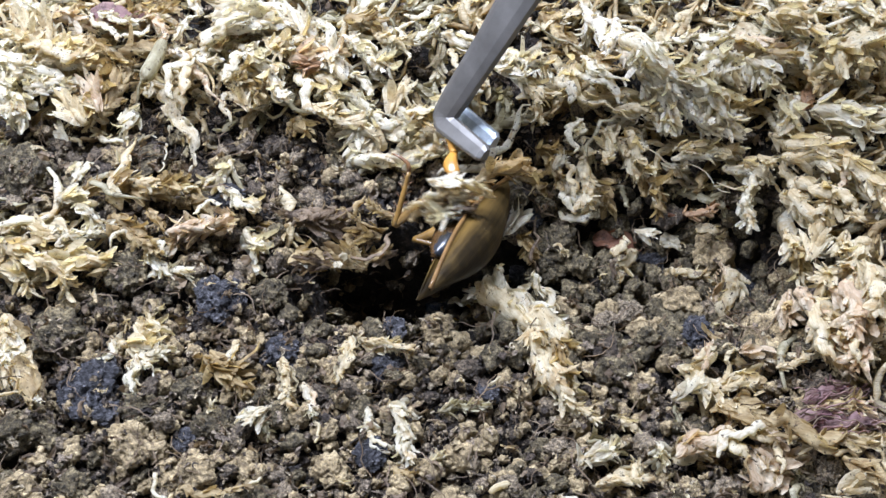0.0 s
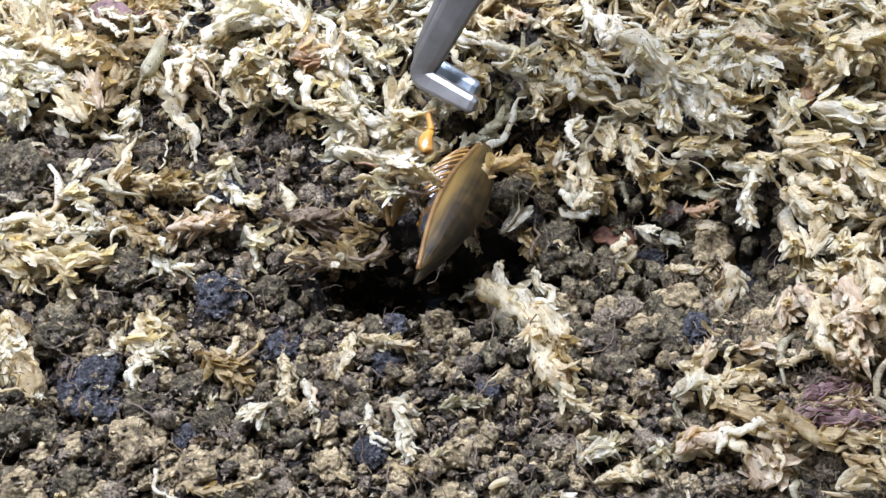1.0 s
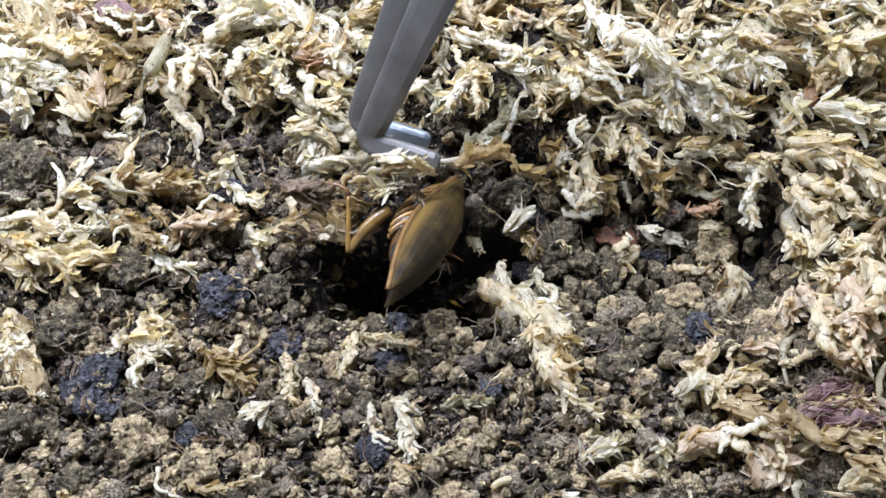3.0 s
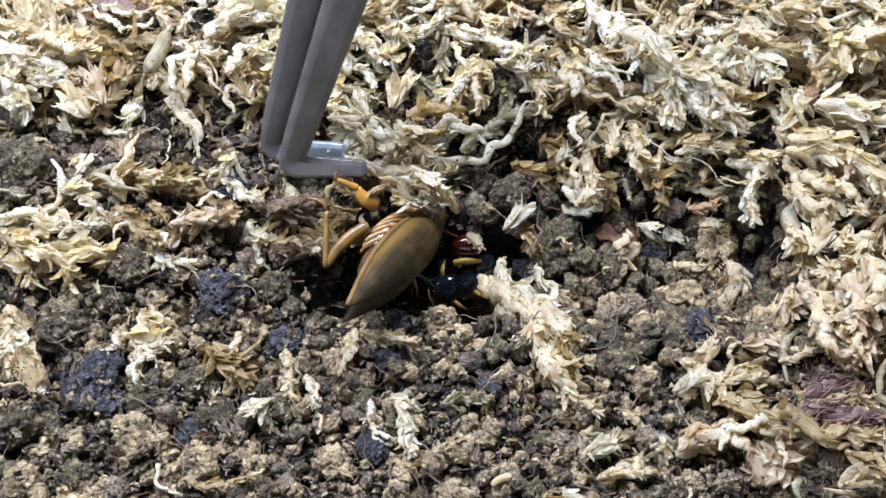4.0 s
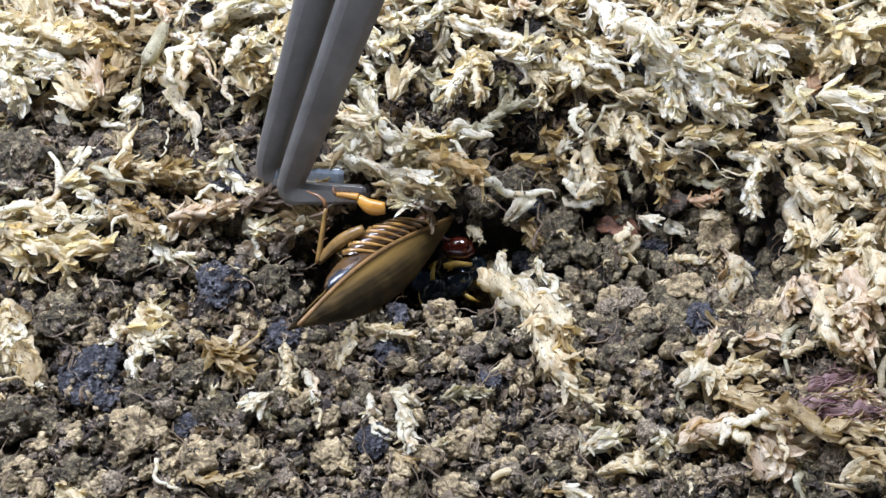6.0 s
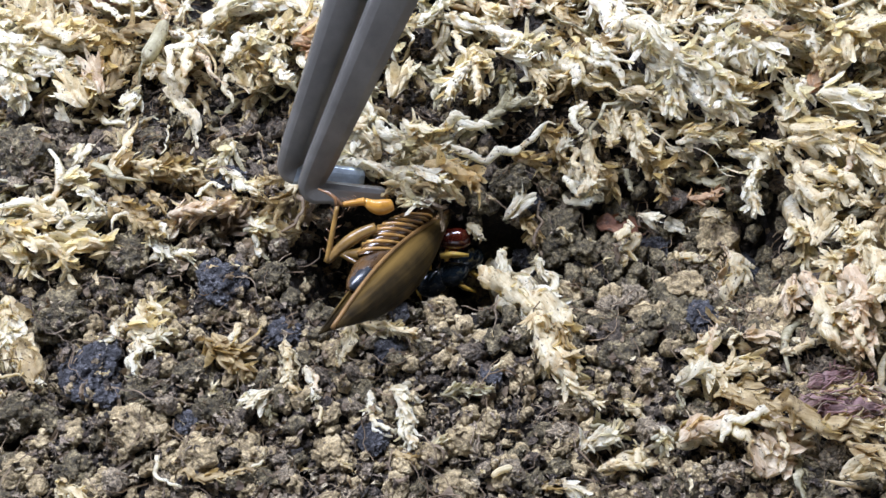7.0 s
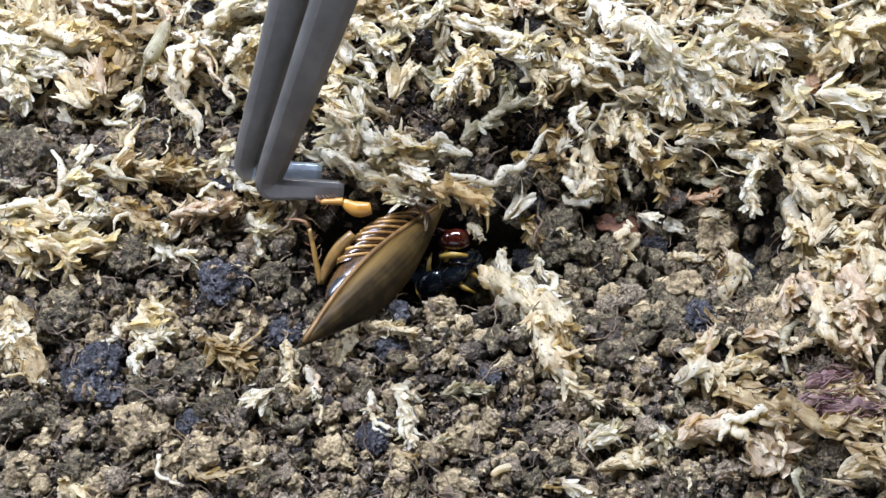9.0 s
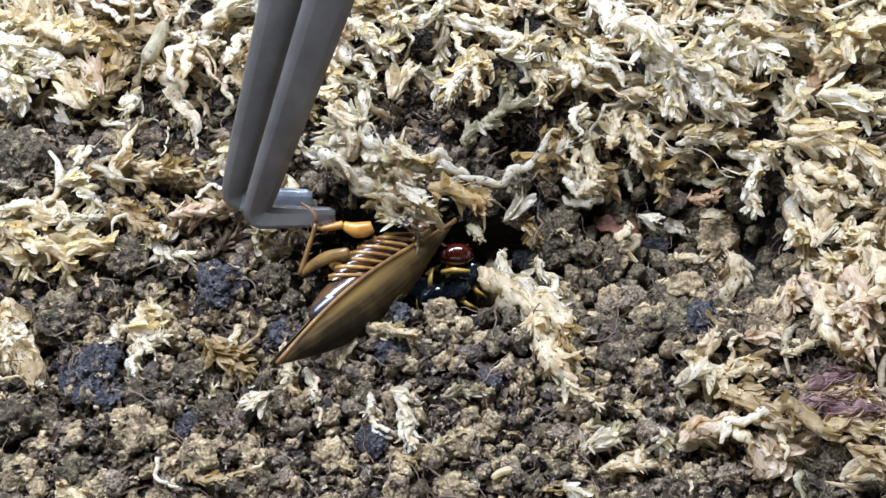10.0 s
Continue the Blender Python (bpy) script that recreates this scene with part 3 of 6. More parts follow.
    granule(-10.5, -22.5, 1.76, GREYCLAY, grey)
    granule(-2.5, -16.3, 1.19, GREYCLAY, grey)
    granule(-20.4, -23.9, 1.90, GREYCLAY, grey)
    granule(0.4, -34.8, 1.83, OCHRE, ochre)
    granule(-23.6, -5.5, 2.36, GREYCLAY, grey)
    granule(-43.0, -3.1, 3.24, GREYCLAY, grey)
    granule(-50.5, -12.6, 3.18, GREYCLAY, grey)
    granule(26.5, 1.9, 1.82, GREYCLAY, grey)
    granule(12.4, -28.3, 1.58, GREYCLAY, grey)
    granule(5.4, 9.0, 1.64, GREYCLAY, grey)
    granule(13.3, 9.9, 1.83, CHARCOAL, black)
    granule(18.0, 10.5, 1.68, GREYCLAY, grey)
    granule(26.3, 9.3, 2.03, GREYCLAY, grey)
    granule(30.8, 3.7, 2.00, CHARCOAL, black)
    granule(33.1, 1.3, 1.67, OCHRE, ochre)
    granule(21.2, 3.2, 1.81, GREYCLAY, grey)
    granule(12.2, 4.4, 1.68, CHARCOAL, black)
    granule(39.3, -0.8, 2.00, GREYCLAY, grey)
    granule(46.6, -7.5, 1.76, OCHRE, ochre)
    granule(29.4, -1.3, 1.64, GREYCLAY, grey)


build_granules()


def strew_granules():
    """Smaller granules between the large ones, on shared meshes."""
    rng = np.random.default_rng(19)
    kinds = [(OCHRE, "small ochre clay granule among the soil"), (GREYCLAY, "small grey brown clay granule among the soil"),
             (CRUMB, "small dark soil lump on the ground")]
    shared, shapes, rest = [], {}, ([], [], [])
    for k in range(15):
        (mat, label), r = kinds[k % 3], 0.8 + 0.085 * k
        v, f = lump(4, 200 + k, 0.46)
        me = tri_mesh("soil_granule", v * r, f, [mat], True)
        v, f = lump(3, 200 + k, 0.42)
        shapes[me.name] = (v * r, f)
        shared.append((me, label, r))
    made, tries = 0, 0
    while made < 1000 and tries < 40000:
        tries += 1
        deep = tries < 3000
        x, y = (rng.uniform(4, 52), rng.uniform(-17, 14)) if deep else (rng.uniform(-66, 62), rng.uniform(-44, 22))
        if rng.uniform() > bare(x, y) * (1.0 if y < 4 else 0.85) * free(x, y) * (1 if deep else 1 - 0.9 * stony(x, y)):
            continue
        tint = (0 if rng.uniform() < (0.15 if deep else 0.7 if y < -8 else 0.3) else 1 + int(rng.uniform() < (0.22 if deep else 0.5)))
        me, label, r = shared[3 * (rng.integers(3) + (2 if deep else 0)) + tint]
        z = (0.25 if deep else 0.6) * top_z(x, y) + (0.75 if deep else 0.4) * (ground_z(x, y) + crinkle(x, y)) + r * 0.75
        m = pose(x * MM, y * MM, z * MM, *rng.uniform(-180, 180, 3))
        heap(x, y, z, r)
        keep_clear(x, y, r * (1.4 if deep else 0.9))
        made += 1
        if (stony(x, y) > 0.4 and y < 6) or (y < -28 and abs(x) < 50):
            ob = new("soil_granule", me)
            ob.matrix_world = m
            tagged(ob, label, "granule", "granules")
        else:
            v, f = shapes[me.name]
            rest[tint].append((v @ np.array(m.to_3x3()).T + np.array(m.translation) / MM, f))
    for (mat, label), pieces in zip(kinds, rest):
        v, f = join(pieces)
        name = mat.name + "_granules"
        tagged(new(name, tri_mesh(name, v, f, [mat], True)), label.replace("granule ", "granules ").replace("lump ", "lumps "), "granules", kind="stuff")


strew_granules()

scatter("coarse_soil", "coarse brown soil crumbs lying on the ground", "soil crumbs", CRUMBS, 700, CRUMB, 4,
        lambda r: 0.6 + 0.7 * r.uniform() ** 2, lambda r, x, y, s: s * 0.3, lambda x, y: bare(x, y) * (0.02 + 0.98 * free(x, y)) * (1 - 0.95 * stony(x, y)), 180, True, heaps=True)
scatter("clay_grit", "small ochre clay granules among the soil", "clay grit", CRUMBS_FINE, 2600, OCHRE, 5,
        lambda r: 0.35 + 0.6 * r.uniform() ** 2, lambda r, x, y, s: s * 0.4, lambda x, y: bare(x, y) * (0.25 + 0.75 * (y < -2)) * free(x, y) * (1 - 0.95 * stony(x, y)), 180, True, heaps=True)
scatter("fine_soil", "fine dark brown soil crumbs strewn over the ground", "soil crumbs", CRUMBS_FINE, 5400, CRUMB, 3,
        lambda r: 0.22 + 0.42 * r.uniform() ** 1.5, lambda r, x, y, s: s * 0.3, lambda x, y: bare(x, y) * (0.02 + 0.98 * free(x, y)) * (1 - 0.95 * stony(x, y)), 180, True, heaps=True)
FIBRES = [sprig(900 + k, 6, 0.2, "thread", (-0.5, 0.3, 0.7, -0.9)[k % 4], 0) for k in range(10)]
SCRAPS = [sprig(930 + k, 2.6 + 0.2 * (k % 5), 0.75, ("ribbon", "sheet", "spiky")[k % 3], 0.3, 0) for k in range(10)]


def flake(seed):
    """A crumpled chip of soil about 1 mm across."""
    rng = np.random.default_rng(seed)
    u = np.linspace(-0.5, 0.5, 3)
    a, b = rng.uniform(0.7, 1.3), rng.uniform(0.35, 0.8)
    v = np.array([(x * a, y * b, 0.0) for x in u for y in u]) + rng.normal(0, 0.10, (9, 3))
    v[:, 2] += rng.uniform(-0.7, 0.7) * v[:, 0] ** 2 + rng.uniform(-0.9, 0.9) * v[:, 1] ** 2 + rng.normal(0, 0.06, 9)
    return v, grid_tris(3, 3)


FLAKES = [flake(k) for k in range(40)]
scatter("soil_flakes", "damp grey brown flakes of peat and bark in the soil", "soil flakes", FLAKES, 19000, FLAKE, 15,
        lambda r: 0.4 + 1.2 * r.uniform() ** 1.8, lambda r, x, y, s: 0.05 + r.uniform(0, 0.25) * s, lambda x, y: (1 - 0.5 * moss_cover(x, y)) * (0.22 + 0.78 * free(x, y)) * (1 - 0.92 * stony(x, y)) * (1.0 if y < -10 else 0.8), 42)
scatter("pale_flakes", "pale tan flakes of dry bark and clay in the soil", "soil flakes", FLAKES, 12500, PALE_FLAKE, 16,
        lambda r: 0.4 + 0.9 * r.uniform() ** 1.8, lambda r, x, y, s: 0.08 + r.uniform(0, 0.25) * s, lambda x, y: (1 - 0.5 * moss_cover(x, y)) * (0.22 + 0.78 * free(x, y)) * (1 - 0.92 * stony(x, y)) * (1.0 if y < -10 else 0.45), 42)
scatter("leaf_litter", "crumpled brown leaf and bark litter in the soil", "leaf litter", FLAKES, 3000, LITTER, 17,
        lambda r: 0.8 + 1.2 * r.uniform() ** 1.6, lambda r, x, y, s: 0.1 + r.uniform(0, 0.3) * s, lambda x, y: (1 - 0.4 * moss_cover(x, y)) * (0.2 + 0.8 * free(x, y)) * (1 - 0.92 * stony(x, y)), 48)
scatter("root_fibres", "thin dark root fibres tangled in the soil", "root fibres", FIBRES, 2000, LITTER, 6,
        lambda r: r.uniform(0.4, 1.3), lambda r, x, y, s: 0.15 + r.uniform(0, 0.4), in_view, 20)
scatter("plant_scraps", "brown decayed plant scraps strewn on the soil", "plant litter", SCRAPS, 700, LITTER, 7,
        lambda r: r.uniform(0.4, 1.1), lambda r, x, y, s: 0.2 + r.uniform(0, 0.4), in_view, 35)
scatter("pale_scraps", "small pale dry moss scraps strewn on the soil", "moss scraps", SCRAPS, 950, MOSS, 8,
        lambda r: r.uniform(0.35, 0.9), lambda r, x, y, s: 0.25 + r.uniform(0, 0.4),
        lambda x, y: 0.3 + 0.7 * moss_cover(x, y), 35)

KINDS = ["worm", "ribbon", "sheet", "plump", "worm", "ribbon", "worm", "fan", "ribbon", "worm"]
SPRIGS = [sprig(100 + k, 9 + 1.7 * (k % 6), 1.5 + 0.42 * (k % 4), KINDS[k % 10], (-0.6, 0.15, 0.4, -0.2, 0.8)[k % 5], int(k % 10 in (2, 7))) for k in range(56)]


def moss_lift(r, x, y, s):
    return 0.3 + r.uniform(0, 0.8) + moss_cover(x, y) * r.uniform(0, 2.6)


def mossy(x, y):
    c = float(moss_cover(x, y))
    return c if c > 0.12 else 0.0


scatter("moss_bed_tan", "tan dried moss matted over the soil", "moss", SPRIGS, 400, MOSS_TAN, 11, lambda r: r.uniform(0.55, 1.0),
        lambda r, x, y, s: moss_lift(r, x, y, s) - 0.8, mossy, 18, True)
scatter("moss_bed_green", "grey green dried moss matted over the soil", "moss", SPRIGS, 210, MOSS_GREEN, 12, lambda r: r.uniform(0.55, 1.0),
        moss_lift, mossy, 18, True)
scatter("moss_bed_white", "bleached white dried moss heaped over the soil", "moss", SPRIGS, 140, MOSS_WHITE, 24, lambda r: r.uniform(0.5, 1.0),
        lambda r, x, y, s: moss_lift(r, x, y, s) + 0.5, lambda x, y: moss_cover(x, y) * (moss_cover(x, y) > 0.2), 20, True)
scatter("moss_bed_cream", "cream dried moss heaped over the soil", "moss", SPRIGS, 380, MOSS, 13, lambda r: r.uniform(0.5, 1.05),
        moss_lift, mossy, 20, True)


LONG = [sprig(700 + k, 9 + 1.6 * (k % 6), 1.5 + 0.4 * (k % 4), KINDS[k % 10], (-0.6, 0.15, 0.4, -0.2, 0.8)[k % 5]) for k in range(24)]
scatter("moss_heap", "bleached white dried moss strands heaped on the moss bed", "moss", LONG, 50, MOSS_WHITE, 14, lambda r: r.uniform(0.9, 1.1),
        lambda r, x, y, s: moss_lift(r, x, y, s) + 0.5, lambda x, y: moss_cover(x, y) * (moss_cover(x, y) > 0.35), 17, True)

# ---- single moss strands ----
MOSS_COUNT = [0]


def strand(x, y, heading, length, width, kind, mat, label, bend=0.15, lift=1.6, pitch=0.0, bed=None, name="moss_strand", category="moss strand"):
    MOSS_COUNT[0] += 1
    v, f = sprig(3000 + MOSS_COUNT[0], length, width, kind, bend)
    c, d = math.cos(radians(heading)) * length, math.sin(radians(heading)) * length
    bed = bed if bed is not None else max([ground_z(x, y) + lift + 2.2 * float(moss_cover(x, y))] + [top_z(x + c * k, y + d * k) + 0.22 * width for k in (-0.35, -0.15, 0.0, 0.15, 0.35)])
    ob = new(name, tri_mesh(name, v, f, [mat], True))
    ob.matrix_world = pose(x * MM, y * MM, bed * MM, 0, pitch, heading)
    return tagged(ob, label, category, "moss strands" if name == "moss_strand" else "")


def build_strands():
    cream = "cream dried moss strand with overlapping leaves"
    white = "bleached white dried moss strand lying on top"
    tan = "tan dried moss strand half buried in soil"
    green = "grey green dried moss strand"
    pink = "salmon tinted dried moss strand"
    wisp = "thin white twisted plant fibre"
    rust = "rust brown dried moss tuft"
    purple = "dark purple crumpled dry leaf"
    dark = "thin grey brown plant stem arching over the soil"
    strand(-57.56, 31.94, -5.58, 9.24, 3.89, "plump", MOSS, cream, 0.10, 4.0)
    strand(-59.53, 28.06, -8.76, 9.20, 3.46, "plump", MOSS_WHITE, white, 0.10, 4.0)
    strand(-54.22, 24.21, -30.74, 9.11, 4.30, "spiky", MOSS, cream, 0.10, 3.5)
    strand(-63.78, 25.40, -59.07, 11.10, 4.60, "plump", MOSS_WHITE, white, 0.10, 4.0)
    strand(-64.59, 34.33, -21.71, 6.70, 4.14, "plump", MOSS, cream, 0.20, 4.0)
    strand(-51.30, 33.72, -48.45, 7.99, 2.21, "plump", MOSS_TAN, tan, -0.40, 3.0)
    strand(-48.41, 38.47, -11.18, 8.72, 1.21, "ribbon", MOSS_WHITE, white, -0.60, 4.5)
    strand(-41.97, 28.02, -101.47, 8.37, 2.36, "shoot", MOSS_GREEN, green, 0.10, 7.0)
    strand(-38.40, 20.24, -65.32, 16.16, 2.57, "sheet", MOSS_WHITE, white, 0.15, 4.5)
    strand(-37.68, 30.38, -43.59, 14.34, 0.80, "thread", MOSS_TAN, wisp, 0.05, 4.0)
    strand(-47.55, 20.55, -10.55, 10.71, 1.06, "ribbon", MOSS_WHITE, white, -0.25, 2.4)
    strand(-30.85, 35.68, 22.72, 11.78, 3.22, "ribbon", MOSS_WHITE, white, 0.25, 5.0)
    strand(-48.97, 28.55, -97.46, 7.94, 3.06, "spiky", MOSS_TAN, tan, 0.10, 3.0)
    strand(-29.53, 37.85, 10.67, 9.99, 4.69, "sheet", MOSS_WHITE, white, 0.10, 5.0)
    strand(-26.68, 29.54, -55.23, 9.79, 3.34, "plump", MOSS_WHITE, white, 0.20, 4.0)
    strand(-22.25, 34.16, 12.53, 6.83, 3.56, "spiky", MOSS, cream, 0.10, 4.5)
    strand(-29.39, 28.44, -42.17, 7.27, 2.99, "plump", MOSS_TAN, tan, 0.20, 3.0)
    strand(-18.92, 31.13, 13.21, 7.23, 3.50, "plump", MOSS_PINK, pink, 0.20, 4.5)
    strand(-17.05, 26.32, -62.92, 9.15, 2.23, "ribbon", MOSS, cream, 0.35, 4.0)
    strand(-10.88, 34.00, -48.65, 10.36, 2.47, "spiky", MOSS_WHITE, white, -0.10, 4.0)
    strand(-2.00, 37.93, 31.54, 7.98, 1.26, "ribbon", MOSS_WHITE, white, -0.70, 5.0)
    strand(7.50, 34.06, -26.93, 15.65, 2.63, "ribbon", MOSS_WHITE, white, 0.10, 5.0)
    strand(3.43, 28.42, -115.16, 10.65, 2.43, "plump", MOSS, cream, 0.10, 4.5)
    strand(5.65, 28.00, -87.73, 7.60, 2.24, "plump", MOSS, cream, 0.10, 4.5)
    strand(12.63, 30.49, -15.06, 8.29, 3.30, "spiky", MOSS_WHITE, white, 0.10, 4.5)
    strand(14.22, 27.01, -60.37, 5.47, 1.90, "ribbon", MOSS, cream, 0.10, 3.5)
    strand(9.44, 26.31, -76.74, 6.69, 1.73, "plump", MOSS_GREEN, green, 0.10, 3.0)
    strand(20.23, 20.16, -108.10, 4.91, 1.27, "ribbon", MOSS_WHITE, white, 0.50, 3.5)
    strand(23.88, 28.40, -45.00, 8.04, 1.73, "ribbon", MOSS_WHITE, white, -0.15, 4.5)
    strand(19.53, 28.30, -102.11, 7.10, 2.95, "spiky", MOSS, cream, 0.10, 4.0)
    strand(29.42, 22.43, -24.66, 8.11, 1.73, "ribbon", MOSS, cream, 0.20, 3.5)
    strand(28.51, 17.25, -76.59, 7.52, 3.57, "spiky", MOSS, cream, 0.10, 3.5)
    strand(31.52, 28.80, -48.63, 12.83, 4.86, "plump", MOSS_WHITE, white, 0.05, 6.0)
    strand(38.17, 22.60, -52.58, 13.52, 4.46, "plump", MOSS_WHITE, white, 0.05, 6.0)
    strand(32.64, 23.21, -72.79, 10.10, 2.94, "plump", MOSS_WHITE, white, 0.10, 5.5)
    strand(39.61, 33.43, 11.66, 10.07, 1.44, "ribbon", MOSS_WHITE, white, -0.50, 6.0)
    strand(40.93, 28.16, -121.35, 6.79, 4.04, "spiky", MOSS_WHITE, white, 0.10, 5.0)
    strand(56.98, 25.64, -101.51, 6.06, 3.88, "plump", MOSS, cream, 0.30, 6.0)
    strand(60.69, 28.22, 24.65, 8.68, 4.11, "sheet", MOSS, cream, -0.30, 6.5)
    strand(60.41, 25.75, -88.80, 4.67, 2.49, "ribbon", MOSS, cream, 0.20, 6.0)
    strand(46.87, 25.64, -60.87, 6.42, 3.67, "spiky", MOSS_WHITE, white, 0.10, 5.0)
    strand(50.65, 19.01, -114.22, 7.48, 3.45, "spiky", MOSS_WHITE, white, 0.10, 5.0)
    strand(39.01, 15.76, -1.28, 10.42, 1.70, "plump", MOSS, cream, 0.05, 4.5)
    strand(45.68, 12.32, -39.45, 5.88, 2.53, "ribbon", MOSS, cream, 0.30, 4.5)
    strand(41.41, 21.21, -7.78, 6.58, 3.44, "spiky", MOSS_TAN, tan, 0.20, 5.0)
    strand(52.38, 11.96, -20.92, 8.38, 3.71, "plump", MOSS, cream, 0.10, 5.0)
    strand(56.82, 17.09, -23.21, 8.05, 3.80, "plump", MOSS_WHITE, white, 0.10, 5.0)
    strand(51.03, 4.48, -60.03, 9.22, 3.46, "plump", MOSS, cream, 0.10, 5.0)
    strand(58.19, 7.39, -65.74, 8.64, 3.37, "plump", MOSS, cream, 0.10, 5.0)
    strand(49.38, -3.14, -85.49, 6.15, 3.71, "spiky", MOSS, cream, 0.10, 5.0)
    strand(51.76, 33.03, -28.58, 6.75, 2.69, "plump", MOSS, cream, 0.20, 5.0)
    strand(47.04, 30.60, -37.54, 8.21, 4.11, "sheet", MOSS, cream, 0.20, 5.0)
    strand(50.25, 27.95, -8.37, 4.89, 1.59, "ribbon", MOSS_TAN, tan, 0.05, 5.5)
    strand(54.19, 22.78, -85.21, 5.28, 2.45, "sheet", MOSS_TAN, tan, 0.10, 5.5)
    strand(-50.02, 5.66, -31.50, 8.49, 2.00, "plump", MOSS_WHITE, white, 0.05, 2.4)
    strand(-48.66, 2.65, -147.75, 5.17, 1.49, "ribbon", MOSS_WHITE, white, 0.10, 2.2)
    strand(-55.60, -2.19, -33.43, 13.94, 2.82, "plump", MOSS, cream, 0.05, 2.4)
    strand(-50.27, -0.84, -17.66, 11.61, 2.80, "plump", MOSS, cream, -0.15, 2.6)
    strand(-33.06, 3.75, -149.82, 10.24, 2.27, "plump", MOSS_PINK, pink, 0.05, 2.4)
    strand(-42.91, 2.70, -44.59, 8.09, 2.29, "plump", MOSS_TAN, tan, 0.10, 2.2)
    strand(-38.12, -1.55, -65.59, 6.10, 1.77, "ribbon", MOSS_WHITE, white, -0.60, 2.2)
    strand(-36.84, -3.89, -6.35, 6.78, 1.27, "ribbon", MOSS_WHITE, white, 0.80, 2.0)
    strand(-41.84, 9.59, 7.62, 10.34, 2.85, "plump", MOSS_TAN, tan, 0.10, 2.2)
    strand(-29.05, 8.21, -39.06, 8.41, 1.63, "ribbon", MOSS_WHITE, white, 0.20, 2.4)
    strand(-54.29, 3.42, -17.87, 5.92, 2.52, "sheet", MOSS, cream, 0.10, 2.0)
    strand(-58.25, -3.57, -26.36, 5.65, 3.34, "plump", MOSS, cream, 0.10, 2.0)
    strand(8.79, 3.91, -18.61, 3.24, 1.71, "spiky", MOSS_WHITE, white, 0.00, 3.0)
    strand(9.63, -9.22, -50.64, 13.73, 3.36, "stick", MOSS, cream, 0.05, bed=2.2)
    strand(8.58, -4.48, -77.52, 6.22, 1.55, "ribbon", MOSS_WHITE, white, 0.00, bed=2.2)
    strand(14.35, -12.50, -55.77, 10.82, 4.68, "stick", MOSS, cream, 0.15, bed=2.0)
    strand(10.86, -10.18, -74.63, 11.13, 1.97, "ribbon", MOSS_WHITE, white, 0.20, bed=1.6)
    strand(15.62, -17.58, -90.04, 9.27, 3.42, "stick", MOSS, cream, 0.10, bed=1.6)
    strand(15.85, -16.93, -75.46, 7.00, 1.92, "plump", MOSS_TAN, tan, 0.10, 2.6)
    strand(3.84, 4.57, 4.36, 5.23, 1.05, "ribbon", MOSS_WHITE, white, 0.20, 3.5)
    strand(4.81, 5.30, -48.56, 3.48, 1.57, "ribbon", MOSS, cream, 0.30, 3.8)
    strand(8.01, 2.77, -59.85, 5.72, 2.09, "plump", MOSS_PINK, pink, 0.10, 4.0)
    strand(15.10, -4.84, -76.92, 12.66, 1.25, "ribbon", MOSS_WHITE, white, -0.10, 2.4)
    strand(20.58, 11.74, -33.42, 7.25, 2.35, "sheet", MOSS_WHITE, white, -0.40, 3.0)
    strand(26.79, 1.92, -118.56, 6.43, 1.64, "ribbon", MOSS, cream, 0.10, 2.5)
    strand(44.51, 8.61, -90.37, 6.89, 2.01, "ribbon", MOSS_WHITE, white, 0.10, 4.0)
    strand(39.63, -3.80, -110.13, 11.32, 2.12, "ribbon", MOSS, cream, 0.60, 2.4)
    strand(36.21, 0.68, -22.02, 6.02, 1.50, "ribbon", MOSS, cream, 0.10, 2.2)
    strand(33.54, -17.41, -102.60, 3.69, 2.11, "sheet", MOSS_PINK, pink, 0.10, 2.5)
    strand(48.62, -16.29, -86.40, 7.41, 2.59, "braid", MOSS, cream, -0.20, 5.0)
    strand(45.94, -10.40, -107.38, 6.56, 2.65, "fan", MOSS_PINK, pink, 0.20, 4.5)
    strand(55.53, -4.45, -125.56, 6.00, 2.89, "braid", MOSS, cream, 0.10, 5.0)
    strand(53.60, -10.06, -98.09, 7.36, 3.13, "sheet", MOSS_PINK, pink, 0.20, 5.0)
    strand(52.03, -16.43, -58.15, 6.92, 3.35, "sheet", MOSS_TAN, tan, 0.20, 5.0)
    strand(50.64, -14.10, -54.31, 10.15, 3.86, "braid", MOSS, cream, 0.10, 4.0)
    strand(50.67, -20.45, -95.88, 4.90, 1.36, "fan", MOSS_PINK, pink, 0.10, 4.0)
    strand(46.01, -18.65, 16.34, 7.00, 1.07, "braid", MOSS, cream, 0.10, 3.0)
    strand(33.41, -20.82, -47.77, 7.86, 2.84, "plump", MOSS, cream, 0.10, 3.0)
    strand(37.52, -20.67, -1.87, 7.07, 1.81, "ribbon", MOSS, cream, 0.20, 3.0)
    strand(40.79, -16.90, -15.96, 4.39, 1.84, "plump", MOSS_PINK, pink, 0.10, 2.5)
    strand(32.31, -29.40, 12.76, 8.65, 3.19, "sheet", MOSS, cream, 0.20, 3.0)
    strand(38.12, -26.86, -25.50, 9.56, 2.63, "sheet", MOSS_TAN, tan, 0.30, 3.4)
    strand(39.92, -28.83, -52.93, 3.76, 3.68, "sheet", MOSS_TAN, tan, 0.30, 3.0)
    strand(40.81, -30.32, -74.78, 6.23, 1.60, "ribbon", MOSS_PINK, pink, 0.40, 3.8)
    strand(51.57, -26.73, -40.41, 4.65, 1.95, "sheet", MOSS_PINK, pink, 0.10, 3.5)
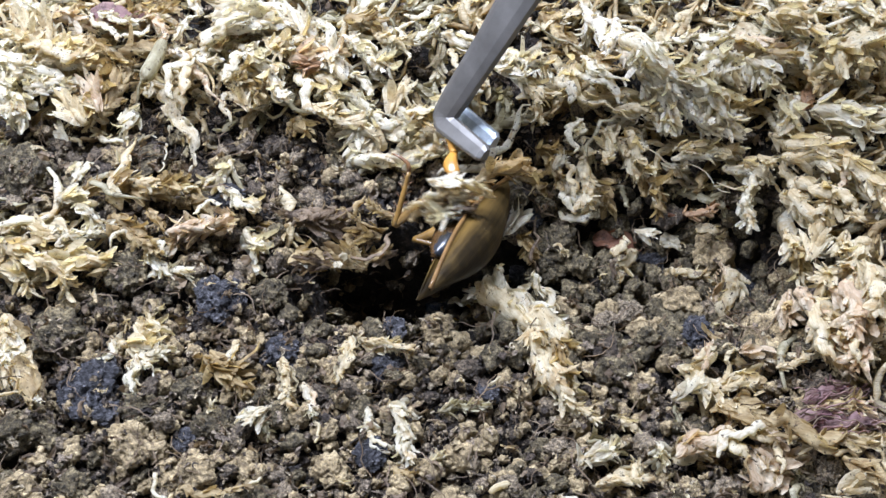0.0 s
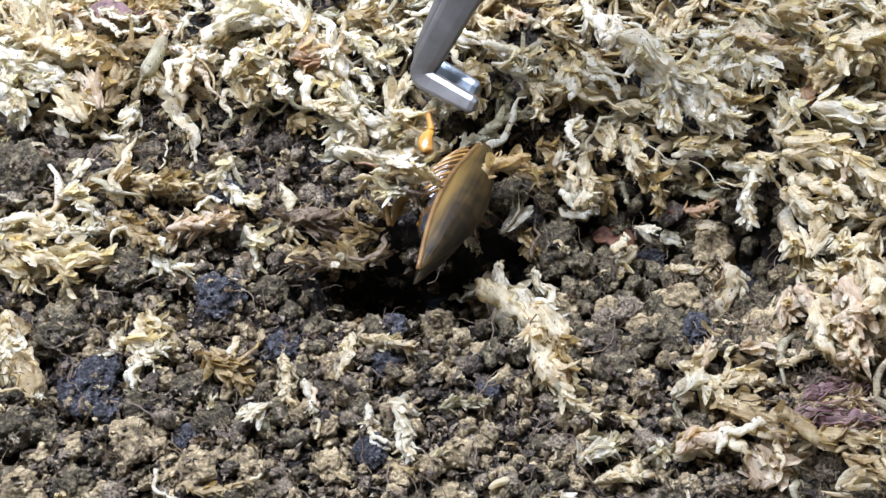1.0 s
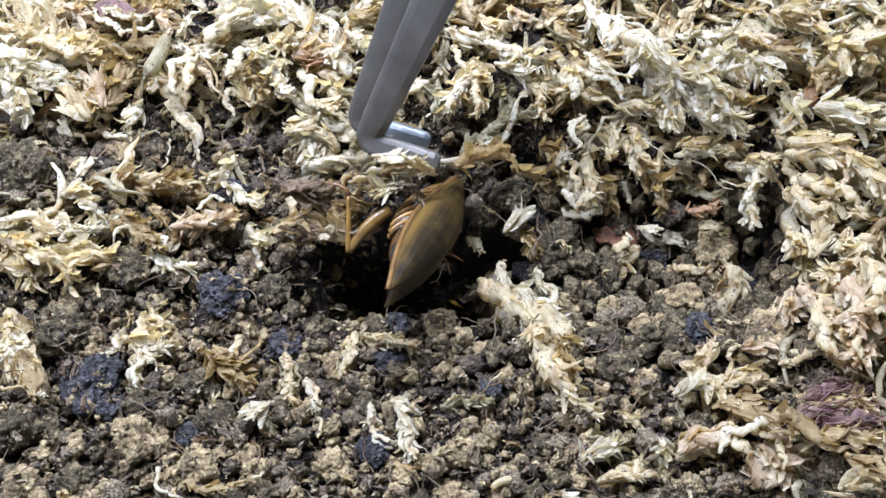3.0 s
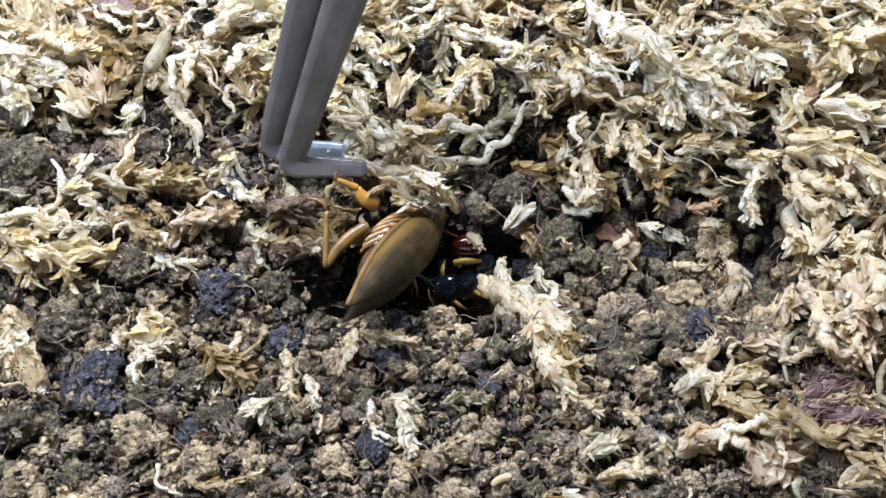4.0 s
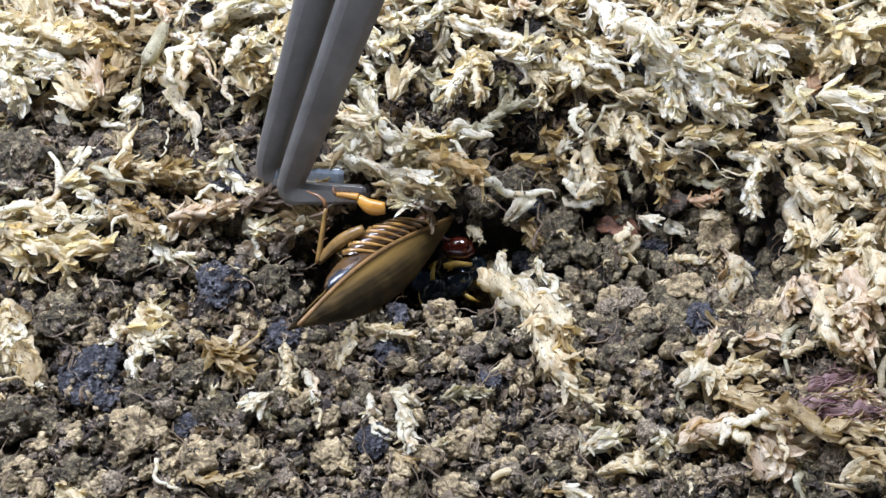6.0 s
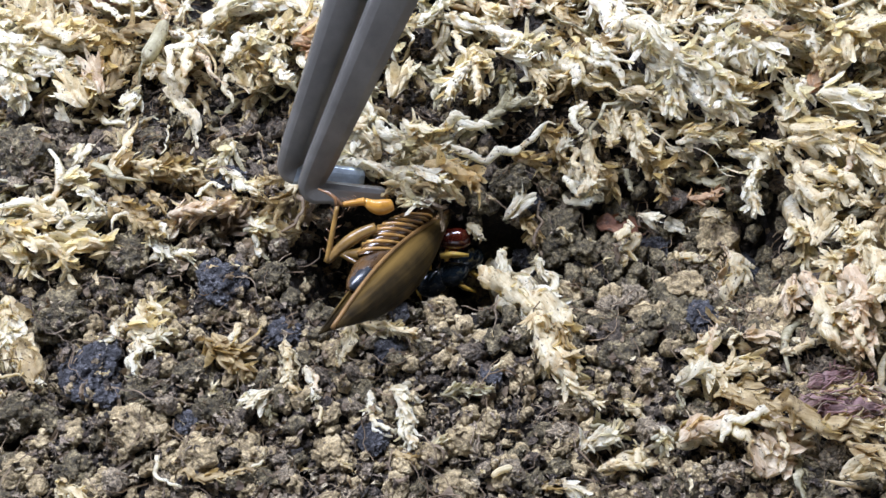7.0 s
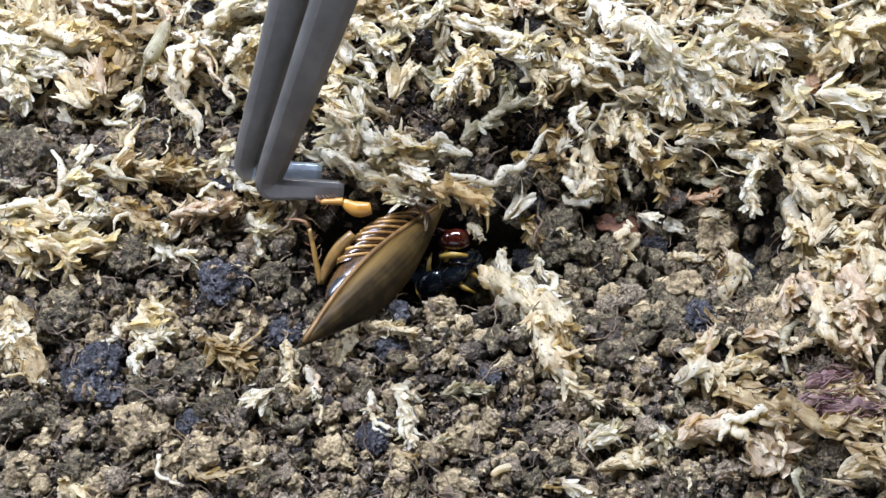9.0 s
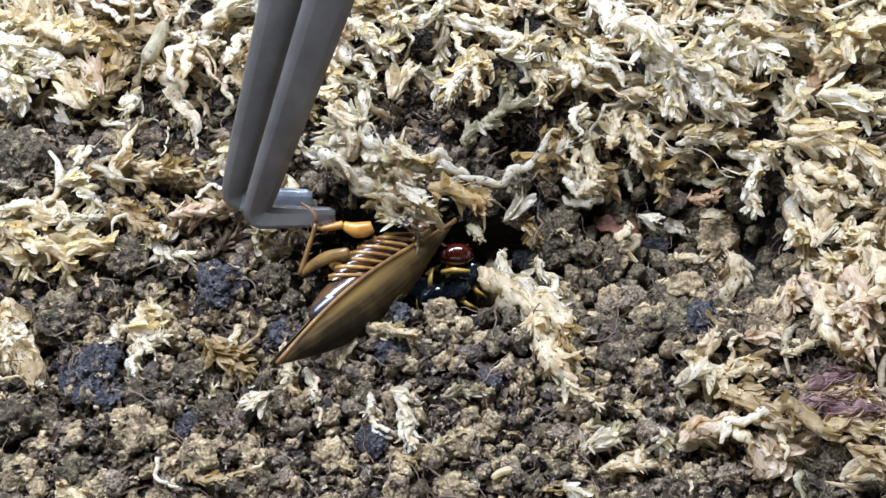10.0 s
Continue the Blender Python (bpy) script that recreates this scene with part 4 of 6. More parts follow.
    strand(40.59, -32.36, 16.67, 4.75, 2.76, "spiky", MOSS_PINK, pink, 0.10, 3.0)
    strand(42.48, -35.07, -91.42, 6.14, 1.09, "ribbon", MOSS_GREEN, green, 0.02, 3.0)
    strand(38.68, -24.06, -9.84, 3.90, 2.96, "sheet", MOSS_TAN, tan, 0.20, 2.6)
    strand(22.10, -33.29, 11.91, 5.64, 1.71, "ribbon", MOSS, cream, 0.40, 2.2)
    strand(24.02, -32.26, 91.65, 2.85, 1.57, "ribbon", MOSS, cream, 0.20, 2.4)
    strand(19.41, -30.15, 27.97, 6.28, 1.86, "spiky", MOSS_WHITE, white, 0.05, 2.2)
    strand(20.07, -28.55, -19.79, 4.45, 1.44, "spiky", MOSS_GREEN, green, 0.05, 2.0)
    strand(15.77, -36.66, -30.39, 3.49, 1.54, "plump", MOSS_WHITE, white, 0.10, 2.2)
    strand(13.25, -36.52, -1.46, 2.76, 1.67, "sheet", MOSS_TAN, tan, 0.10, 1.8)
    strand(-39.53, -14.27, -5.70, 7.16, 2.81, "spiky", MOSS, cream, 0.20, 2.2)
    strand(-38.91, -11.41, -44.20, 5.30, 2.20, "plump", MOSS, cream, 0.10, 2.5)
    strand(-39.73, -19.02, -78.48, 5.23, 1.52, "ribbon", MOSS_WHITE, white, 0.10, 2.2)
    strand(-43.47, -15.83, -105.38, 4.93, 1.09, "ribbon", MOSS_WHITE, white, 0.20, 2.2)
    strand(-38.57, -17.28, -23.06, 3.50, 1.07, "ribbon", MOSS_WHITE, white, 0.10, 2.4)
    strand(-27.82, -18.33, -38.26, 8.16, 2.55, "spiky", MOSS_TAN, tan, 0.10, 2.2)
    strand(-26.52, -19.99, -27.47, 3.40, 1.65, "plump", MOSS, cream, 0.10, 2.2)
    strand(-20.04, -18.61, -68.89, 4.41, 1.78, "ribbon", MOSS, cream, 0.30, 2.0)
    strand(-19.78, -21.58, -71.26, 2.78, 1.17, "ribbon", MOSS_PINK, pink, 0.20, 1.8)
    strand(-16.43, -22.43, -68.31, 5.17, 1.17, "ribbon", MOSS_WHITE, white, -0.30, 2.0)
    strand(-15.51, -26.29, -81.19, 3.92, 0.65, "thread", MOSS, wisp, 0.10, 1.8)
    strand(-7.18, -14.81, -12.63, 7.27, 1.49, "ribbon", MOSS, cream, 0.15, 2.0)
    strand(-12.53, -16.63, -103.57, 7.17, 1.64, "sheet", MOSS, cream, 0.10, 2.0)
    strand(-24.00, -24.68, 13.17, 4.01, 0.88, "ribbon", MOSS_WHITE, white, 0.60, 2.0)
    strand(-21.97, -25.75, -73.92, 3.36, 0.87, "ribbon", MOSS_GREEN, green, 0.20, 1.8)
    strand(-7.83, -28.45, -49.76, 3.95, 0.71, "thread", MOSS_WHITE, wisp, -0.50, 2.4)
    strand(-9.40, -24.77, -102.44, 4.05, 1.02, "ribbon", MOSS_WHITE, white, 0.20, 2.2)
    strand(-5.13, -23.60, -16.30, 3.39, 1.73, "spiky", MOSS_WHITE, white, 0.10, 2.2)
    strand(-4.85, -27.48, -92.50, 6.56, 1.57, "ribbon", MOSS_WHITE, white, 0.10, 2.4)
    strand(-27.49, -34.79, 1.56, 8.05, 1.14, "ribbon", MOSS_TAN, tan, 0.05, 2.0)
    strand(-22.66, -33.36, 38.30, 2.25, 0.57, "thread", MOSS_WHITE, wisp, 0.10, 2.0)
    strand(-33.33, -34.62, -49.61, 5.45, 0.65, "thread", MOSS_WHITE, wisp, -0.50, 2.4)
    strand(-55.86, -14.91, -61.48, 6.12, 2.08, "sheet", MOSS_WHITE, white, 0.20, 2.6)
    strand(-53.15, -20.09, -56.84, 6.44, 3.14, "sheet", MOSS_TAN, tan, 0.30, 2.2)
    strand(-53.62, -21.58, -4.62, 5.57, 0.47, "thread", MOSS, wisp, 0.10, 2.4)
    strand(-51.45, -21.90, -38.16, 2.94, 0.93, "ribbon", MOSS_WHITE, white, 0.10, 2.2)
    strand(-55.78, -11.50, -23.68, 3.77, 1.63, "sheet", MOSS_TAN, tan, 0.10, 2.0)
    strand(-52.05, 12.38, -100.05, 4.09, 1.11, "ribbon", MOSS_WHITE, white, 0.20, 2.4)
    strand(-46.69, 23.19, -96.52, 5.58, 1.78, "ribbon", MOSS_WHITE, white, 0.30, 2.6)
    strand(-53.54, 19.34, -41.08, 2.90, 0.80, "thread", MOSS, wisp, 0.20, 2.2)
    strand(-40.22, 15.46, -91.54, 5.42, 0.43, "thread", MOSS_WHITE, wisp, 0.40, 2.4)
    strand(-44.32, -36.65, -28.46, 5.13, 1.61, "plump", MOSS, cream, 0.10, 1.8)
    strand(-4.43, -32.45, -32.28, 3.32, 0.84, "ribbon", MOSS_TAN, tan, 0.10, 1.6)
    strand(7.21, -34.33, 22.05, 2.85, 0.98, "shoot", MOSS, cream, 0.30, 1.6)
    strand(23.65, -25.74, -50.22, 3.61, 1.17, "ribbon", MOSS, cream, 0.10, 1.8)
    strand(29.91, -24.70, -90.83, 3.18, 0.66, "ribbon", MOSS_GREEN, green, 0.10, 1.8)
    strand(2.77, -23.56, 7.50, 6.16, 1.15, "plump", MOSS_GREEN, green, 0.05, 1.6)
    strand(17.27, -23.75, -26.99, 3.77, 1.46, "ribbon", MOSS, cream, 0.50, 1.8)
    strand(-0.62, -30.41, 30.00, 2.41, 1.13, "spiky", MOSS_WHITE, white, 0.10, 1.8)
    strand(26.72, -29.95, -78.56, 3.62, 1.44, "spiky", MOSS_WHITE, white, 0.10, 2.0)
    strand(44.25, -29.93, -16.91, 12.42, 2.16, "ribbon", MOSS_TAN, tan, 0.06, 6.0)
    strand(44.60, -30.94, -15.85, 10.97, 1.59, "worm", MOSS_TAN, tan, 0.05, 5.5)
    strand(36.51, -29.35, 31.53, 8.32, 2.44, "worm", MOSS_WHITE, white, 0.20, 5.0)
    strand(39.43, -30.92, -58.64, 6.52, 2.16, "worm", MOSS, cream, 0.30, 5.5)
    strand(39.70, -31.95, -63.04, 4.80, 2.46, "spiky", MOSS_PINK, pink, 0.20, 4.0)
    strand(47.79, -17.39, -88.76, 8.58, 3.44, "worm", MOSS, cream, -0.35, 8.0)
    strand(51.91, -13.26, -83.95, 6.45, 3.36, "braid", MOSS_PINK, pink, 0.30, 7.0)
    strand(51.85, -16.30, -124.86, 6.93, 2.71, "fan", MOSS_PINK, pink, -0.30, 7.0)
    strand(47.13, -11.71, -78.63, 4.96, 2.75, "braid", MOSS_PINK, pink, 0.20, 6.5)
    strand(50.49, -18.68, -86.51, 6.41, 2.24, "worm", MOSS, cream, 0.40, 7.0)
    strand(54.34, -11.72, -88.54, 7.33, 2.86, "braid", MOSS, cream, 0.20, 8.0)
    strand(49.31, 8.33, -81.79, 8.12, 3.64, "worm", MOSS, cream, 0.30, 6.5)
    strand(53.53, 4.31, -31.63, 6.88, 3.77, "worm", MOSS, cream, 0.20, 7.0)
    strand(-38.28, 26.08, 70.75, 8.58, 2.60, "worm", MOSS_WHITE, white, 0.30, 7.0)
    strand(-37.15, 26.76, -90.90, 9.49, 2.96, "worm", MOSS, cream, -0.20, 6.5)
    strand(-57.05, 29.99, -13.59, 8.64, 4.34, "worm", MOSS, cream, 0.10, 6.5)
    strand(-30.13, 27.59, 65.75, 6.42, 3.11, "worm", MOSS_WHITE, white, 0.30, 7.0)
    strand(20.54, 9.18, -4.50, 5.86, 2.82, "worm", MOSS_WHITE, white, -0.50, 5.0)
    strand(19.07, 13.21, -82.80, 6.81, 2.16, "worm", MOSS, cream, 0.20, 5.0)
    strand(12.52, 14.56, -33.29, 5.92, 2.16, "plump", MOSS_TAN, tan, 0.10, 3.0)
    strand(23.85, 12.83, -74.24, 5.48, 2.54, "plump", MOSS_TAN, tan, 0.10, 3.0)
    strand(31.12, 11.44, -69.69, 4.98, 2.54, "spiky", MOSS_TAN, tan, 0.10, 3.0)
    strand(38.25, 11.11, -32.37, 7.79, 1.53, "ribbon", MOSS_GREEN, green, 0.10, 2.6)
    strand(16.32, 17.10, -63.76, 7.28, 2.01, "plump", MOSS_TAN, tan, 0.10, 3.5)
    strand(39.54, 7.37, -26.18, 5.43, 1.70, "sheet", MOSS, cream, 0.10, 2.6)
    strand(33.90, 6.06, -35.90, 3.40, 1.84, "sheet", MOSS_WHITE, white, 0.10, 2.4)
    strand(26.68, 11.77, -61.70, 4.66, 1.69, "worm", MOSS_GREEN, green, 0.40, 2.6)
    strand(12.44, 4.84, -71.09, 4.75, 1.50, "plump", MOSS_TAN, tan, 0.10, 2.2)
    strand(-30.80, 13.43, -98.43, 5.01, 2.51, "spiky", MOSS_WHITE, white, 0.10, 2.2)
    strand(-26.50, 7.74, -15.92, 2.42, 2.29, "sheet", MOSS, cream, 0.10, 1.8)
    strand(-26.45, 1.76, -71.53, 6.83, 3.23, "spiky", MOSS_WHITE, white, 0.10, 1.8)
    strand(-31.67, 22.84, -140.50, 3.97, 1.22, "ribbon", MOSS_GREEN, green, 0.40, 2.2)
    strand(38.01, 9.39, 11.18, 9.31, 0.80, "thread", DEAD_LEAF, "thin reddish brown twig lying across the moss", 0.15, 2.4, name="twig", category="twig")
    strand(25.78, 6.15, -19.48, 6.36, 2.88, "sheet", DEAD_LEAF, "crumpled dark red dead leaf on the soil", 0.15, 2.4, name="dead_leaf", category="leaf")
    strand(13.74, 4.12, -81.36, 6.78, 0.80, "thread", LITTER, "thin dark root lying on the soil", 0.15, 2.4, name="root", category="root")
    strand(7.67, 8.03, -46.36, 4.23, 0.40, "thread", LITTER, "thin dark root lying on the soil", 0.15, 2.4, name="root", category="root")
    strand(8.03, 18.24, -136.81, 4.71, 0.48, "thread", LITTER, "thin dark root lying on the soil", 0.15, 2.4, name="root", category="root")

    strand(-62.99, 37.01, 111.5, 11.48, 8.04, "fan", MOSS, cream, -0.10, bed=11.29)
    strand(-60.11, 37.84, 107.6, 9.15, 5.66, "fan", MOSS, cream, 0.10, bed=11.38)
    strand(-64.41, 30.08, -25.9, 7.31, 5.09, "braid", MOSS_OVERLIT, white, 0.10, bed=10.61)
    strand(-64.20, 27.80, 55.0, 7.60, 5.07, "fan", MOSS_OVERLIT, white, 0.10, bed=9.64)
    strand(-62.99, 21.54, -7.5, 4.74, 3.60, "fan", MOSS_OVERLIT, white, -0.10, bed=9.26)
    strand(-64.95, 33.50, -29.7, 6.61, 4.68, "fan", MOSS_OVERLIT, white, 0.10, bed=11.39)
    strand(-56.16, 30.14, -2.6, 9.07, 3.46, "braid", MOSS, cream, 0.10, bed=10.64)
    strand(-58.25, 26.10, 8.7, 6.34, 1.80, "braid", MOSS_OVERLIT, white, 0.10, bed=10.26)
    strand(-57.43, 25.22, 15.6, 5.39, 1.62, "braid", MOSS_OVERLIT, white, 0.10, bed=9.74)
    strand(-57.16, 39.29, -19.8, 6.88, 2.64, "braid", MOSS_PINK, pink, -0.10, bed=11.33)
    strand(-50.60, 36.46, -45.1, 7.89, 2.03, "worm", MOSS_WHITE, white, -0.22, bed=11.97)
    strand(-46.17, 35.40, 38.0, 5.53, 1.51, "worm", MOSS_WHITE, white, -0.22, bed=11.79)
    strand(-54.09, 22.16, 132.0, 8.42, 5.31, "fan", MOSS, cream, 0.10, bed=9.34)
    strand(-51.22, 25.32, 110.6, 8.53, 3.20, "fan", MOSS_PINK, pink, -0.10, bed=9.43)
    strand(-48.43, 27.04, 80.9, 11.72, 2.69, "braid", MOSS_TAN, tan, -0.10, bed=8.38)
    strand(-45.42, 33.46, 4.7, 6.03, 2.72, "braid", MOSS_TAN, tan, -0.10, bed=10.49)
    strand(-55.73, 34.66, -18.7, 6.19, 2.04, "braid", MOSS, cream, -0.10, bed=10.84)
    strand(-50.30, 31.38, -36.5, 6.50, 2.68, "worm", MOSS_TAN, tan, -0.22, bed=9.58)
    strand(-42.66, 36.80, -63.7, 10.71, 1.19, "ribbon", MOSS_PINK, pink, -0.10, bed=11.52)
    strand(-36.75, 28.74, -48.4, 16.37, 1.14, "stick", MOSS_PINK, pink, 0.10, bed=9.94)
    strand(-39.33, 37.93, 64.4, 6.98, 1.19, "ribbon", MOSS_WHITE, white, -0.10, bed=10.76)
    strand(-34.77, 32.91, 54.9, 7.11, 2.46, "worm", MOSS_WHITE, white, 0.22, bed=10.67)
    strand(-38.55, 25.57, -74.1, 9.60, 2.57, "worm", MOSS, cream, 0.22, bed=9.72)
    strand(-37.28, 31.46, -18.9, 8.00, 1.78, "braid", MOSS_OVERLIT, white, -0.10, bed=10.62)
    strand(-50.20, 40.03, -12.2, 7.90, 4.69, "sheet", ROOT, purple, 0.10, bed=10.93)
    strand(-45.63, 20.96, 63.1, 3.19, 1.74, "sheet", MOSS_WHITE, white, -0.10, bed=8.90)
    strand(-50.02, 11.22, 64.6, 3.66, 2.02, "worm", MOSS_WHITE, white, 0.22, bed=8.08)
    strand(-48.85, 9.11, 29.5, 4.84, 2.53, "fan", MOSS_TAN, tan, 0.10, bed=6.62)
    strand(-41.17, 9.74, -6.3, 10.44, 2.00, "braid", MOSS, cream, 0.10, bed=6.56)
    strand(-42.19, 1.16, -31.9, 9.22, 1.95, "braid", MOSS_TAN, tan, 0.10, bed=5.55)
    strand(-54.80, 2.01, 158.0, 5.57, 3.33, "fan", MOSS, cream, -0.10, bed=5.98)
    strand(-56.85, -0.62, -15.0, 7.95, 2.29, "worm", MOSS_WHITE, white, -0.22, bed=5.63)
    strand(-33.52, 2.88, 11.9, 8.43, 1.93, "braid", MOSS_PINK, pink, 0.10, bed=5.81)
    strand(-39.58, 3.86, -52.8, 4.49, 1.79, "sheet", MOSS_TAN, tan, 0.10, bed=6.05)
    strand(-32.71, 6.50, 23.0, 4.35, 1.35, "worm", MOSS_WHITE, white, 0.22, bed=5.84)
    strand(-49.90, 1.21, 22.2, 6.19, 1.32, "braid", MOSS_WHITE, white, 0.10, bed=5.91)
    strand(-38.41, -0.33, 119.0, 3.49, 1.47, "worm", MOSS_WHITE, white, -0.22, bed=5.79)
    strand(-29.63, 37.03, 10.7, 9.15, 3.23, "braid", MOSS_OVERLIT, white, 0.10, bed=11.54)
    strand(-29.52, 40.42, 2.6, 8.31, 3.83, "braid", MOSS_OVERLIT, white, -0.10, bed=11.70)
    strand(-21.96, 37.95, 134.7, 8.53, 4.94, "fan", MOSS_OVERLIT, white, 0.10, bed=11.14)
    strand(-26.53, 29.33, -54.8, 14.42, 2.27, "braid", MOSS_OVERLIT, white, 0.10, bed=9.90)
    strand(-24.21, 33.14, -46.3, 7.21, 2.12, "fan", MOSS, cream, 0.10, bed=10.70)
    strand(-19.58, 25.74, -73.7, 9.64, 3.46, "worm", MOSS_WHITE, white, -0.22, bed=9.45)
    strand(-16.32, 21.56, -31.6, 6.20, 2.86, "fan", MOSS, cream, 0.10, bed=8.92)
    strand(-19.55, 30.02, -175.3, 5.84, 3.30, "fan", MOSS_RUST, rust, 0.10, bed=10.19)
    strand(-16.73, 31.63, 123.2, 10.02, 5.43, "fan", MOSS_OVERLIT, white, -0.10, bed=9.49)
    strand(-16.64, 31.40, -35.3, 8.94, 3.50, "fan", MOSS_OVERLIT, white, 0.10, bed=9.42)
    strand(-11.69, 33.49, -51.2, 9.22, 2.11, "braid", MOSS_OVERLIT, white, -0.10, bed=9.68)
    strand(-8.50, 31.26, -50.6, 6.02, 2.11, "worm", MOSS_GREEN, green, -0.22, bed=6.54)
    strand(-11.48, 27.77, -56.2, 7.25, 1.12, "ribbon", MOSS_WHITE, white, 0.10, bed=8.13)
    strand(-12.23, 40.04, -11.1, 5.08, 2.53, "braid", MOSS_TAN, tan, -0.10, bed=10.25)
    strand(-5.99, 26.47, 68.0, 8.03, 3.62, "fan", MOSS, cream, 0.10, bed=7.16)
    strand(-5.11, 36.58, 87.4, 8.93, 1.64, "worm", MOSS_WHITE, white, 0.22, bed=9.55)
    strand(-2.76, 40.45, 31.4, 5.21, 2.15, "worm", MOSS_WHITE, white, -0.22, bed=11.06)
    strand(-14.37, 25.11, -13.1, 8.83, 1.88, "braid", MOSS_GREEN, green, 0.10, bed=7.99)
    strand(-30.37, 27.49, -40.3, 5.81, 2.61, "fan", MOSS, cream, 0.10, bed=9.80)
    strand(-29.49, 24.89, 119.3, 5.63, 2.25, "fan", MOSS, cream, 0.10, bed=8.29)
    strand(-31.26, 23.94, 88.9, 6.70, 1.91, "worm", MOSS_WHITE, white, 0.22, bed=8.38)
    strand(-7.38, 35.66, -14.8, 5.27, 2.13, "braid", MOSS, cream, -0.10, bed=10.01)
    strand(3.17, 25.59, -120.1, 9.94, 1.95, "braid", MOSS_OVERLIT, white, -0.10, bed=9.11)
    strand(5.06, 25.77, -91.0, 10.46, 2.04, "braid", MOSS, cream, 0.10, bed=8.87)
    strand(3.10, 33.51, -72.4, 7.93, 2.43, "worm", MOSS, cream, -0.22, bed=8.13)
    strand(5.84, 27.24, 174.0, 3.59, 2.36, "worm", MOSS, cream, -0.22, bed=9.04)
    strand(4.54, 35.98, -19.4, 7.18, 1.96, "worm", MOSS_WHITE, white, 0.22, bed=9.54)
    strand(10.49, 31.75, -25.3, 9.01, 2.34, "braid", MOSS_OVERLIT, white, -0.10, bed=10.52)
    strand(11.58, 28.44, -21.3, 7.93, 2.92, "fan", MOSS_OVERLIT, white, -0.10, bed=9.84)
    strand(13.31, 25.15, -71.3, 11.39, 1.45, "braid", MOSS, cream, 0.10, bed=8.73)
    strand(7.75, 36.39, -54.6, 6.83, 3.35, "fan", MOSS, cream, -0.10, bed=11.01)
    strand(11.59, 37.23, -67.2, 5.35, 2.82, "fan", MOSS_PINK, pink, 0.10, bed=12.23)
    strand(17.95, 38.16, -61.8, 8.23, 2.51, "braid", MOSS_TAN, tan, -0.10, bed=10.08)
    strand(23.88, 26.53, -49.0, 9.83, 2.84, "worm", MOSS_WHITE, white, -0.22, bed=9.93)
    strand(19.00, 24.88, -70.2, 4.80, 3.12, "worm", MOSS_WHITE, white, 0.22, bed=9.90)
    strand(25.18, 21.81, -30.8, 7.24, 0.42, "thread", MOSS, cream, 0.12, bed=9.06)
    strand(24.36, 37.51, -68.9, 7.73, 2.87, "braid", MOSS_OVERLIT, white, 0.10, bed=10.67)
    strand(26.86, 35.50, -102.2, 6.19, 2.31, "braid", MOSS_OVERLIT, white, -0.10, bed=11.59)
    strand(31.69, 28.19, -51.9, 16.36, 4.34, "braid", MOSS_OVERLIT, white, -0.10, bed=10.43)
    strand(37.03, 23.16, -58.7, 16.53, 4.12, "braid", MOSS_OVERLIT, white, -0.10, bed=9.66)
    strand(33.37, 19.93, -86.5, 7.09, 2.21, "fan", MOSS_WHITE, white, 0.10, bed=8.13)
    strand(25.15, 30.10, -76.2, 7.45, 2.62, "fan", MOSS_TAN, tan, -0.10, bed=9.37)
    strand(19.75, 18.49, -100.5, 7.14, 2.15, "worm", MOSS_WHITE, white, -0.22, bed=7.29)
    strand(18.77, 11.73, -77.5, 7.37, 2.76, "worm", MOSS_WHITE, white, -0.22, bed=1.92)
    strand(21.28, 10.02, -22.8, 4.60, 1.84, "sheet", MOSS_WHITE, white, -0.10, bed=0.36)
    strand(21.42, 14.66, -91.8, 12.60, 2.51, "braid", MOSS, cream, 0.10, bed=3.56)
    strand(17.73, 15.97, 50.4, 3.45, 1.51, "fan", MOSS_WHITE, white, -0.10, bed=4.12)
    strand(9.35, 20.61, 30.7, 8.38, 2.10, "braid", MOSS_GREEN, green, 0.10, bed=6.79)
    strand(5.00, 17.09, 39.6, 6.55, 1.82, "braid", MOSS_GREEN, green, 0.10, bed=6.52)
    strand(11.34, 7.57, 48.5, 7.28, 2.79, "fan", MOSS_WHITE, white, 0.10, bed=0.97)
    strand(9.80, 8.03, 171.1, 3.57, 1.84, "fan", MOSS_WHITE, white, -0.10, bed=-3.12)
    strand(13.94, 5.97, 81.5, 9.08, 0.58, "thread", LITTER, dark, 0.12, bed=-0.50)
    strand(27.57, 16.77, -74.5, 8.19, 1.86, "braid", MOSS, cream, 0.10, bed=4.64)
    strand(31.14, 11.86, -79.6, 6.51, 2.02, "sheet", MOSS_WHITE, white, 0.10, bed=2.60)
    strand(25.74, 3.24, 58.9, 3.95, 2.71, "worm", MOSS, cream, -0.22, bed=0.38)
    strand(30.07, 5.44, -23.6, 4.03, 1.66, "fan", MOSS_WHITE, white, -0.10, bed=0.34)
    strand(36.94, 33.97, 31.7, 5.44, 1.31, "worm", MOSS_WHITE, white, -0.22, bed=11.86)
    strand(40.64, 34.35, -53.9, 3.72, 2.15, "worm", MOSS_WHITE, white, 0.22, bed=11.10)
    strand(42.87, 33.62, 38.1, 5.47, 1.17, "shoot", MOSS_WHITE, white, 0.10, bed=11.95)
    strand(39.77, 30.73, -103.5, 6.80, 2.93, "worm", MOSS_WHITE, white, 0.22, bed=11.14)
    strand(40.84, 27.23, 63.9, 8.69, 3.66, "fan", MOSS_OVERLIT, white, 0.10, bed=11.37)
    strand(43.75, 25.85, 107.5, 5.79, 2.62, "fan", MOSS, cream, -0.10, bed=11.13)
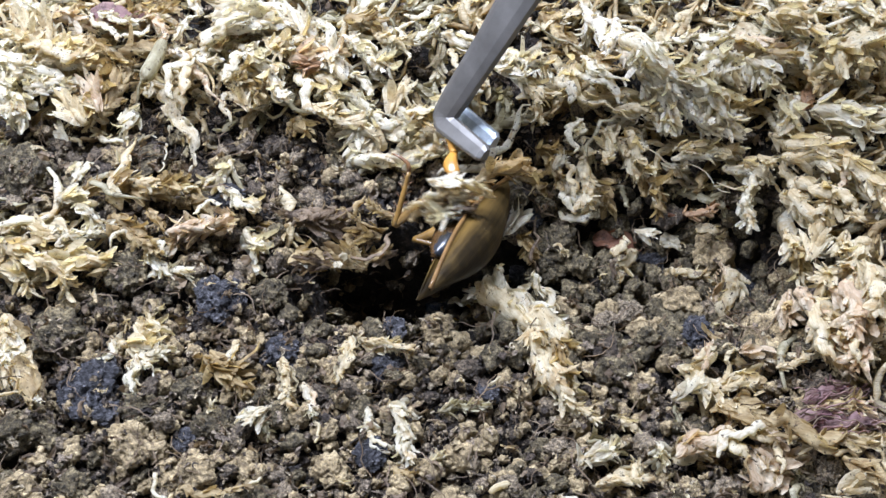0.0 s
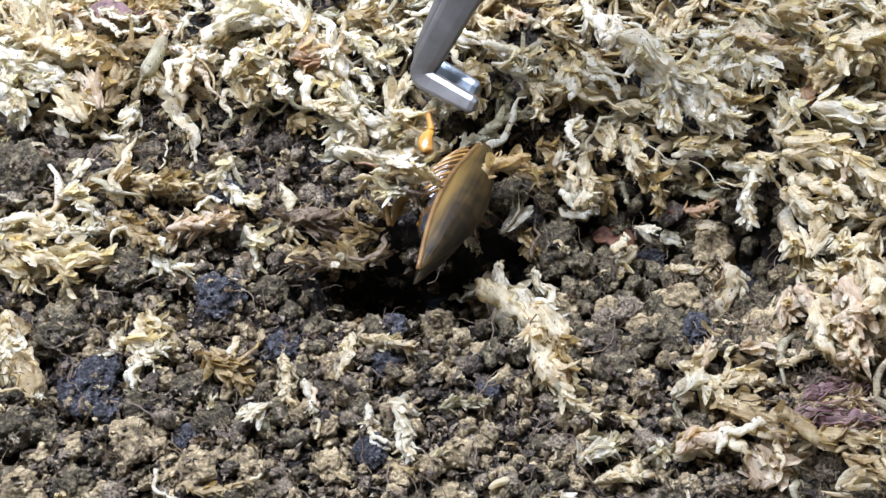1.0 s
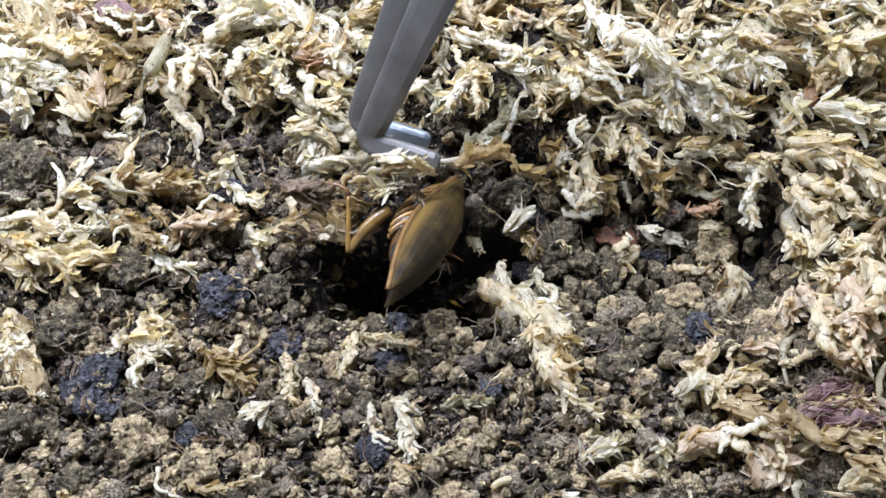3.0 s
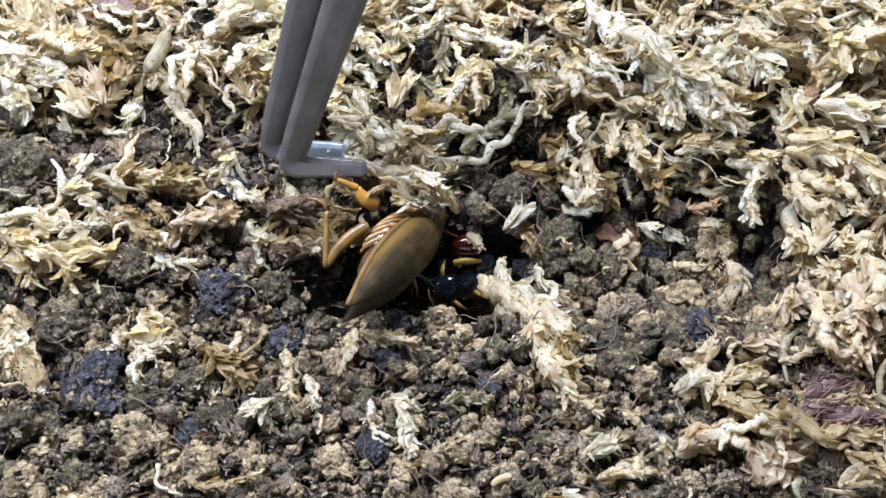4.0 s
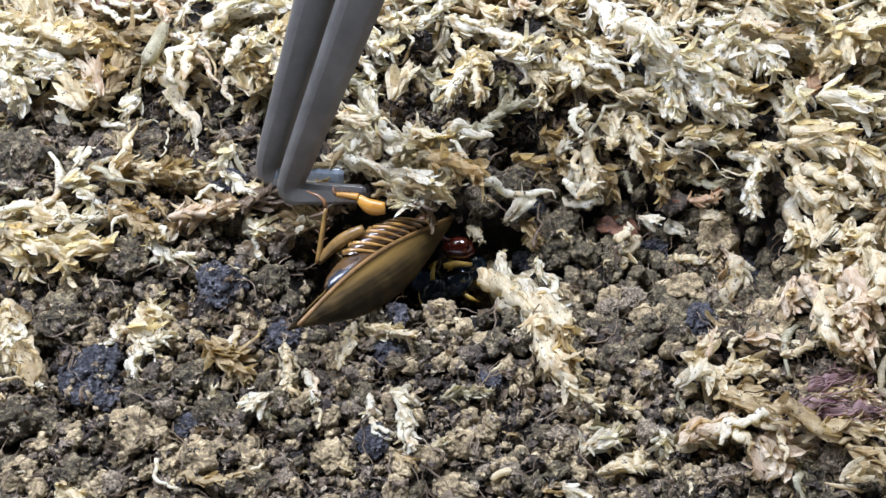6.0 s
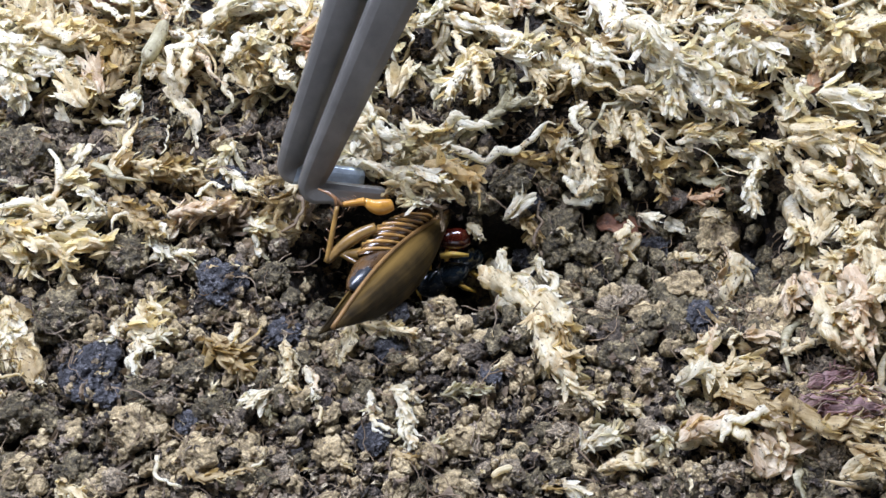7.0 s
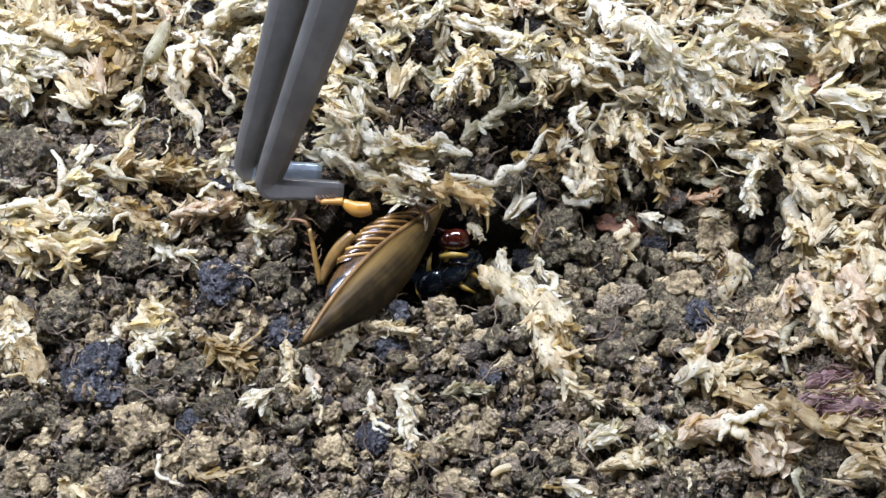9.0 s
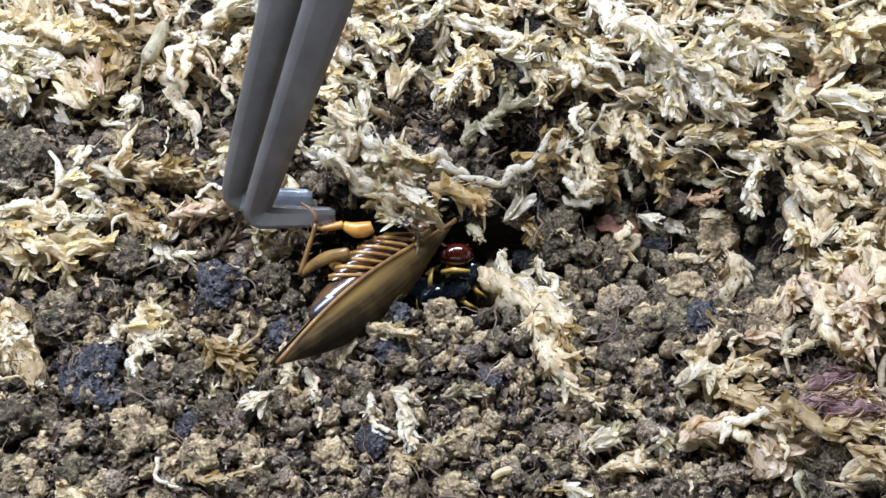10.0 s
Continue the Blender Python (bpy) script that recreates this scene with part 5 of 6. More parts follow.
    strand(47.35, 25.21, -45.5, 5.81, 2.79, "fan", MOSS_OVERLIT, white, 0.10, bed=12.05)
    strand(42.38, 20.18, -20.1, 5.84, 3.42, "fan", MOSS, cream, 0.10, bed=10.07)
    strand(47.66, 31.47, -12.0, 7.37, 3.75, "braid", MOSS_PINK, pink, -0.10, bed=12.71)
    strand(50.23, 28.73, -8.8, 5.74, 2.29, "worm", MOSS_TAN, tan, 0.22, bed=12.20)
    strand(53.69, 28.67, -83.5, 6.79, 2.14, "sheet", MOSS_WHITE, white, -0.10, bed=13.22)
    strand(56.35, 31.43, -74.5, 7.93, 2.98, "worm", MOSS, cream, 0.22, bed=14.31)
    strand(57.44, 25.49, -98.9, 9.01, 4.23, "worm", MOSS, cream, 0.22, bed=13.64)
    strand(60.61, 27.06, -89.7, 8.26, 4.28, "worm", MOSS, cream, 0.22, bed=14.03)
    strand(62.44, 29.36, -27.1, 6.60, 2.71, "braid", MOSS, cream, 0.10, bed=14.24)
    strand(49.37, 19.16, 73.2, 8.55, 1.72, "braid", MOSS_WHITE, white, -0.10, bed=10.39)
    strand(50.79, 19.07, 71.0, 7.16, 1.90, "worm", MOSS_WHITE, white, -0.22, bed=10.95)
    strand(53.83, 21.97, 60.5, 7.39, 2.09, "sheet", MOSS_RUST, rust, 0.10, bed=11.88)
    strand(38.64, 15.09, 8.2, 10.43, 1.52, "braid", MOSS_WHITE, white, -0.10, bed=6.75)
    strand(43.30, 12.74, -5.3, 4.85, 2.11, "braid", MOSS_WHITE, white, -0.10, bed=6.06)
    strand(44.12, 7.75, -102.8, 10.53, 1.83, "braid", MOSS_WHITE, white, -0.10, bed=5.88)
    strand(37.72, 7.63, 18.3, 5.88, 1.08, "ribbon", MOSS_RUST, rust, 0.10, bed=2.94)
    strand(57.54, 7.88, 38.3, 7.95, 2.16, "worm", MOSS_PINK, pink, 0.22, bed=10.01)
    strand(52.40, 10.58, -14.1, 8.98, 2.67, "braid", MOSS, cream, -0.10, bed=10.56)
    strand(50.17, 4.30, -61.5, 6.31, 2.79, "braid", MOSS, cream, -0.10, bed=8.45)
    strand(53.47, 4.24, -92.7, 9.93, 3.29, "fan", MOSS, cream, 0.10, bed=9.03)
    strand(48.26, -1.16, -80.3, 6.13, 2.75, "fan", MOSS, cream, 0.10, bed=6.28)
    strand(50.78, -1.68, 60.3, 6.10, 2.42, "fan", MOSS, cream, -0.10, bed=7.44)
    strand(53.34, -3.63, -113.4, 6.07, 2.39, "fan", MOSS, cream, 0.10, bed=9.47)
    strand(48.89, 14.30, -43.2, 4.94, 2.87, "fan", MOSS, cream, 0.10, bed=10.14)
    strand(54.44, 13.49, -26.1, 5.08, 2.88, "braid", MOSS, cream, -0.10, bed=11.04)
    strand(56.00, 1.34, 143.6, 3.43, 2.77, "fan", MOSS, cream, -0.10, bed=9.94)
    strand(46.66, 11.88, -52.3, 3.93, 2.01, "fan", MOSS, cream, 0.10, bed=8.56)
    strand(59.18, 6.15, -51.5, 4.05, 2.50, "braid", MOSS, cream, -0.10, bed=10.64)
    strand(51.26, 6.67, -33.7, 4.79, 2.14, "braid", MOSS, cream, -0.10, bed=9.71)
    strand(34.42, 14.08, -34.4, 17.09, 0.25, "thread", MOSS_WHITE, white, 0.12, bed=5.44)
    strand(10.78, -1.04, -52.1, 13.72, 5.53, "stick", MOSS, cream, -0.10, bed=-9.25)
    strand(13.92, -17.03, -72.0, 11.74, 4.29, "braid", MOSS, cream, -0.10, bed=2.86)
    strand(9.65, 4.61, -74.7, 7.99, 1.21, "ribbon", MOSS_WHITE, white, 0.10, bed=-11.12)
    strand(5.52, 4.98, -175.7, 4.47, 1.40, "fan", MOSS_WHITE, white, -0.10, bed=-14.23)
    strand(13.31, -6.00, -49.4, 7.82, 2.36, "braid", MOSS_WHITE, white, -0.10, bed=-1.05)
    strand(-39.07, -12.88, 85.0, 10.61, 1.25, "braid", MOSS, cream, 0.10, bed=2.03)
    strand(-39.74, -13.90, -16.8, 3.82, 1.40, "sheet", MOSS_WHITE, white, -0.10, bed=2.13)
    strand(-39.13, -18.90, -84.3, 5.82, 1.67, "worm", MOSS_WHITE, white, -0.22, bed=3.58)
    strand(-36.52, -15.55, 9.4, 3.86, 1.53, "fan", MOSS_WHITE, white, 0.10, bed=3.10)
    strand(-27.36, -17.99, -48.9, 8.73, 2.56, "fan", MOSS_TAN, tan, -0.10, bed=1.98)
    strand(-26.75, -15.84, -93.5, 3.60, 1.93, "worm", MOSS, cream, -0.22, bed=3.65)
    strand(-19.62, -19.96, -78.3, 7.01, 1.47, "braid", MOSS, cream, -0.10, bed=3.64)
    strand(-23.31, -24.92, -145.9, 4.91, 1.89, "fan", MOSS_WHITE, white, 0.10, bed=3.30)
    strand(-16.21, -22.52, -63.7, 4.18, 1.20, "worm", MOSS_PINK, pink, 0.22, bed=3.50)
    strand(-4.77, -26.56, -72.1, 7.80, 1.93, "braid", MOSS_WHITE, white, 0.10, bed=2.60)
    strand(-7.64, -28.57, -31.5, 3.71, 1.17, "worm", MOSS_WHITE, white, 0.22, bed=3.09)
    strand(-7.37, -14.69, -12.5, 7.16, 1.33, "braid", MOSS, cream, -0.10, bed=3.79)
    strand(-12.56, -15.57, 70.6, 5.94, 1.92, "worm", MOSS, cream, -0.22, bed=2.75)
    strand(-57.06, -14.37, -73.7, 11.64, 2.42, "braid", MOSS, cream, -0.10, bed=2.21)
    strand(-53.24, -18.56, -65.5, 7.36, 1.88, "sheet", MOSS, cream, -0.10, bed=2.85)
    strand(-56.77, -16.34, -43.3, 5.24, 2.39, "fan", MOSS_WHITE, white, 0.10, bed=2.79)
    strand(31.75, -21.87, 26.7, 6.08, 2.36, "fan", MOSS_WHITE, white, -0.10, bed=4.36)
    strand(37.22, -21.72, 10.8, 7.28, 1.34, "braid", MOSS, cream, -0.10, bed=4.66)
    strand(33.98, -16.96, 30.2, 3.88, 1.52, "worm", MOSS, cream, -0.22, bed=5.10)
    strand(34.19, -17.78, 67.5, 4.00, 1.19, "braid", MOSS_PINK, pink, -0.10, bed=5.07)
    strand(37.73, -33.00, 95.4, 5.43, 4.02, "sheet", MOSS_PINK, pink, -0.10, bed=4.58)
    strand(49.15, -16.91, -81.3, 10.39, 1.57, "fan", MOSS, cream, 0.22, bed=8.42)
    strand(52.21, -13.07, -58.3, 7.11, 3.99, "fan", MOSS_PINK, pink, 0.10, bed=9.67)
    strand(51.12, -17.63, -125.6, 7.80, 3.32, "fan", MOSS_PINK, pink, 0.10, bed=9.33)
    strand(51.52, -20.47, -127.6, 7.71, 3.00, "fan", MOSS_PINK, pink, -0.10, bed=9.01)
    strand(49.84, -8.62, -157.9, 5.48, 3.11, "fan", MOSS, cream, 0.10, bed=9.56)
    strand(53.79, -11.46, 20.1, 5.32, 3.10, "fan", MOSS, cream, -0.10, bed=10.02)
    strand(19.66, -30.29, 17.1, 5.69, 1.85, "fan", MOSS_WHITE, white, -0.10, bed=2.62)
    strand(22.03, -33.64, 7.0, 6.94, 1.13, "braid", MOSS, cream, 0.10, bed=2.66)
    strand(17.93, -24.27, -36.6, 4.79, 1.09, "braid", MOSS, cream, 0.10, bed=3.03)
    strand(38.72, -3.54, 71.0, 7.31, 1.45, "sheet", MOSS_PINK, pink, -0.10, bed=1.25)
    strand(48.86, -35.57, -43.4, 5.59, 3.12, "fan", MOSS_TAN, tan, -0.10, bed=9.35)
    strand(47.66, -37.01, 20.1, 5.09, 2.40, "fan", MOSS, cream, -0.10, bed=8.84)
    strand(32.45, -28.82, 32.2, 9.04, 1.88, "ribbon", MOSS_PINK, pink, -0.10, bed=4.37)
    strand(36.09, -29.77, -63.3, 4.88, 2.92, "worm", MOSS, cream, -0.22, bed=5.16)

build_strands()


def root_bundle(x, y, heading, length, width, seed):
    """Purple roots side by side, with a pale sheath along one edge."""
    rng = np.random.default_rng(seed)
    ob = thing("root_bundle", "bundle of purple brown roots lying in the moss", "roots")
    v, f = sprig(seed * 7, length * 0.95, width, "stick", 0.06)
    tagged(part("bark", (v + (0, 0, -0.1 * width), f), ROOT, ob, "purple fibrous root bark"), kind="stuff")
    for k in range(16):
        p = spine(rng, length * rng.uniform(0.35, 0.9), rng.uniform(-0.3, 0.3), 14, 0.05, 0.08)
        p = p + (rng.uniform(-0.2, 0.2) * length, rng.uniform(-0.5, 0.5) * width, rng.uniform(0.05, 0.35) * width)
        part("root", tube(p, rng.uniform(0.06, 0.17) * np.linspace(1, 0.4, 14), 6), ROOT if k % 3 else LITTER, ob)
    for k in range(2):
        v, f = sprig(seed * 9 + k, length * 0.95, 1.3, "ribbon", 0.04)
        part("sheath", (v + (0, -0.62 * width - 0.7 * k, 0.3), f), MOSS if k else MOSS_TAN, ob, "pale papery sheath", smooth=False)
    ob.matrix_world = pose(x * MM, y * MM, (ground_z(x, y) + 4.2) * MM, 8, 0, heading)


root_bundle(48.07, -27.63, 3.14, 11.40, 3.4, 61)
root_bundle(48.52, -24.02, 11.34, 8.14, 2.4, 62)


# ---- tweezers ----
def arm(shift, spread):
    """One bent arm of the tweezers as two lofts, shaft and tip; its front has a flat and a sloping face."""
    tip_dir = np.array([0.985, -0.03, -0.17])
    up_dir = np.array([0.37, 0.81, 0.45])
    up_dir = up_dir / np.linalg.norm(up_dir)
    tip_dir = tip_dir / np.linalg.norm(tip_dir)
    plane = np.cross(up_dir, tip_dir)
    plane = plane / np.linalg.norm(plane)
    shaft_out, tip_out = np.cross(plane, up_dir), np.cross(tip_dir, plane)
    shaft_out = -shaft_out if shaft_out[0] > 0 else shaft_out
    tip_out = -tip_out if tip_out[1] > 0 else tip_out
    rows = []
    for s in (75, 55, 36, 20, 10, 4):
        rows.append((up_dir * s + shaft_out * spread * s / 36, shaft_out, 1.85 + 0.036 * s, 1.15))
    for k in (0.2, 0.4, 0.6, 0.8):
        out = shaft_out * (1 - k) + tip_out * k
        out = out / np.linalg.norm(out)
        rows.append((up_dir * 1.9 * (1 - k) ** 2 + tip_dir * 1.9 * k ** 2, out, 1.86 - 0.2 * k, 1.1 - 0.1 * k))
    bend_row = len(rows)
    for s in (2.4, 5.0, 8.0, 10.2, 10.9):
        w = 1.6 - 0.04 * s
        rows.append((tip_dir * s, tip_out, w if s < 10.5 else w * 0.7, 0.95 if s < 10.5 else 0.6))
    section = []
    for k in range(24):
        a = 2 * math.pi * (k + 0.5) / 24
        ca, sa = math.cos(a), math.sin(a)
        p, q = math.copysign(abs(ca) ** 0.30, ca), math.copysign(abs(sa) ** 0.34, sa)
        section.append((p, q * (1 - 0.85 * max(0.0, -0.1 - p) / 0.9) if q < 0 else q))
    m = len(section)

    def loft(rs):
        v = [c + shift + o * w * a + plane * d * b for c, o, w, d in rs for a, b in section]
        f = grid_tris(len(rs), m, True)
        n = len(v)
        v += [rs[0][0] + shift, rs[-1][0] + shift]
        for j in range(m):
            f += [(n, (j + 1) % m, j), (n + 1, n - m + j, n - m + (j + 1) % m)]
        return np.array(v), f
    return loft(rows[:bend_row]), loft(rows[bend_row - 1:])


def build_tweezers():
    ob = thing("tweezers", "grey steel tweezers with bent tips holding the insect's leg", "tweezers")
    for shift, spread, tip_mat in (((1.7, -0.8, 1.1), -0.9, STEEL), ((-1.6, 1.9, -1.2), 1.3, POLISHED_SHEEN)):
        shaft, tip = arm(np.array(shift), spread)
        a = part("arm", shaft, STEEL, ob, smooth=False)
        part("tip", tip, tip_mat, a, "polished tip with a bluish reflection in its colour" if tip_mat is POLISHED_SHEEN else "", smooth=False)
    return ob


TWEEZERS = build_tweezers()


# ---- cockroach ----
def wing(width, cup, n=26, m=9):
    """A cupped leaf-shaped wing cover along x, apex at -x; returns surface and rim."""
    s = np.linspace(0, 1, n)
    half = width * 0.5 * np.sin(np.pi * s ** 0.82) ** 1.3 + 0.1
    x = -15.5 + 31.0 * s
    v = []
    for layer in (0.0, -0.22):
        for i in range(n):
            for j in range(m):
                q = -1 + 2 * j / (m - 1)
                v.append((x[i], half[i] * (q - 0.25), cup * (1 - q * q) * (half[i] / width * 2) + 1.1 * math.sin(math.pi * s[i]) + layer
                          + 0.07 * math.sin(q * 13) * (layer == 0)))
    f = grid_tris(n, m)
    g = [tuple(a + n * m for a in t[::-1]) for t in f]
    edge = []
    for i in range(n - 1):
        for j in (0, m - 1):
            a, b = i * m + j, (i + 1) * m + j
            edge += [(a, b, b + n * m), (a, b + n * m, a + n * m)]
    return np.array(v), f + g + edge, x, half


def moved(vf, m):
    r = np.array(m.to_3x3())
    return np.asarray(vf[0]) @ r.T + np.array(m.translation), vf[1]


def build_leg(parent, name, femur, tibia, tarsus, fold, thick, place, mat):
    """A spiny leg; femur along x from the hip, tibia folded back at the knee by fold degrees."""
    leg = new(name)
    leg.parent = parent
    leg.matrix_basis = place
    s = np.linspace(0, 1, 12)
    p = np.stack([s * femur, 0.5 * np.sin(s * np.pi), 0 * s], 1)
    part("femur", tube(p, thick * (0.55 + 0.5 * np.sin(np.pi * np.clip(s * 0.9 + 0.08, 0, 1))) * (1 - 0.25 * s), 10, 0.7), mat, leg)
    a = math.radians(180 - fold)
    d = np.array([math.cos(a), math.sin(a), 0])
    knee = np.array([femur, 0, 0])
    q = knee + s[:, None] * tibia * d
    part("tibia", tube(q, thick * 0.48 * (1 - 0.35 * s), 8), mat, leg)
    pieces = []
    side = np.array([-d[1], d[0], 0])
    for k in range(9):
        b = knee + d * tibia * (0.12 + 0.09 * k)
        o = side * (1 if k % 2 else -1) * 0.8 + d * 0.7 + np.array([0, 0, 0.3 * ((k % 3) - 1)])
        pieces.append(tube([b, b + o * 0.6, b + o * 1.1], [0.09, 0.06, 0.015], 4))
    tagged(part("spines", join(pieces), LEG_DARK, leg, "short brown spines"), kind="stuff")
    end = knee + d * tibia
    w = np.array([end, end + d * tarsus * 0.28 - side * tarsus * 0.12, end + d * tarsus * 0.42 - side * tarsus * 0.42, end + d * tarsus * 0.5 - side * tarsus * 0.85])
    part("tarsus", tube(w, [0.3, 0.24, 0.2, 0.08], 6), LEG_DARK, leg, "dark brown foot")
    return leg


def build_cockroach():
    ob = thing("cockroach", "amber brown winged cockroach held by one leg over the hollow", "cockroach")
    ob.scale = (1.17, 1.17, 1.17)
    v, f, x, half = wing(5.5, 1.3)
    near = moved((v, f), pose(0, -0.5, 1.7, 5, 0, 0))
    w = part("wing_cover", near, WING, ob, "dull brown leathery wing cover")
    rim = np.stack([x, half * 0.75, 1.1 * np.sin(np.pi * (x + 15.5) / 31.0) + 0.05], 1)
    part("wing_edge", moved(tube(rim, 0.32, 5, 0.6), pose(0, -0.5, 1.7, 5, 0, 0)), WING_EDGE, w, "lighter amber edge")
    v, f, x, half = wing(4.8, 1.0)
    part("wing_cover", moved((v, f), pose(0.8, -0.4, -1.0, 10, 0, 2)), WING, ob, "dull brown leathery wing cover")
    # belly: overlapping dark plates with bright rims, their lit edges put in as amber
    plates = 8
    ph = np.linspace(-0.3 * np.pi, 1.25 * np.pi, 19)
    for k in range(plates):
        c = -0.6 + 1.35 * k
        r = 2.55 * math.sin(math.pi * (0.2 + 0.62 * (k + 0.5) / plates)) ** 0.7

        def ring(t, grow=0.0):
            rr = r * (1.0 + 0.05 * math.sin(math.pi * t) + 0.07 * t) + grow
            return [(c + 0.75 * t - 3.2 * max(0.0, math.sin(q)), 0.9 + rr * math.sin(q), rr * 0.85 * math.cos(q)) for q in ph]
        vv = [p for t in np.linspace(0, 1, 5) for p in ring(t)]
        plate = part("belly_plate", (np.array(vv), grid_tris(5, 19)), BELLY_DARK, ob, "dark brown belly plate")
        part("rim", tube(ring(0.95, 0.04), 0.30 * np.sin(np.linspace(0.25, 2.9, 19)), 6), BELLY, plate, "amber rim painted as a lit edge")
    part("belly_core", ellipsoid((0.2, 0.5, 0), (8.6, 2.3, 2.2)), BELLY_DARK, ob, "dark brown belly between the plates")
    part("hind_wing", ellipsoid((-3.9, 0.6, 0.2), (4.4, 1.55, 1.6)), HIND_WING, ob, "folded blue black glossy hind wing")
    part("neck_shield", ellipsoid((9.0, 0.2, 0.2), (3.4, 1.1, 1.1)), WING, ob, "brown neck shield")
    part("head", ellipsoid((11.4, 0.8, -0.4), (1.3, 1.0, 1.2)), LEG_DARK, ob, "small brown head")
    for side in (-1, 1):
        part("cercus", tube([(-5.4, 0.2, side * 0.9), (-6.6, 0.3, side * 1.1), (-7.6, 0.3, side * 1.2)], [0.45, 0.32, 0.08], 6), LEG_DARK, ob)
    a = build_leg(ob, "front_leg", 3.4, 2.6, 1.0, 165, 1.0, pose(0, 0, 0), LEG)
    b = build_leg(ob, "middle_leg", 7.0, 6.6, 3.0, 44, 0.8, pose(0, 0, 0), LEG_TAN)
    build_leg(ob, "hind_leg", 6.6, 7.0, 3.0, 24, 0.95, pose(3.0 * MM, -0.2 * MM, -3.4 * MM, 0, 10, 190), LEG_TAN)
    build_leg(ob, "far_leg", 6.0, 7.0, 3.0, 40, 0.8, pose(4 * MM, 1.0 * MM, -2.2 * MM, 0, 75, 150), LEG_TAN)
    return ob, a, b


COCKROACH, FRONT_LEG, MIDDLE_LEG = build_cockroach()


# ---- centipede ----
def build_centipede():
    ob = thing("centipede", "glossy black centipede with a red head lurking in the hollow", "centipede")
    part("head", ellipsoid((0, 0, 0), (2.5, 1.8, 1.5)), RED_SHELL, ob, "glossy dark red head")
    part("antenna", tube([(-1.5, 1.2, 0.8), (-4, 2.6, 0.5), (-7, 3.4, -0.5)], [0.35, 0.25, 0.1], 6), RED_SHELL, ob, "dark red feeler")
    path = [(1.6, -2.9, -0.9, 20), (-0.4, -5.0, -0.4, 30), (-3.2, -6.4, -0.6, 24), (-5.2, -4.8, -6.0, -20), (-7.8, -3.2, -9.0, -30), (-10.4, -1.6, -11.0, -30),
            (-12.9, 0.2, -10.4, -45), (-14.6, 2.4, -8.8, -65), (-15.2, 5.0, -7.6, -90)]
    for k, (x, y, z, a) in enumerate(path):
        part("back_plate", moved(ellipsoid((0, 0, 0), (2.7, 2.05, 1.2)), pose(x, y, z, 0, 0, a)), BLACK_SHELL, ob, "glossy black back plate")
        d = math.radians(a + 90)
        for side in (1, -1):
            o = np.array([math.cos(d), math.sin(d), 0]) * side
            t = np.array([math.cos(d - 1.57), math.sin(d - 1.57), 0])
            b = np.array([x, y, z - 0.3])
            part("leg", tube([b + o * 1.6, b + o * 2.9 + t * 0.6 + (0, 0, 0.5), b + o * 4.2 + t * 1.6 + (0, 0, -0.6)], [0.42, 0.36, 0.1], 7), YELLOW_LEG, ob, "yellow leg")
    part("front_leg", tube([(-2.2, -2.5, 0.9), (-0.4, -2.2, 1.2), (1.9, -2.3, 1.0)], [0.42, 0.5, 0.25], 8), YELLOW_LEG, ob, "yellow leg")
    return ob


CENTIPEDE = build_centipede()


# ---- loose moss that is dragged about ----
def build_clump(label, seed, pieces, spread, mats, size, broad):
    """Moss strands tangled into one clump round its base; axes lie as in the view."""
    rng = np.random.default_rng(seed)
    ob = thing("moss_clump", label, "moss clump", "loose moss clumps")
    for k in range(pieces):
        kind = ("ribbon", "worm", "sheet", "braid", "worm", "fan")[rng.integers(6)]
        v, f = sprig(seed * 50 + k, rng.uniform(*size), rng.uniform(*broad), kind, rng.uniform(-0.6, 0.6))
        v = v @ turn(rng.normal(0, 14) - 30, rng.normal(0, 12), rng.uniform(-50, 50) + (180 if k % 2 else 0)).T
        v = v + (rng.uniform(-1, 1) * spread[0], rng.uniform(-1, 1) * spread[1], rng.uniform(-0.5, 1) * spread[2] * 0.6)
        part("strand", (v, f), mats[rng.integers(len(mats))], ob)
    return ob


CLUMP_WHITE = build_clump("clump of bleached moss dragged along by the tweezers", 41, 34, (8.6, 4.0, 1.1), [MOSS_WHITE, MOSS_WHITE, MOSS, MOSS_WHITE, MOSS], (4, 9), (1.6, 3.2))
CLUMP_BROWN = build_clump("clump of brown moss and litter flung about beside the hollow", 42, 20, (6.0, 4.6, 1.2), [LITTER, MOSS_TAN, LITTER, MOSS_WHITE, MOSS_TAN, LITTER], (4, 8), (1.0, 2.0))
CLUMP_TOP = build_clump("small clump of moss lying on the insect", 43, 13, (4.8, 2.0, 0.6), [MOSS, MOSS_WHITE, LITTER, MOSS_TAN, MOSS], (4, 8), (1.1, 1.9))


def build_pale_stem():
    v, f = sprig(77, 17, 2.3, "worm", -0.05)
    ob = new("moss_strand", tri_mesh("moss_strand", v, f, [MOSS_WHITE], True))
    return tagged(ob, "long white twisted moss stem pulled across the hollow", "moss strand")


STEM = build_pale_stem()


def build_amber_tuft():
    v, f = sprig(83, 8.5, 2.7, "braid", 0.15)
    ob = new("moss_tuft", tri_mesh("moss_tuft", v, f, [MOSS_AMBER], True))
    return tagged(ob, "amber yellow moss shoot lying over the hollow's rim", "moss shoot")


TUFT = build_amber_tuft()


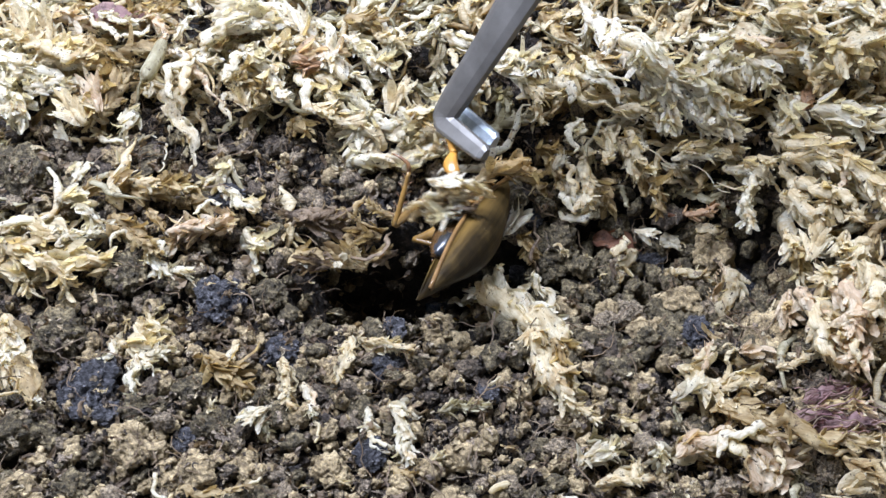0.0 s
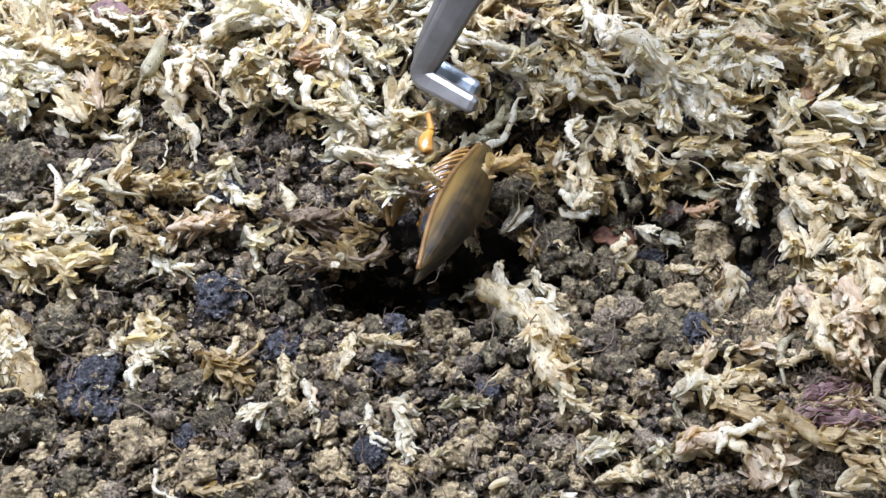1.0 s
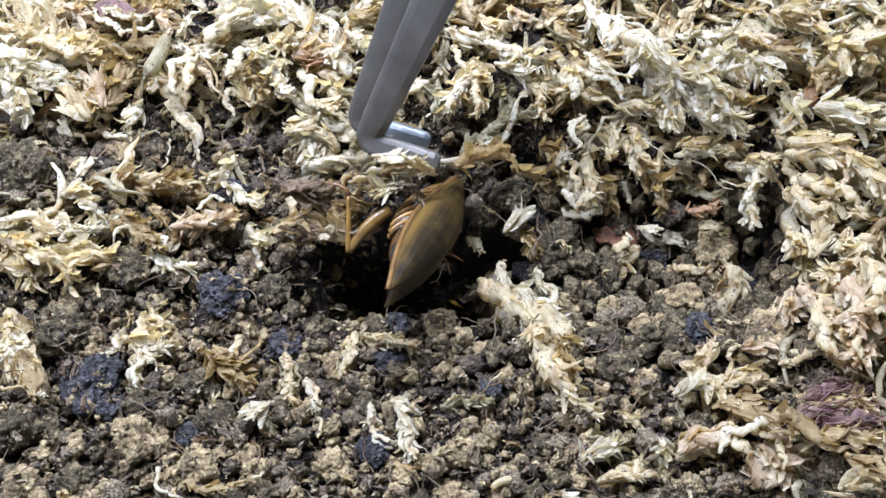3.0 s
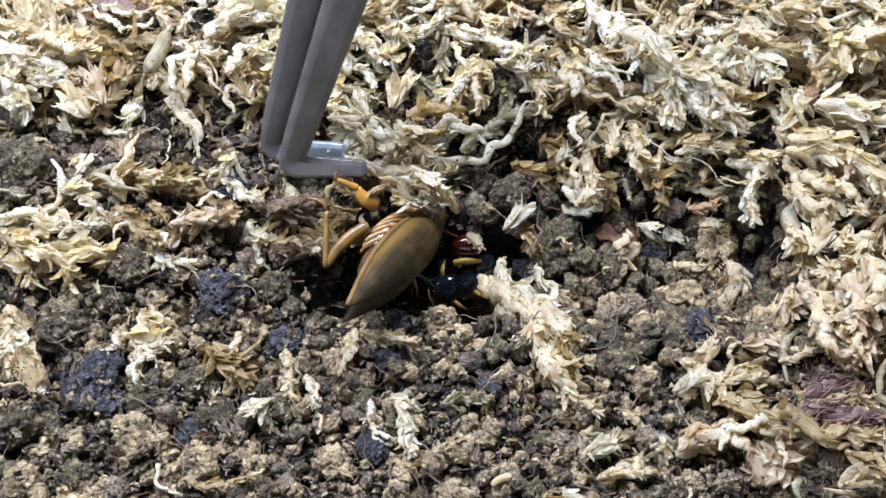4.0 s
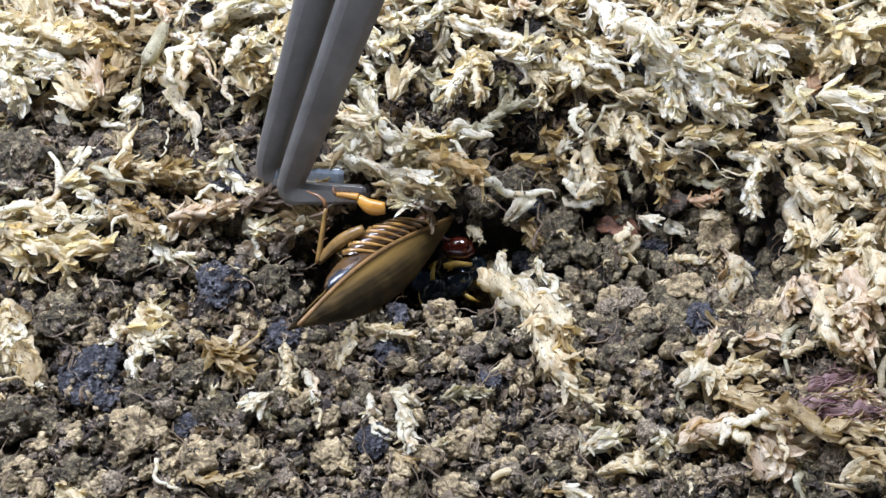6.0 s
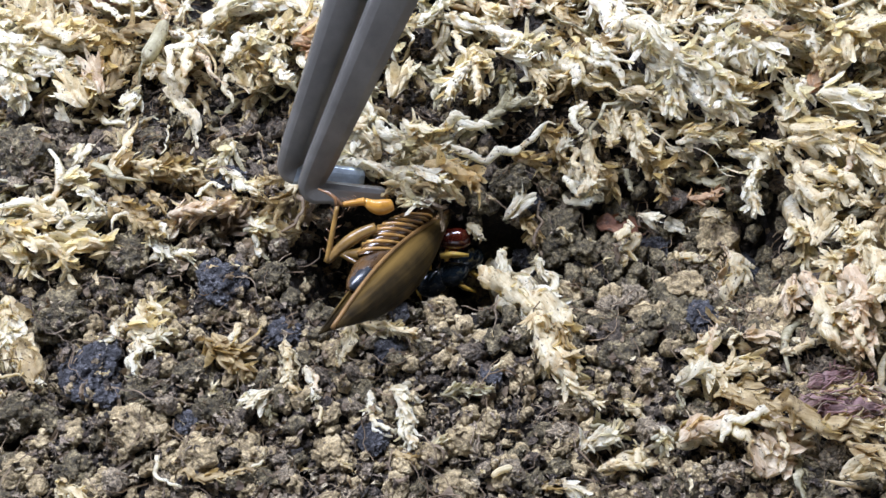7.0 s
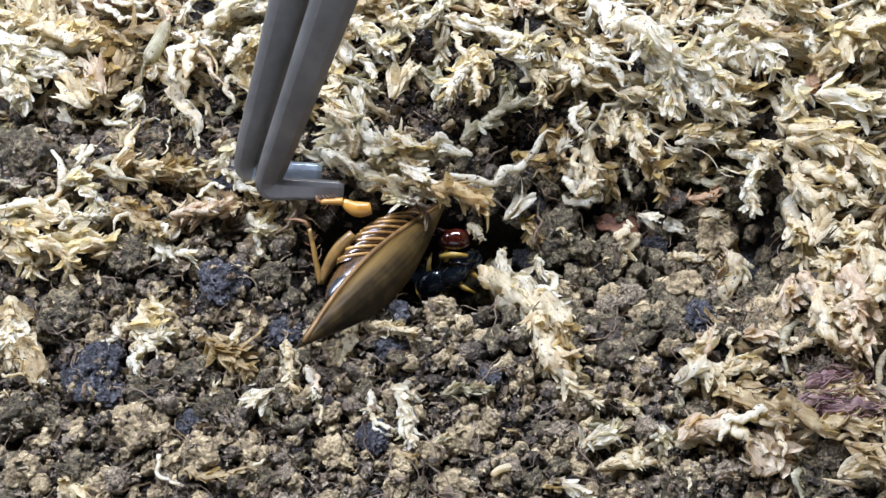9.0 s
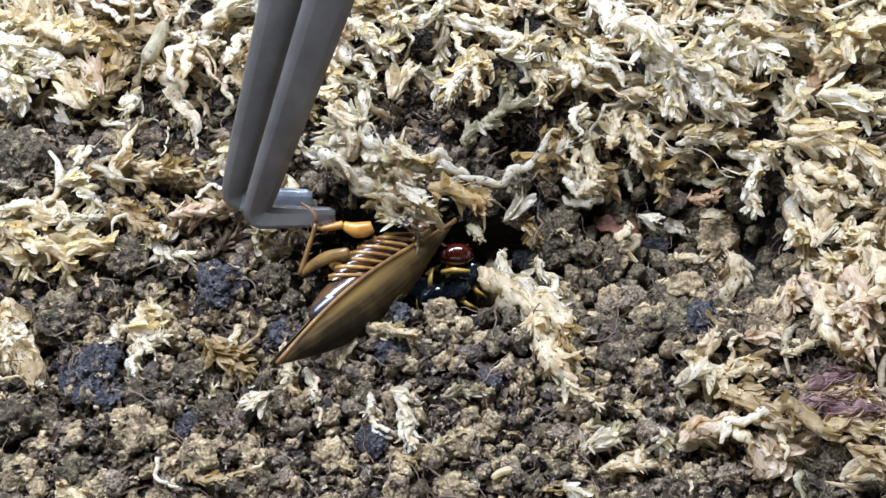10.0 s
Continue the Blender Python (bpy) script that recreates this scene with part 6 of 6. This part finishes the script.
def motions():
    walk(TWEEZERS, [
        (0, pose(0.00066, 0.01994, 0.00970, 27.45, -22.38, -58.89)),
        (0.5, pose(0.00104, 0.02416, 0.00970, 28.12, -21.23, -56.64)),
        (1, pose(-0.00314, 0.02744, 0.01070, 30.72, -15.76, -45.43)),
        (1.5, pose(-0.00384, 0.02647, 0.01070, 31.67, -15.29, -42.22)),
        (2, pose(-0.00708, 0.02337, 0.01070, 32.54, -14.90, -38.97)),
        (2.5, pose(-0.00792, 0.02054, 0.01070, 32.63, -13.66, -37.13)),
        (2.7, pose(-0.00912, 0.01806, 0.01070, 33.15, -11.72, -32.66)),
        (3.8, pose(-0.02054, 0.01156, 0.00860, 35.09, -4.83, -7.05)),
        (4.5, pose(-0.02716, 0.01196, 0.00700, 34.93, -2.29, 3.28)),
        (5, pose(-0.02517, 0.01164, 0.00700, 34.98, -1.15, 1.64)),
        (5.5, pose(-0.02357, 0.00847, 0.00700, 35.00, -0.57, 0.82)),
        (6.8, pose(-0.02141, 0.00567, 0.00700, 35.00, -0.00, 0.00)),
        (7, pose(-0.02029, 0.00625, 0.00700, 34.98, 1.15, -1.64)),
        (7.5, pose(-0.02169, 0.00870, 0.00700, 35.00, 0.57, -0.82)),
        (8, pose(-0.02087, 0.00774, 0.00700, 35.00, 0.57, -0.82)),
        (8.5, pose(-0.02224, 0.00664, 0.00700, 35.00, -0.00, 0.00)),
        (9, pose(-0.02638, 0.00664, 0.00700, 35.00, -0.57, 0.82)),
        (9.5, pose(-0.02614, 0.00519, 0.00700, 35.00, -0.57, 0.82)),
        (10, pose(-0.02727, 0.00191, 0.00700, 34.98, -1.15, 1.64))])
    walk(COCKROACH, [
        (0, pose(0.00316, 0.00129, 0.00733, 39.70, 24.20, 68.49)),
        (0.5, pose(0.00357, 0.00426, 0.00736, 31.11, 20.99, 67.22)),
        (1, pose(0.00150, 0.00560, 0.00743, 19.93, 16.53, 71.72)),
        (1.5, pose(0.00020, 0.00524, 0.00746, 5.92, 14.75, 73.64)),
        (2, pose(0.00019, 0.00474, 0.00745, 17.44, 16.17, 77.13)),
        (2.5, pose(-0.00102, 0.00217, 0.00738, 7.64, 22.04, 74.37)),
        (2.7, pose(-0.00179, 0.00130, 0.00734, 12.72, 24.69, 74.40)),
        (3.8, pose(-0.00581, -0.00097, 0.00381, 17.29, 25.27, 67.26)),
        (4, pose(-0.00660, -0.00135, 0.00379, 20.18, 26.00, 66.69)),
        (4.5, pose(-0.00846, -0.00238, 0.00283, 27.49, 20.58, 57.17)),
        (5, pose(-0.00765, -0.00205, 0.00284, 28.94, 21.63, 62.25)),
        (5.5, pose(-0.00838, -0.00427, 0.00282, 42.20, 22.02, 57.27)),
        (5.7, pose(-0.00944, -0.00351, 0.00279, 46.26, 22.29, 53.65)),
        (6.8, pose(-0.00922, -0.00428, 0.00286, 49.07, 18.90, 56.46)),
        (7, pose(-0.00760, -0.00363, 0.00283, 49.27, 22.48, 62.42)),
        (7.5, pose(-0.00656, -0.00245, 0.00281, 47.81, 24.74, 66.21)),
        (8, pose(-0.00681, -0.00240, 0.00283, 42.32, 23.55, 67.28)),
        (8.5, pose(-0.00777, -0.00366, 0.00284, 42.22, 21.99, 63.59)),
        (9, pose(-0.00974, -0.00436, 0.00291, 38.07, 14.78, 58.71)),
        (9.5, pose(-0.00987, -0.00499, 0.00292, 42.46, 14.87, 58.08)),
        (10, pose(-0.01083, -0.00727, 0.00291, 46.96, 11.83, 50.96))])
    walk(FRONT_LEG, [
        (0, pose(0.00400, 0.00520, 0.00150, -46.40, -1.36, 31.80)),
        (0.5, pose(0.00400, 0.00520, 0.00150, -31.74, -8.29, 25.14)),
        (1, pose(0.00400, 0.00520, 0.00150, -19.02, -13.08, 17.81)),
        (1.5, pose(0.00400, 0.00520, 0.00150, 3.96, -22.69, 2.40)),
        (2, pose(0.00400, 0.00520, 0.00150, -17.89, -15.77, 14.94)),
        (2.5, pose(0.00400, 0.00520, 0.00150, -7.30, -39.86, 14.13)),
        (2.7, pose(0.00400, 0.00520, 0.00150, -17.35, -40.19, 22.45)),
        (3.8, pose(0.00400, 0.00520, 0.00150, -59.98, -23.38, 100.12)),
        (4.5, pose(0.00400, 0.00520, 0.00150, -42.91, 12.77, 114.36)),
        (5, pose(0.00400, 0.00520, 0.00150, -47.25, 8.48, 108.21)),
        (5.5, pose(0.00400, 0.00520, 0.00150, -40.16, 31.27, 111.38)),
        (6.8, pose(0.00400, 0.00520, 0.00150, -22.86, 38.79, 129.64)),
        (7, pose(0.00400, 0.00520, 0.00150, -22.75, 34.50, 135.31)),
        (7.5, pose(0.00400, 0.00520, 0.00150, -29.23, 32.41, 131.29)),
        (8, pose(0.00400, 0.00520, 0.00150, -32.04, 18.91, 132.39)),
        (8.5, pose(0.00400, 0.00520, 0.00150, -26.93, 25.02, 134.80)),
        (9, pose(0.00400, 0.00520, 0.00150, -30.94, 28.80, 118.90)),
        (9.5, pose(0.00400, 0.00520, 0.00150, -27.52, 35.50, 121.56)),
        (10, pose(0.00400, 0.00520, 0.00150, -10.53, 38.93, 139.71))])
    walk(MIDDLE_LEG, [
        (0, pose(-0.00040, 0.00440, 0.00120, 173.65, 68.90, 160.55)),
        (0.5, pose(-0.00040, 0.00440, 0.00120, -172.67, 47.20, -178.54)),
        (1, pose(-0.00040, 0.00440, 0.00120, -179.49, 37.09, 177.19)),
        (1.5, pose(-0.00040, 0.00440, 0.00120, 164.20, 32.03, 166.46)),
        (2, pose(-0.00040, 0.00440, 0.00120, 163.87, 45.96, 153.78)),
        (2.5, pose(-0.00040, 0.00440, 0.00120, 139.26, 45.07, 133.20)),
        (2.7, pose(-0.00040, 0.00440, 0.00120, 143.27, 51.56, 137.54)),
        (3.8, pose(-0.00040, 0.00440, 0.00120, 164.48, 51.32, 165.28)),
        (4.5, pose(-0.00040, 0.00440, 0.00120, 172.13, 52.87, 169.38)),
        (5, pose(-0.00040, 0.00440, 0.00120, 172.68, 52.83, 167.27)),
        (5.5, pose(-0.00040, 0.00440, 0.00120, -159.94, 57.97, -165.90)),
        (6.8, pose(-0.00040, 0.00440, 0.00120, -139.28, 57.22, -145.47)),
        (7, pose(-0.00040, 0.00440, 0.00120, -151.98, 56.65, -163.30)),
        (7.5, pose(-0.00040, 0.00440, 0.00120, -143.68, 47.15, -151.87)),
        (8, pose(-0.00040, 0.00440, 0.00120, -146.57, 43.26, -152.78)),
        (8.5, pose(-0.00040, 0.00440, 0.00120, -146.11, 45.88, -150.04)),
        (9, pose(-0.00040, 0.00440, 0.00120, -150.81, 43.25, -151.12)),
        (9.5, pose(-0.00040, 0.00440, 0.00120, -149.24, 53.70, -154.80)),
        (10, pose(-0.00040, 0.00440, 0.00120, -156.86, 62.29, -171.44))])
    walk(CENTIPEDE, [
        (0, pose(0.00328, 0.01072, -0.01350, 35.00, -0.00, 0.00)),
        (1, pose(0.00321, 0.01082, -0.01350, 35.00, -0.00, 0.00)),
        (2.5, pose(0.00314, 0.01181, -0.01350, 35.00, -0.00, 0.00)),
        (3.8, pose(0.00417, 0.00650, -0.00450, 35.00, -0.00, 0.00)),
        (4.5, pose(0.00245, 0.00514, -0.00450, 35.00, -0.00, 0.00)),
        (5, pose(0.00267, 0.00635, -0.00450, 35.00, -0.00, 0.00)),
        (5.5, pose(0.00242, 0.00393, -0.00450, 35.00, -0.00, 0.00)),
        (6.8, pose(0.00238, 0.00472, -0.00450, 35.00, -0.00, 0.00)),
        (7, pose(0.00188, 0.00522, -0.00450, 35.00, -0.00, 0.00)),
        (8, pose(0.00159, 0.00600, -0.00450, 35.00, -0.00, 0.00)),
        (9, pose(0.00177, 0.00513, -0.00450, 35.00, -0.00, 0.00)),
        (10, pose(0.00203, 0.00262, -0.00450, 35.00, -0.00, 0.00))])
    walk(CLUMP_WHITE, [
        (0, pose(-0.00438, 0.01965, 0.00600, 34.59, -5.72, 8.22)),
        (0.5, pose(-0.00647, 0.01699, 0.00600, 34.93, -2.29, 3.28)),
        (1, pose(-0.00693, 0.01900, 0.00600, 35.00, -0.00, 0.00)),
        (1.5, pose(-0.00748, 0.01994, 0.00600, 34.85, -3.44, 4.92)),
        (1.7, pose(-0.01013, 0.02067, 0.00600, 34.59, -5.72, 8.22)),
        (2, pose(-0.01065, 0.01922, 0.00600, 33.66, -10.21, 14.90)),
        (2.5, pose(-0.01196, 0.01999, 0.00600, 32.18, -14.56, 21.78)),
        (2.7, pose(-0.01280, 0.01983, 0.00600, 32.61, -13.49, 20.04)),
        (3.8, pose(-0.00683, 0.01597, 0.00600, 34.93, 2.29, -3.28)),
        (4.5, pose(-0.00590, 0.01450, 0.00600, 34.74, 4.58, -6.57)),
        (5, pose(-0.00512, 0.01438, 0.00600, 34.74, 4.58, -6.57)),
        (5.5, pose(-0.00506, 0.01342, 0.00600, 34.59, 5.72, -8.22)),
        (6.8, pose(-0.00512, 0.01337, 0.00600, 34.85, 3.44, -4.92)),
        (7.5, pose(-0.00515, 0.01372, 0.00600, 35.00, -0.00, 0.00)),
        (8, pose(-0.00494, 0.01355, 0.00600, 35.00, -0.00, 0.00)),
        (8.5, pose(-0.00514, 0.01283, 0.00600, 34.96, 1.72, -2.46)),
        (9, pose(-0.00840, 0.01230, 0.00600, 33.34, 11.31, -16.60)),
        (9.5, pose(-0.00877, 0.01183, 0.00600, 32.61, 13.49, -20.04)),
        (10, pose(-0.00869, 0.01100, 0.00600, 31.73, 15.62, -23.54))])
    walk(CLUMP_BROWN, [
        (0, pose(-0.01265, 0.00125, 0.00600, 35.00, -0.00, 0.00)),
        (1, pose(-0.01307, 0.00068, 0.00600, 35.00, -0.00, 0.00)),
        (1.4, pose(-0.01352, -0.00001, 0.00600, 34.98, -1.15, 1.64)),
        (1.45, pose(-0.01408, -0.00332, 0.00514, 34.86, -8.87, 4.11)),
        (1.5, pose(-0.01463, 0.00016, 0.00700, 34.74, -4.58, 6.57)),
        (1.55, pose(-0.01446, 0.00400, 0.00861, 34.77, 3.43, 3.70)),
        (1.7, pose(-0.01397, 0.00190, 0.00800, 34.85, 3.44, -4.92)),
        (1.95, pose(-0.01445, -0.00059, 0.00680, 34.92, -7.33, 1.91)),
        (2, pose(-0.01455, 0.00251, 0.00800, 34.93, -2.29, 3.28)),
        (2.05, pose(-0.01436, 0.00555, 0.00920, 34.94, 4.09, 2.73)),
        (2.3, pose(-0.01338, 0.00273, 0.00800, 35.00, -0.00, 0.00)),
        (2.45, pose(-0.01318, 0.00172, 0.00696, 34.80, -9.44, 4.93)),
        (2.5, pose(-0.01311, 0.00485, 0.00800, 34.74, -4.58, 6.57)),
        (2.55, pose(-0.01326, 0.00626, 0.00879, 34.80, 2.56, 4.93)),
        (2.61, pose(-0.01343, -0.00117, 0.00609, 34.88, -8.06, 2.96)),
        (2.7, pose(-0.01370, 0.00009, 0.00700, 35.00, -0.00, 0.00)),
        (2.71, pose(-0.01372, 0.00352, 0.00834, 35.00, 5.97, 0.04)),
        (3.8, pose(-0.01687, 0.00387, 0.00500, 34.85, -3.44, 4.92)),
        (4.5, pose(-0.01641, 0.00314, 0.00400, 34.74, -4.58, 6.57)),
        (5, pose(-0.01767, 0.00353, 0.00400, 34.19, -7.98, 11.54)),
        (5.23, pose(-0.01884, 0.00137, 0.00320, 33.54, -16.53, 15.42)),
        (5.3, pose(-0.01919, 0.00332, 0.00400, 33.34, -11.31, 16.60)),
        (5.33, pose(-0.01920, 0.00549, 0.00480, 33.23, -5.64, 17.12)),
        (5.4, pose(-0.01921, 0.00130, 0.00296, 32.98, -18.40, 18.32)),
        (5.5, pose(-0.01924, 0.00707, 0.00504, 32.61, -7.49, 20.04)),
        (6.8, pose(-0.02411, 0.00378, 0.00300, 29.53, -19.70, 30.76)),
        (8, pose(-0.02605, 0.00508, 0.00200, 28.21, -21.63, 34.50)),
        (10, pose(-0.02598, 0.00122, 0.00200, 27.49, -22.57, 36.41))])
    walk(CLUMP_TOP, [
        (0, pose(-0.00022, 0.00082, 0.01300, 34.41, -6.85, 9.88)),
        (0.3, pose(-0.00649, 0.00400, 0.01300, 35.00, -0.00, 0.00)),
        (1, pose(-0.00727, 0.00415, 0.01300, 35.00, -0.00, 0.00)),
        (2, pose(-0.00903, 0.00316, 0.01300, 34.93, -2.29, 3.28)),
        (2.5, pose(-0.01108, 0.00596, 0.01300, 34.19, -7.98, 11.54)),
        (2.7, pose(-0.01029, 0.00483, 0.01300, 34.19, -7.98, 11.54)),
        (3.8, pose(-0.00468, 0.00722, 0.00700, 33.94, 9.10, -13.22)),
        (4.5, pose(-0.00573, 0.00495, 0.00700, 32.99, 12.41, -18.31)),
        (5, pose(-0.00540, 0.00512, 0.00700, 33.66, 10.21, -14.90)),
        (5.5, pose(-0.00611, 0.00528, 0.00700, 34.19, 7.98, -11.54)),
        (6.8, pose(-0.00424, 0.00483, 0.00700, 34.59, 5.72, -8.22)),
        (8, pose(-0.00431, 0.00635, 0.00700, 34.59, 5.72, -8.22)),
        (9, pose(-0.00624, 0.00545, 0.00700, 34.19, 7.98, -11.54)),
        (10, pose(-0.00687, 0.00229, 0.00700, 33.34, 11.31, -16.60))])
    walk(STEM, [
        (0, pose(0.00749, 0.01717, 0.00600, 28.89, -20.68, 32.62)),
        (2.5, pose(0.00659, 0.01830, 0.00600, 28.21, -21.63, 34.50)),
        (3.8, pose(0.00701, 0.01729, 0.00600, 30.14, -18.71, 28.92)),
        (5, pose(0.00683, 0.01631, 0.00600, 31.23, -16.67, 25.31)),
        (5.3, pose(0.00631, 0.01497, 0.00600, 34.90, -2.87, 4.10)),
        (5.5, pose(0.00683, 0.00924, 0.00600, 31.23, 16.67, -25.31)),
        (5.7, pose(0.00757, 0.00759, 0.00600, 29.53, 19.70, -30.76)),
        (6.8, pose(0.00802, 0.01401, 0.00600, 34.41, -6.85, 9.88)),
        (7.5, pose(0.00850, 0.01447, 0.00600, 34.59, -5.72, 8.22)),
        (8, pose(0.00848, 0.01461, 0.00600, 34.41, -6.85, 9.88)),
        (9, pose(0.00874, 0.01081, 0.00600, 32.61, -13.49, 20.04)),
        (10, pose(0.00979, 0.01098, 0.00600, 32.18, -14.56, 21.78))])

    walk(TUFT, [
        (0, pose(0.00895, 0.01062, 0.00850, 30.00, 8.00, 25.00)),
        (0.5, pose(0.00891, 0.01052, 0.00850, 30.00, 8.00, 25.00)),
        (1.5, pose(0.00870, 0.01095, 0.00850, 30.00, 8.00, 25.00)),
        (2.5, pose(0.00760, 0.01094, 0.00850, 30.00, 8.00, 25.00)),
        (2.7, pose(0.00728, 0.01100, 0.00850, 30.00, 8.00, 25.00)),
        (3.8, pose(-0.00068, 0.02002, 0.00850, 30.00, 8.00, 12.00)),
        (4, pose(-0.00110, 0.02042, 0.00850, 30.00, 8.00, 8.00)),
        (4.5, pose(0.00138, 0.01153, 0.00850, 30.00, 8.00, -22.00)),
        (5, pose(0.00134, 0.01172, 0.00850, 30.00, 8.00, -22.00)),
        (5.5, pose(0.00231, 0.01028, 0.00850, 30.00, 8.00, -22.00)),
        (6.8, pose(0.00130, 0.00747, 0.00850, 30.00, 8.00, -22.00)),
        (7, pose(0.00145, 0.00716, 0.00850, 30.00, 8.00, -22.00)),
        (7.5, pose(0.00172, 0.00598, 0.00850, 30.00, 8.00, -22.00)),
        (8, pose(0.00171, 0.00602, 0.00850, 30.00, 8.00, -22.00)),
        (8.5, pose(0.00223, 0.00581, 0.00850, 30.00, 8.00, -22.00)),
        (9, pose(0.00250, 0.00325, 0.00850, 30.00, 8.00, -22.00)),
        (9.5, pose(0.00234, 0.00373, 0.00850, 30.00, 8.00, -22.00)),
        (10, pose(0.00205, 0.00345, 0.00850, 30.00, 8.00, -22.00))])

motions()
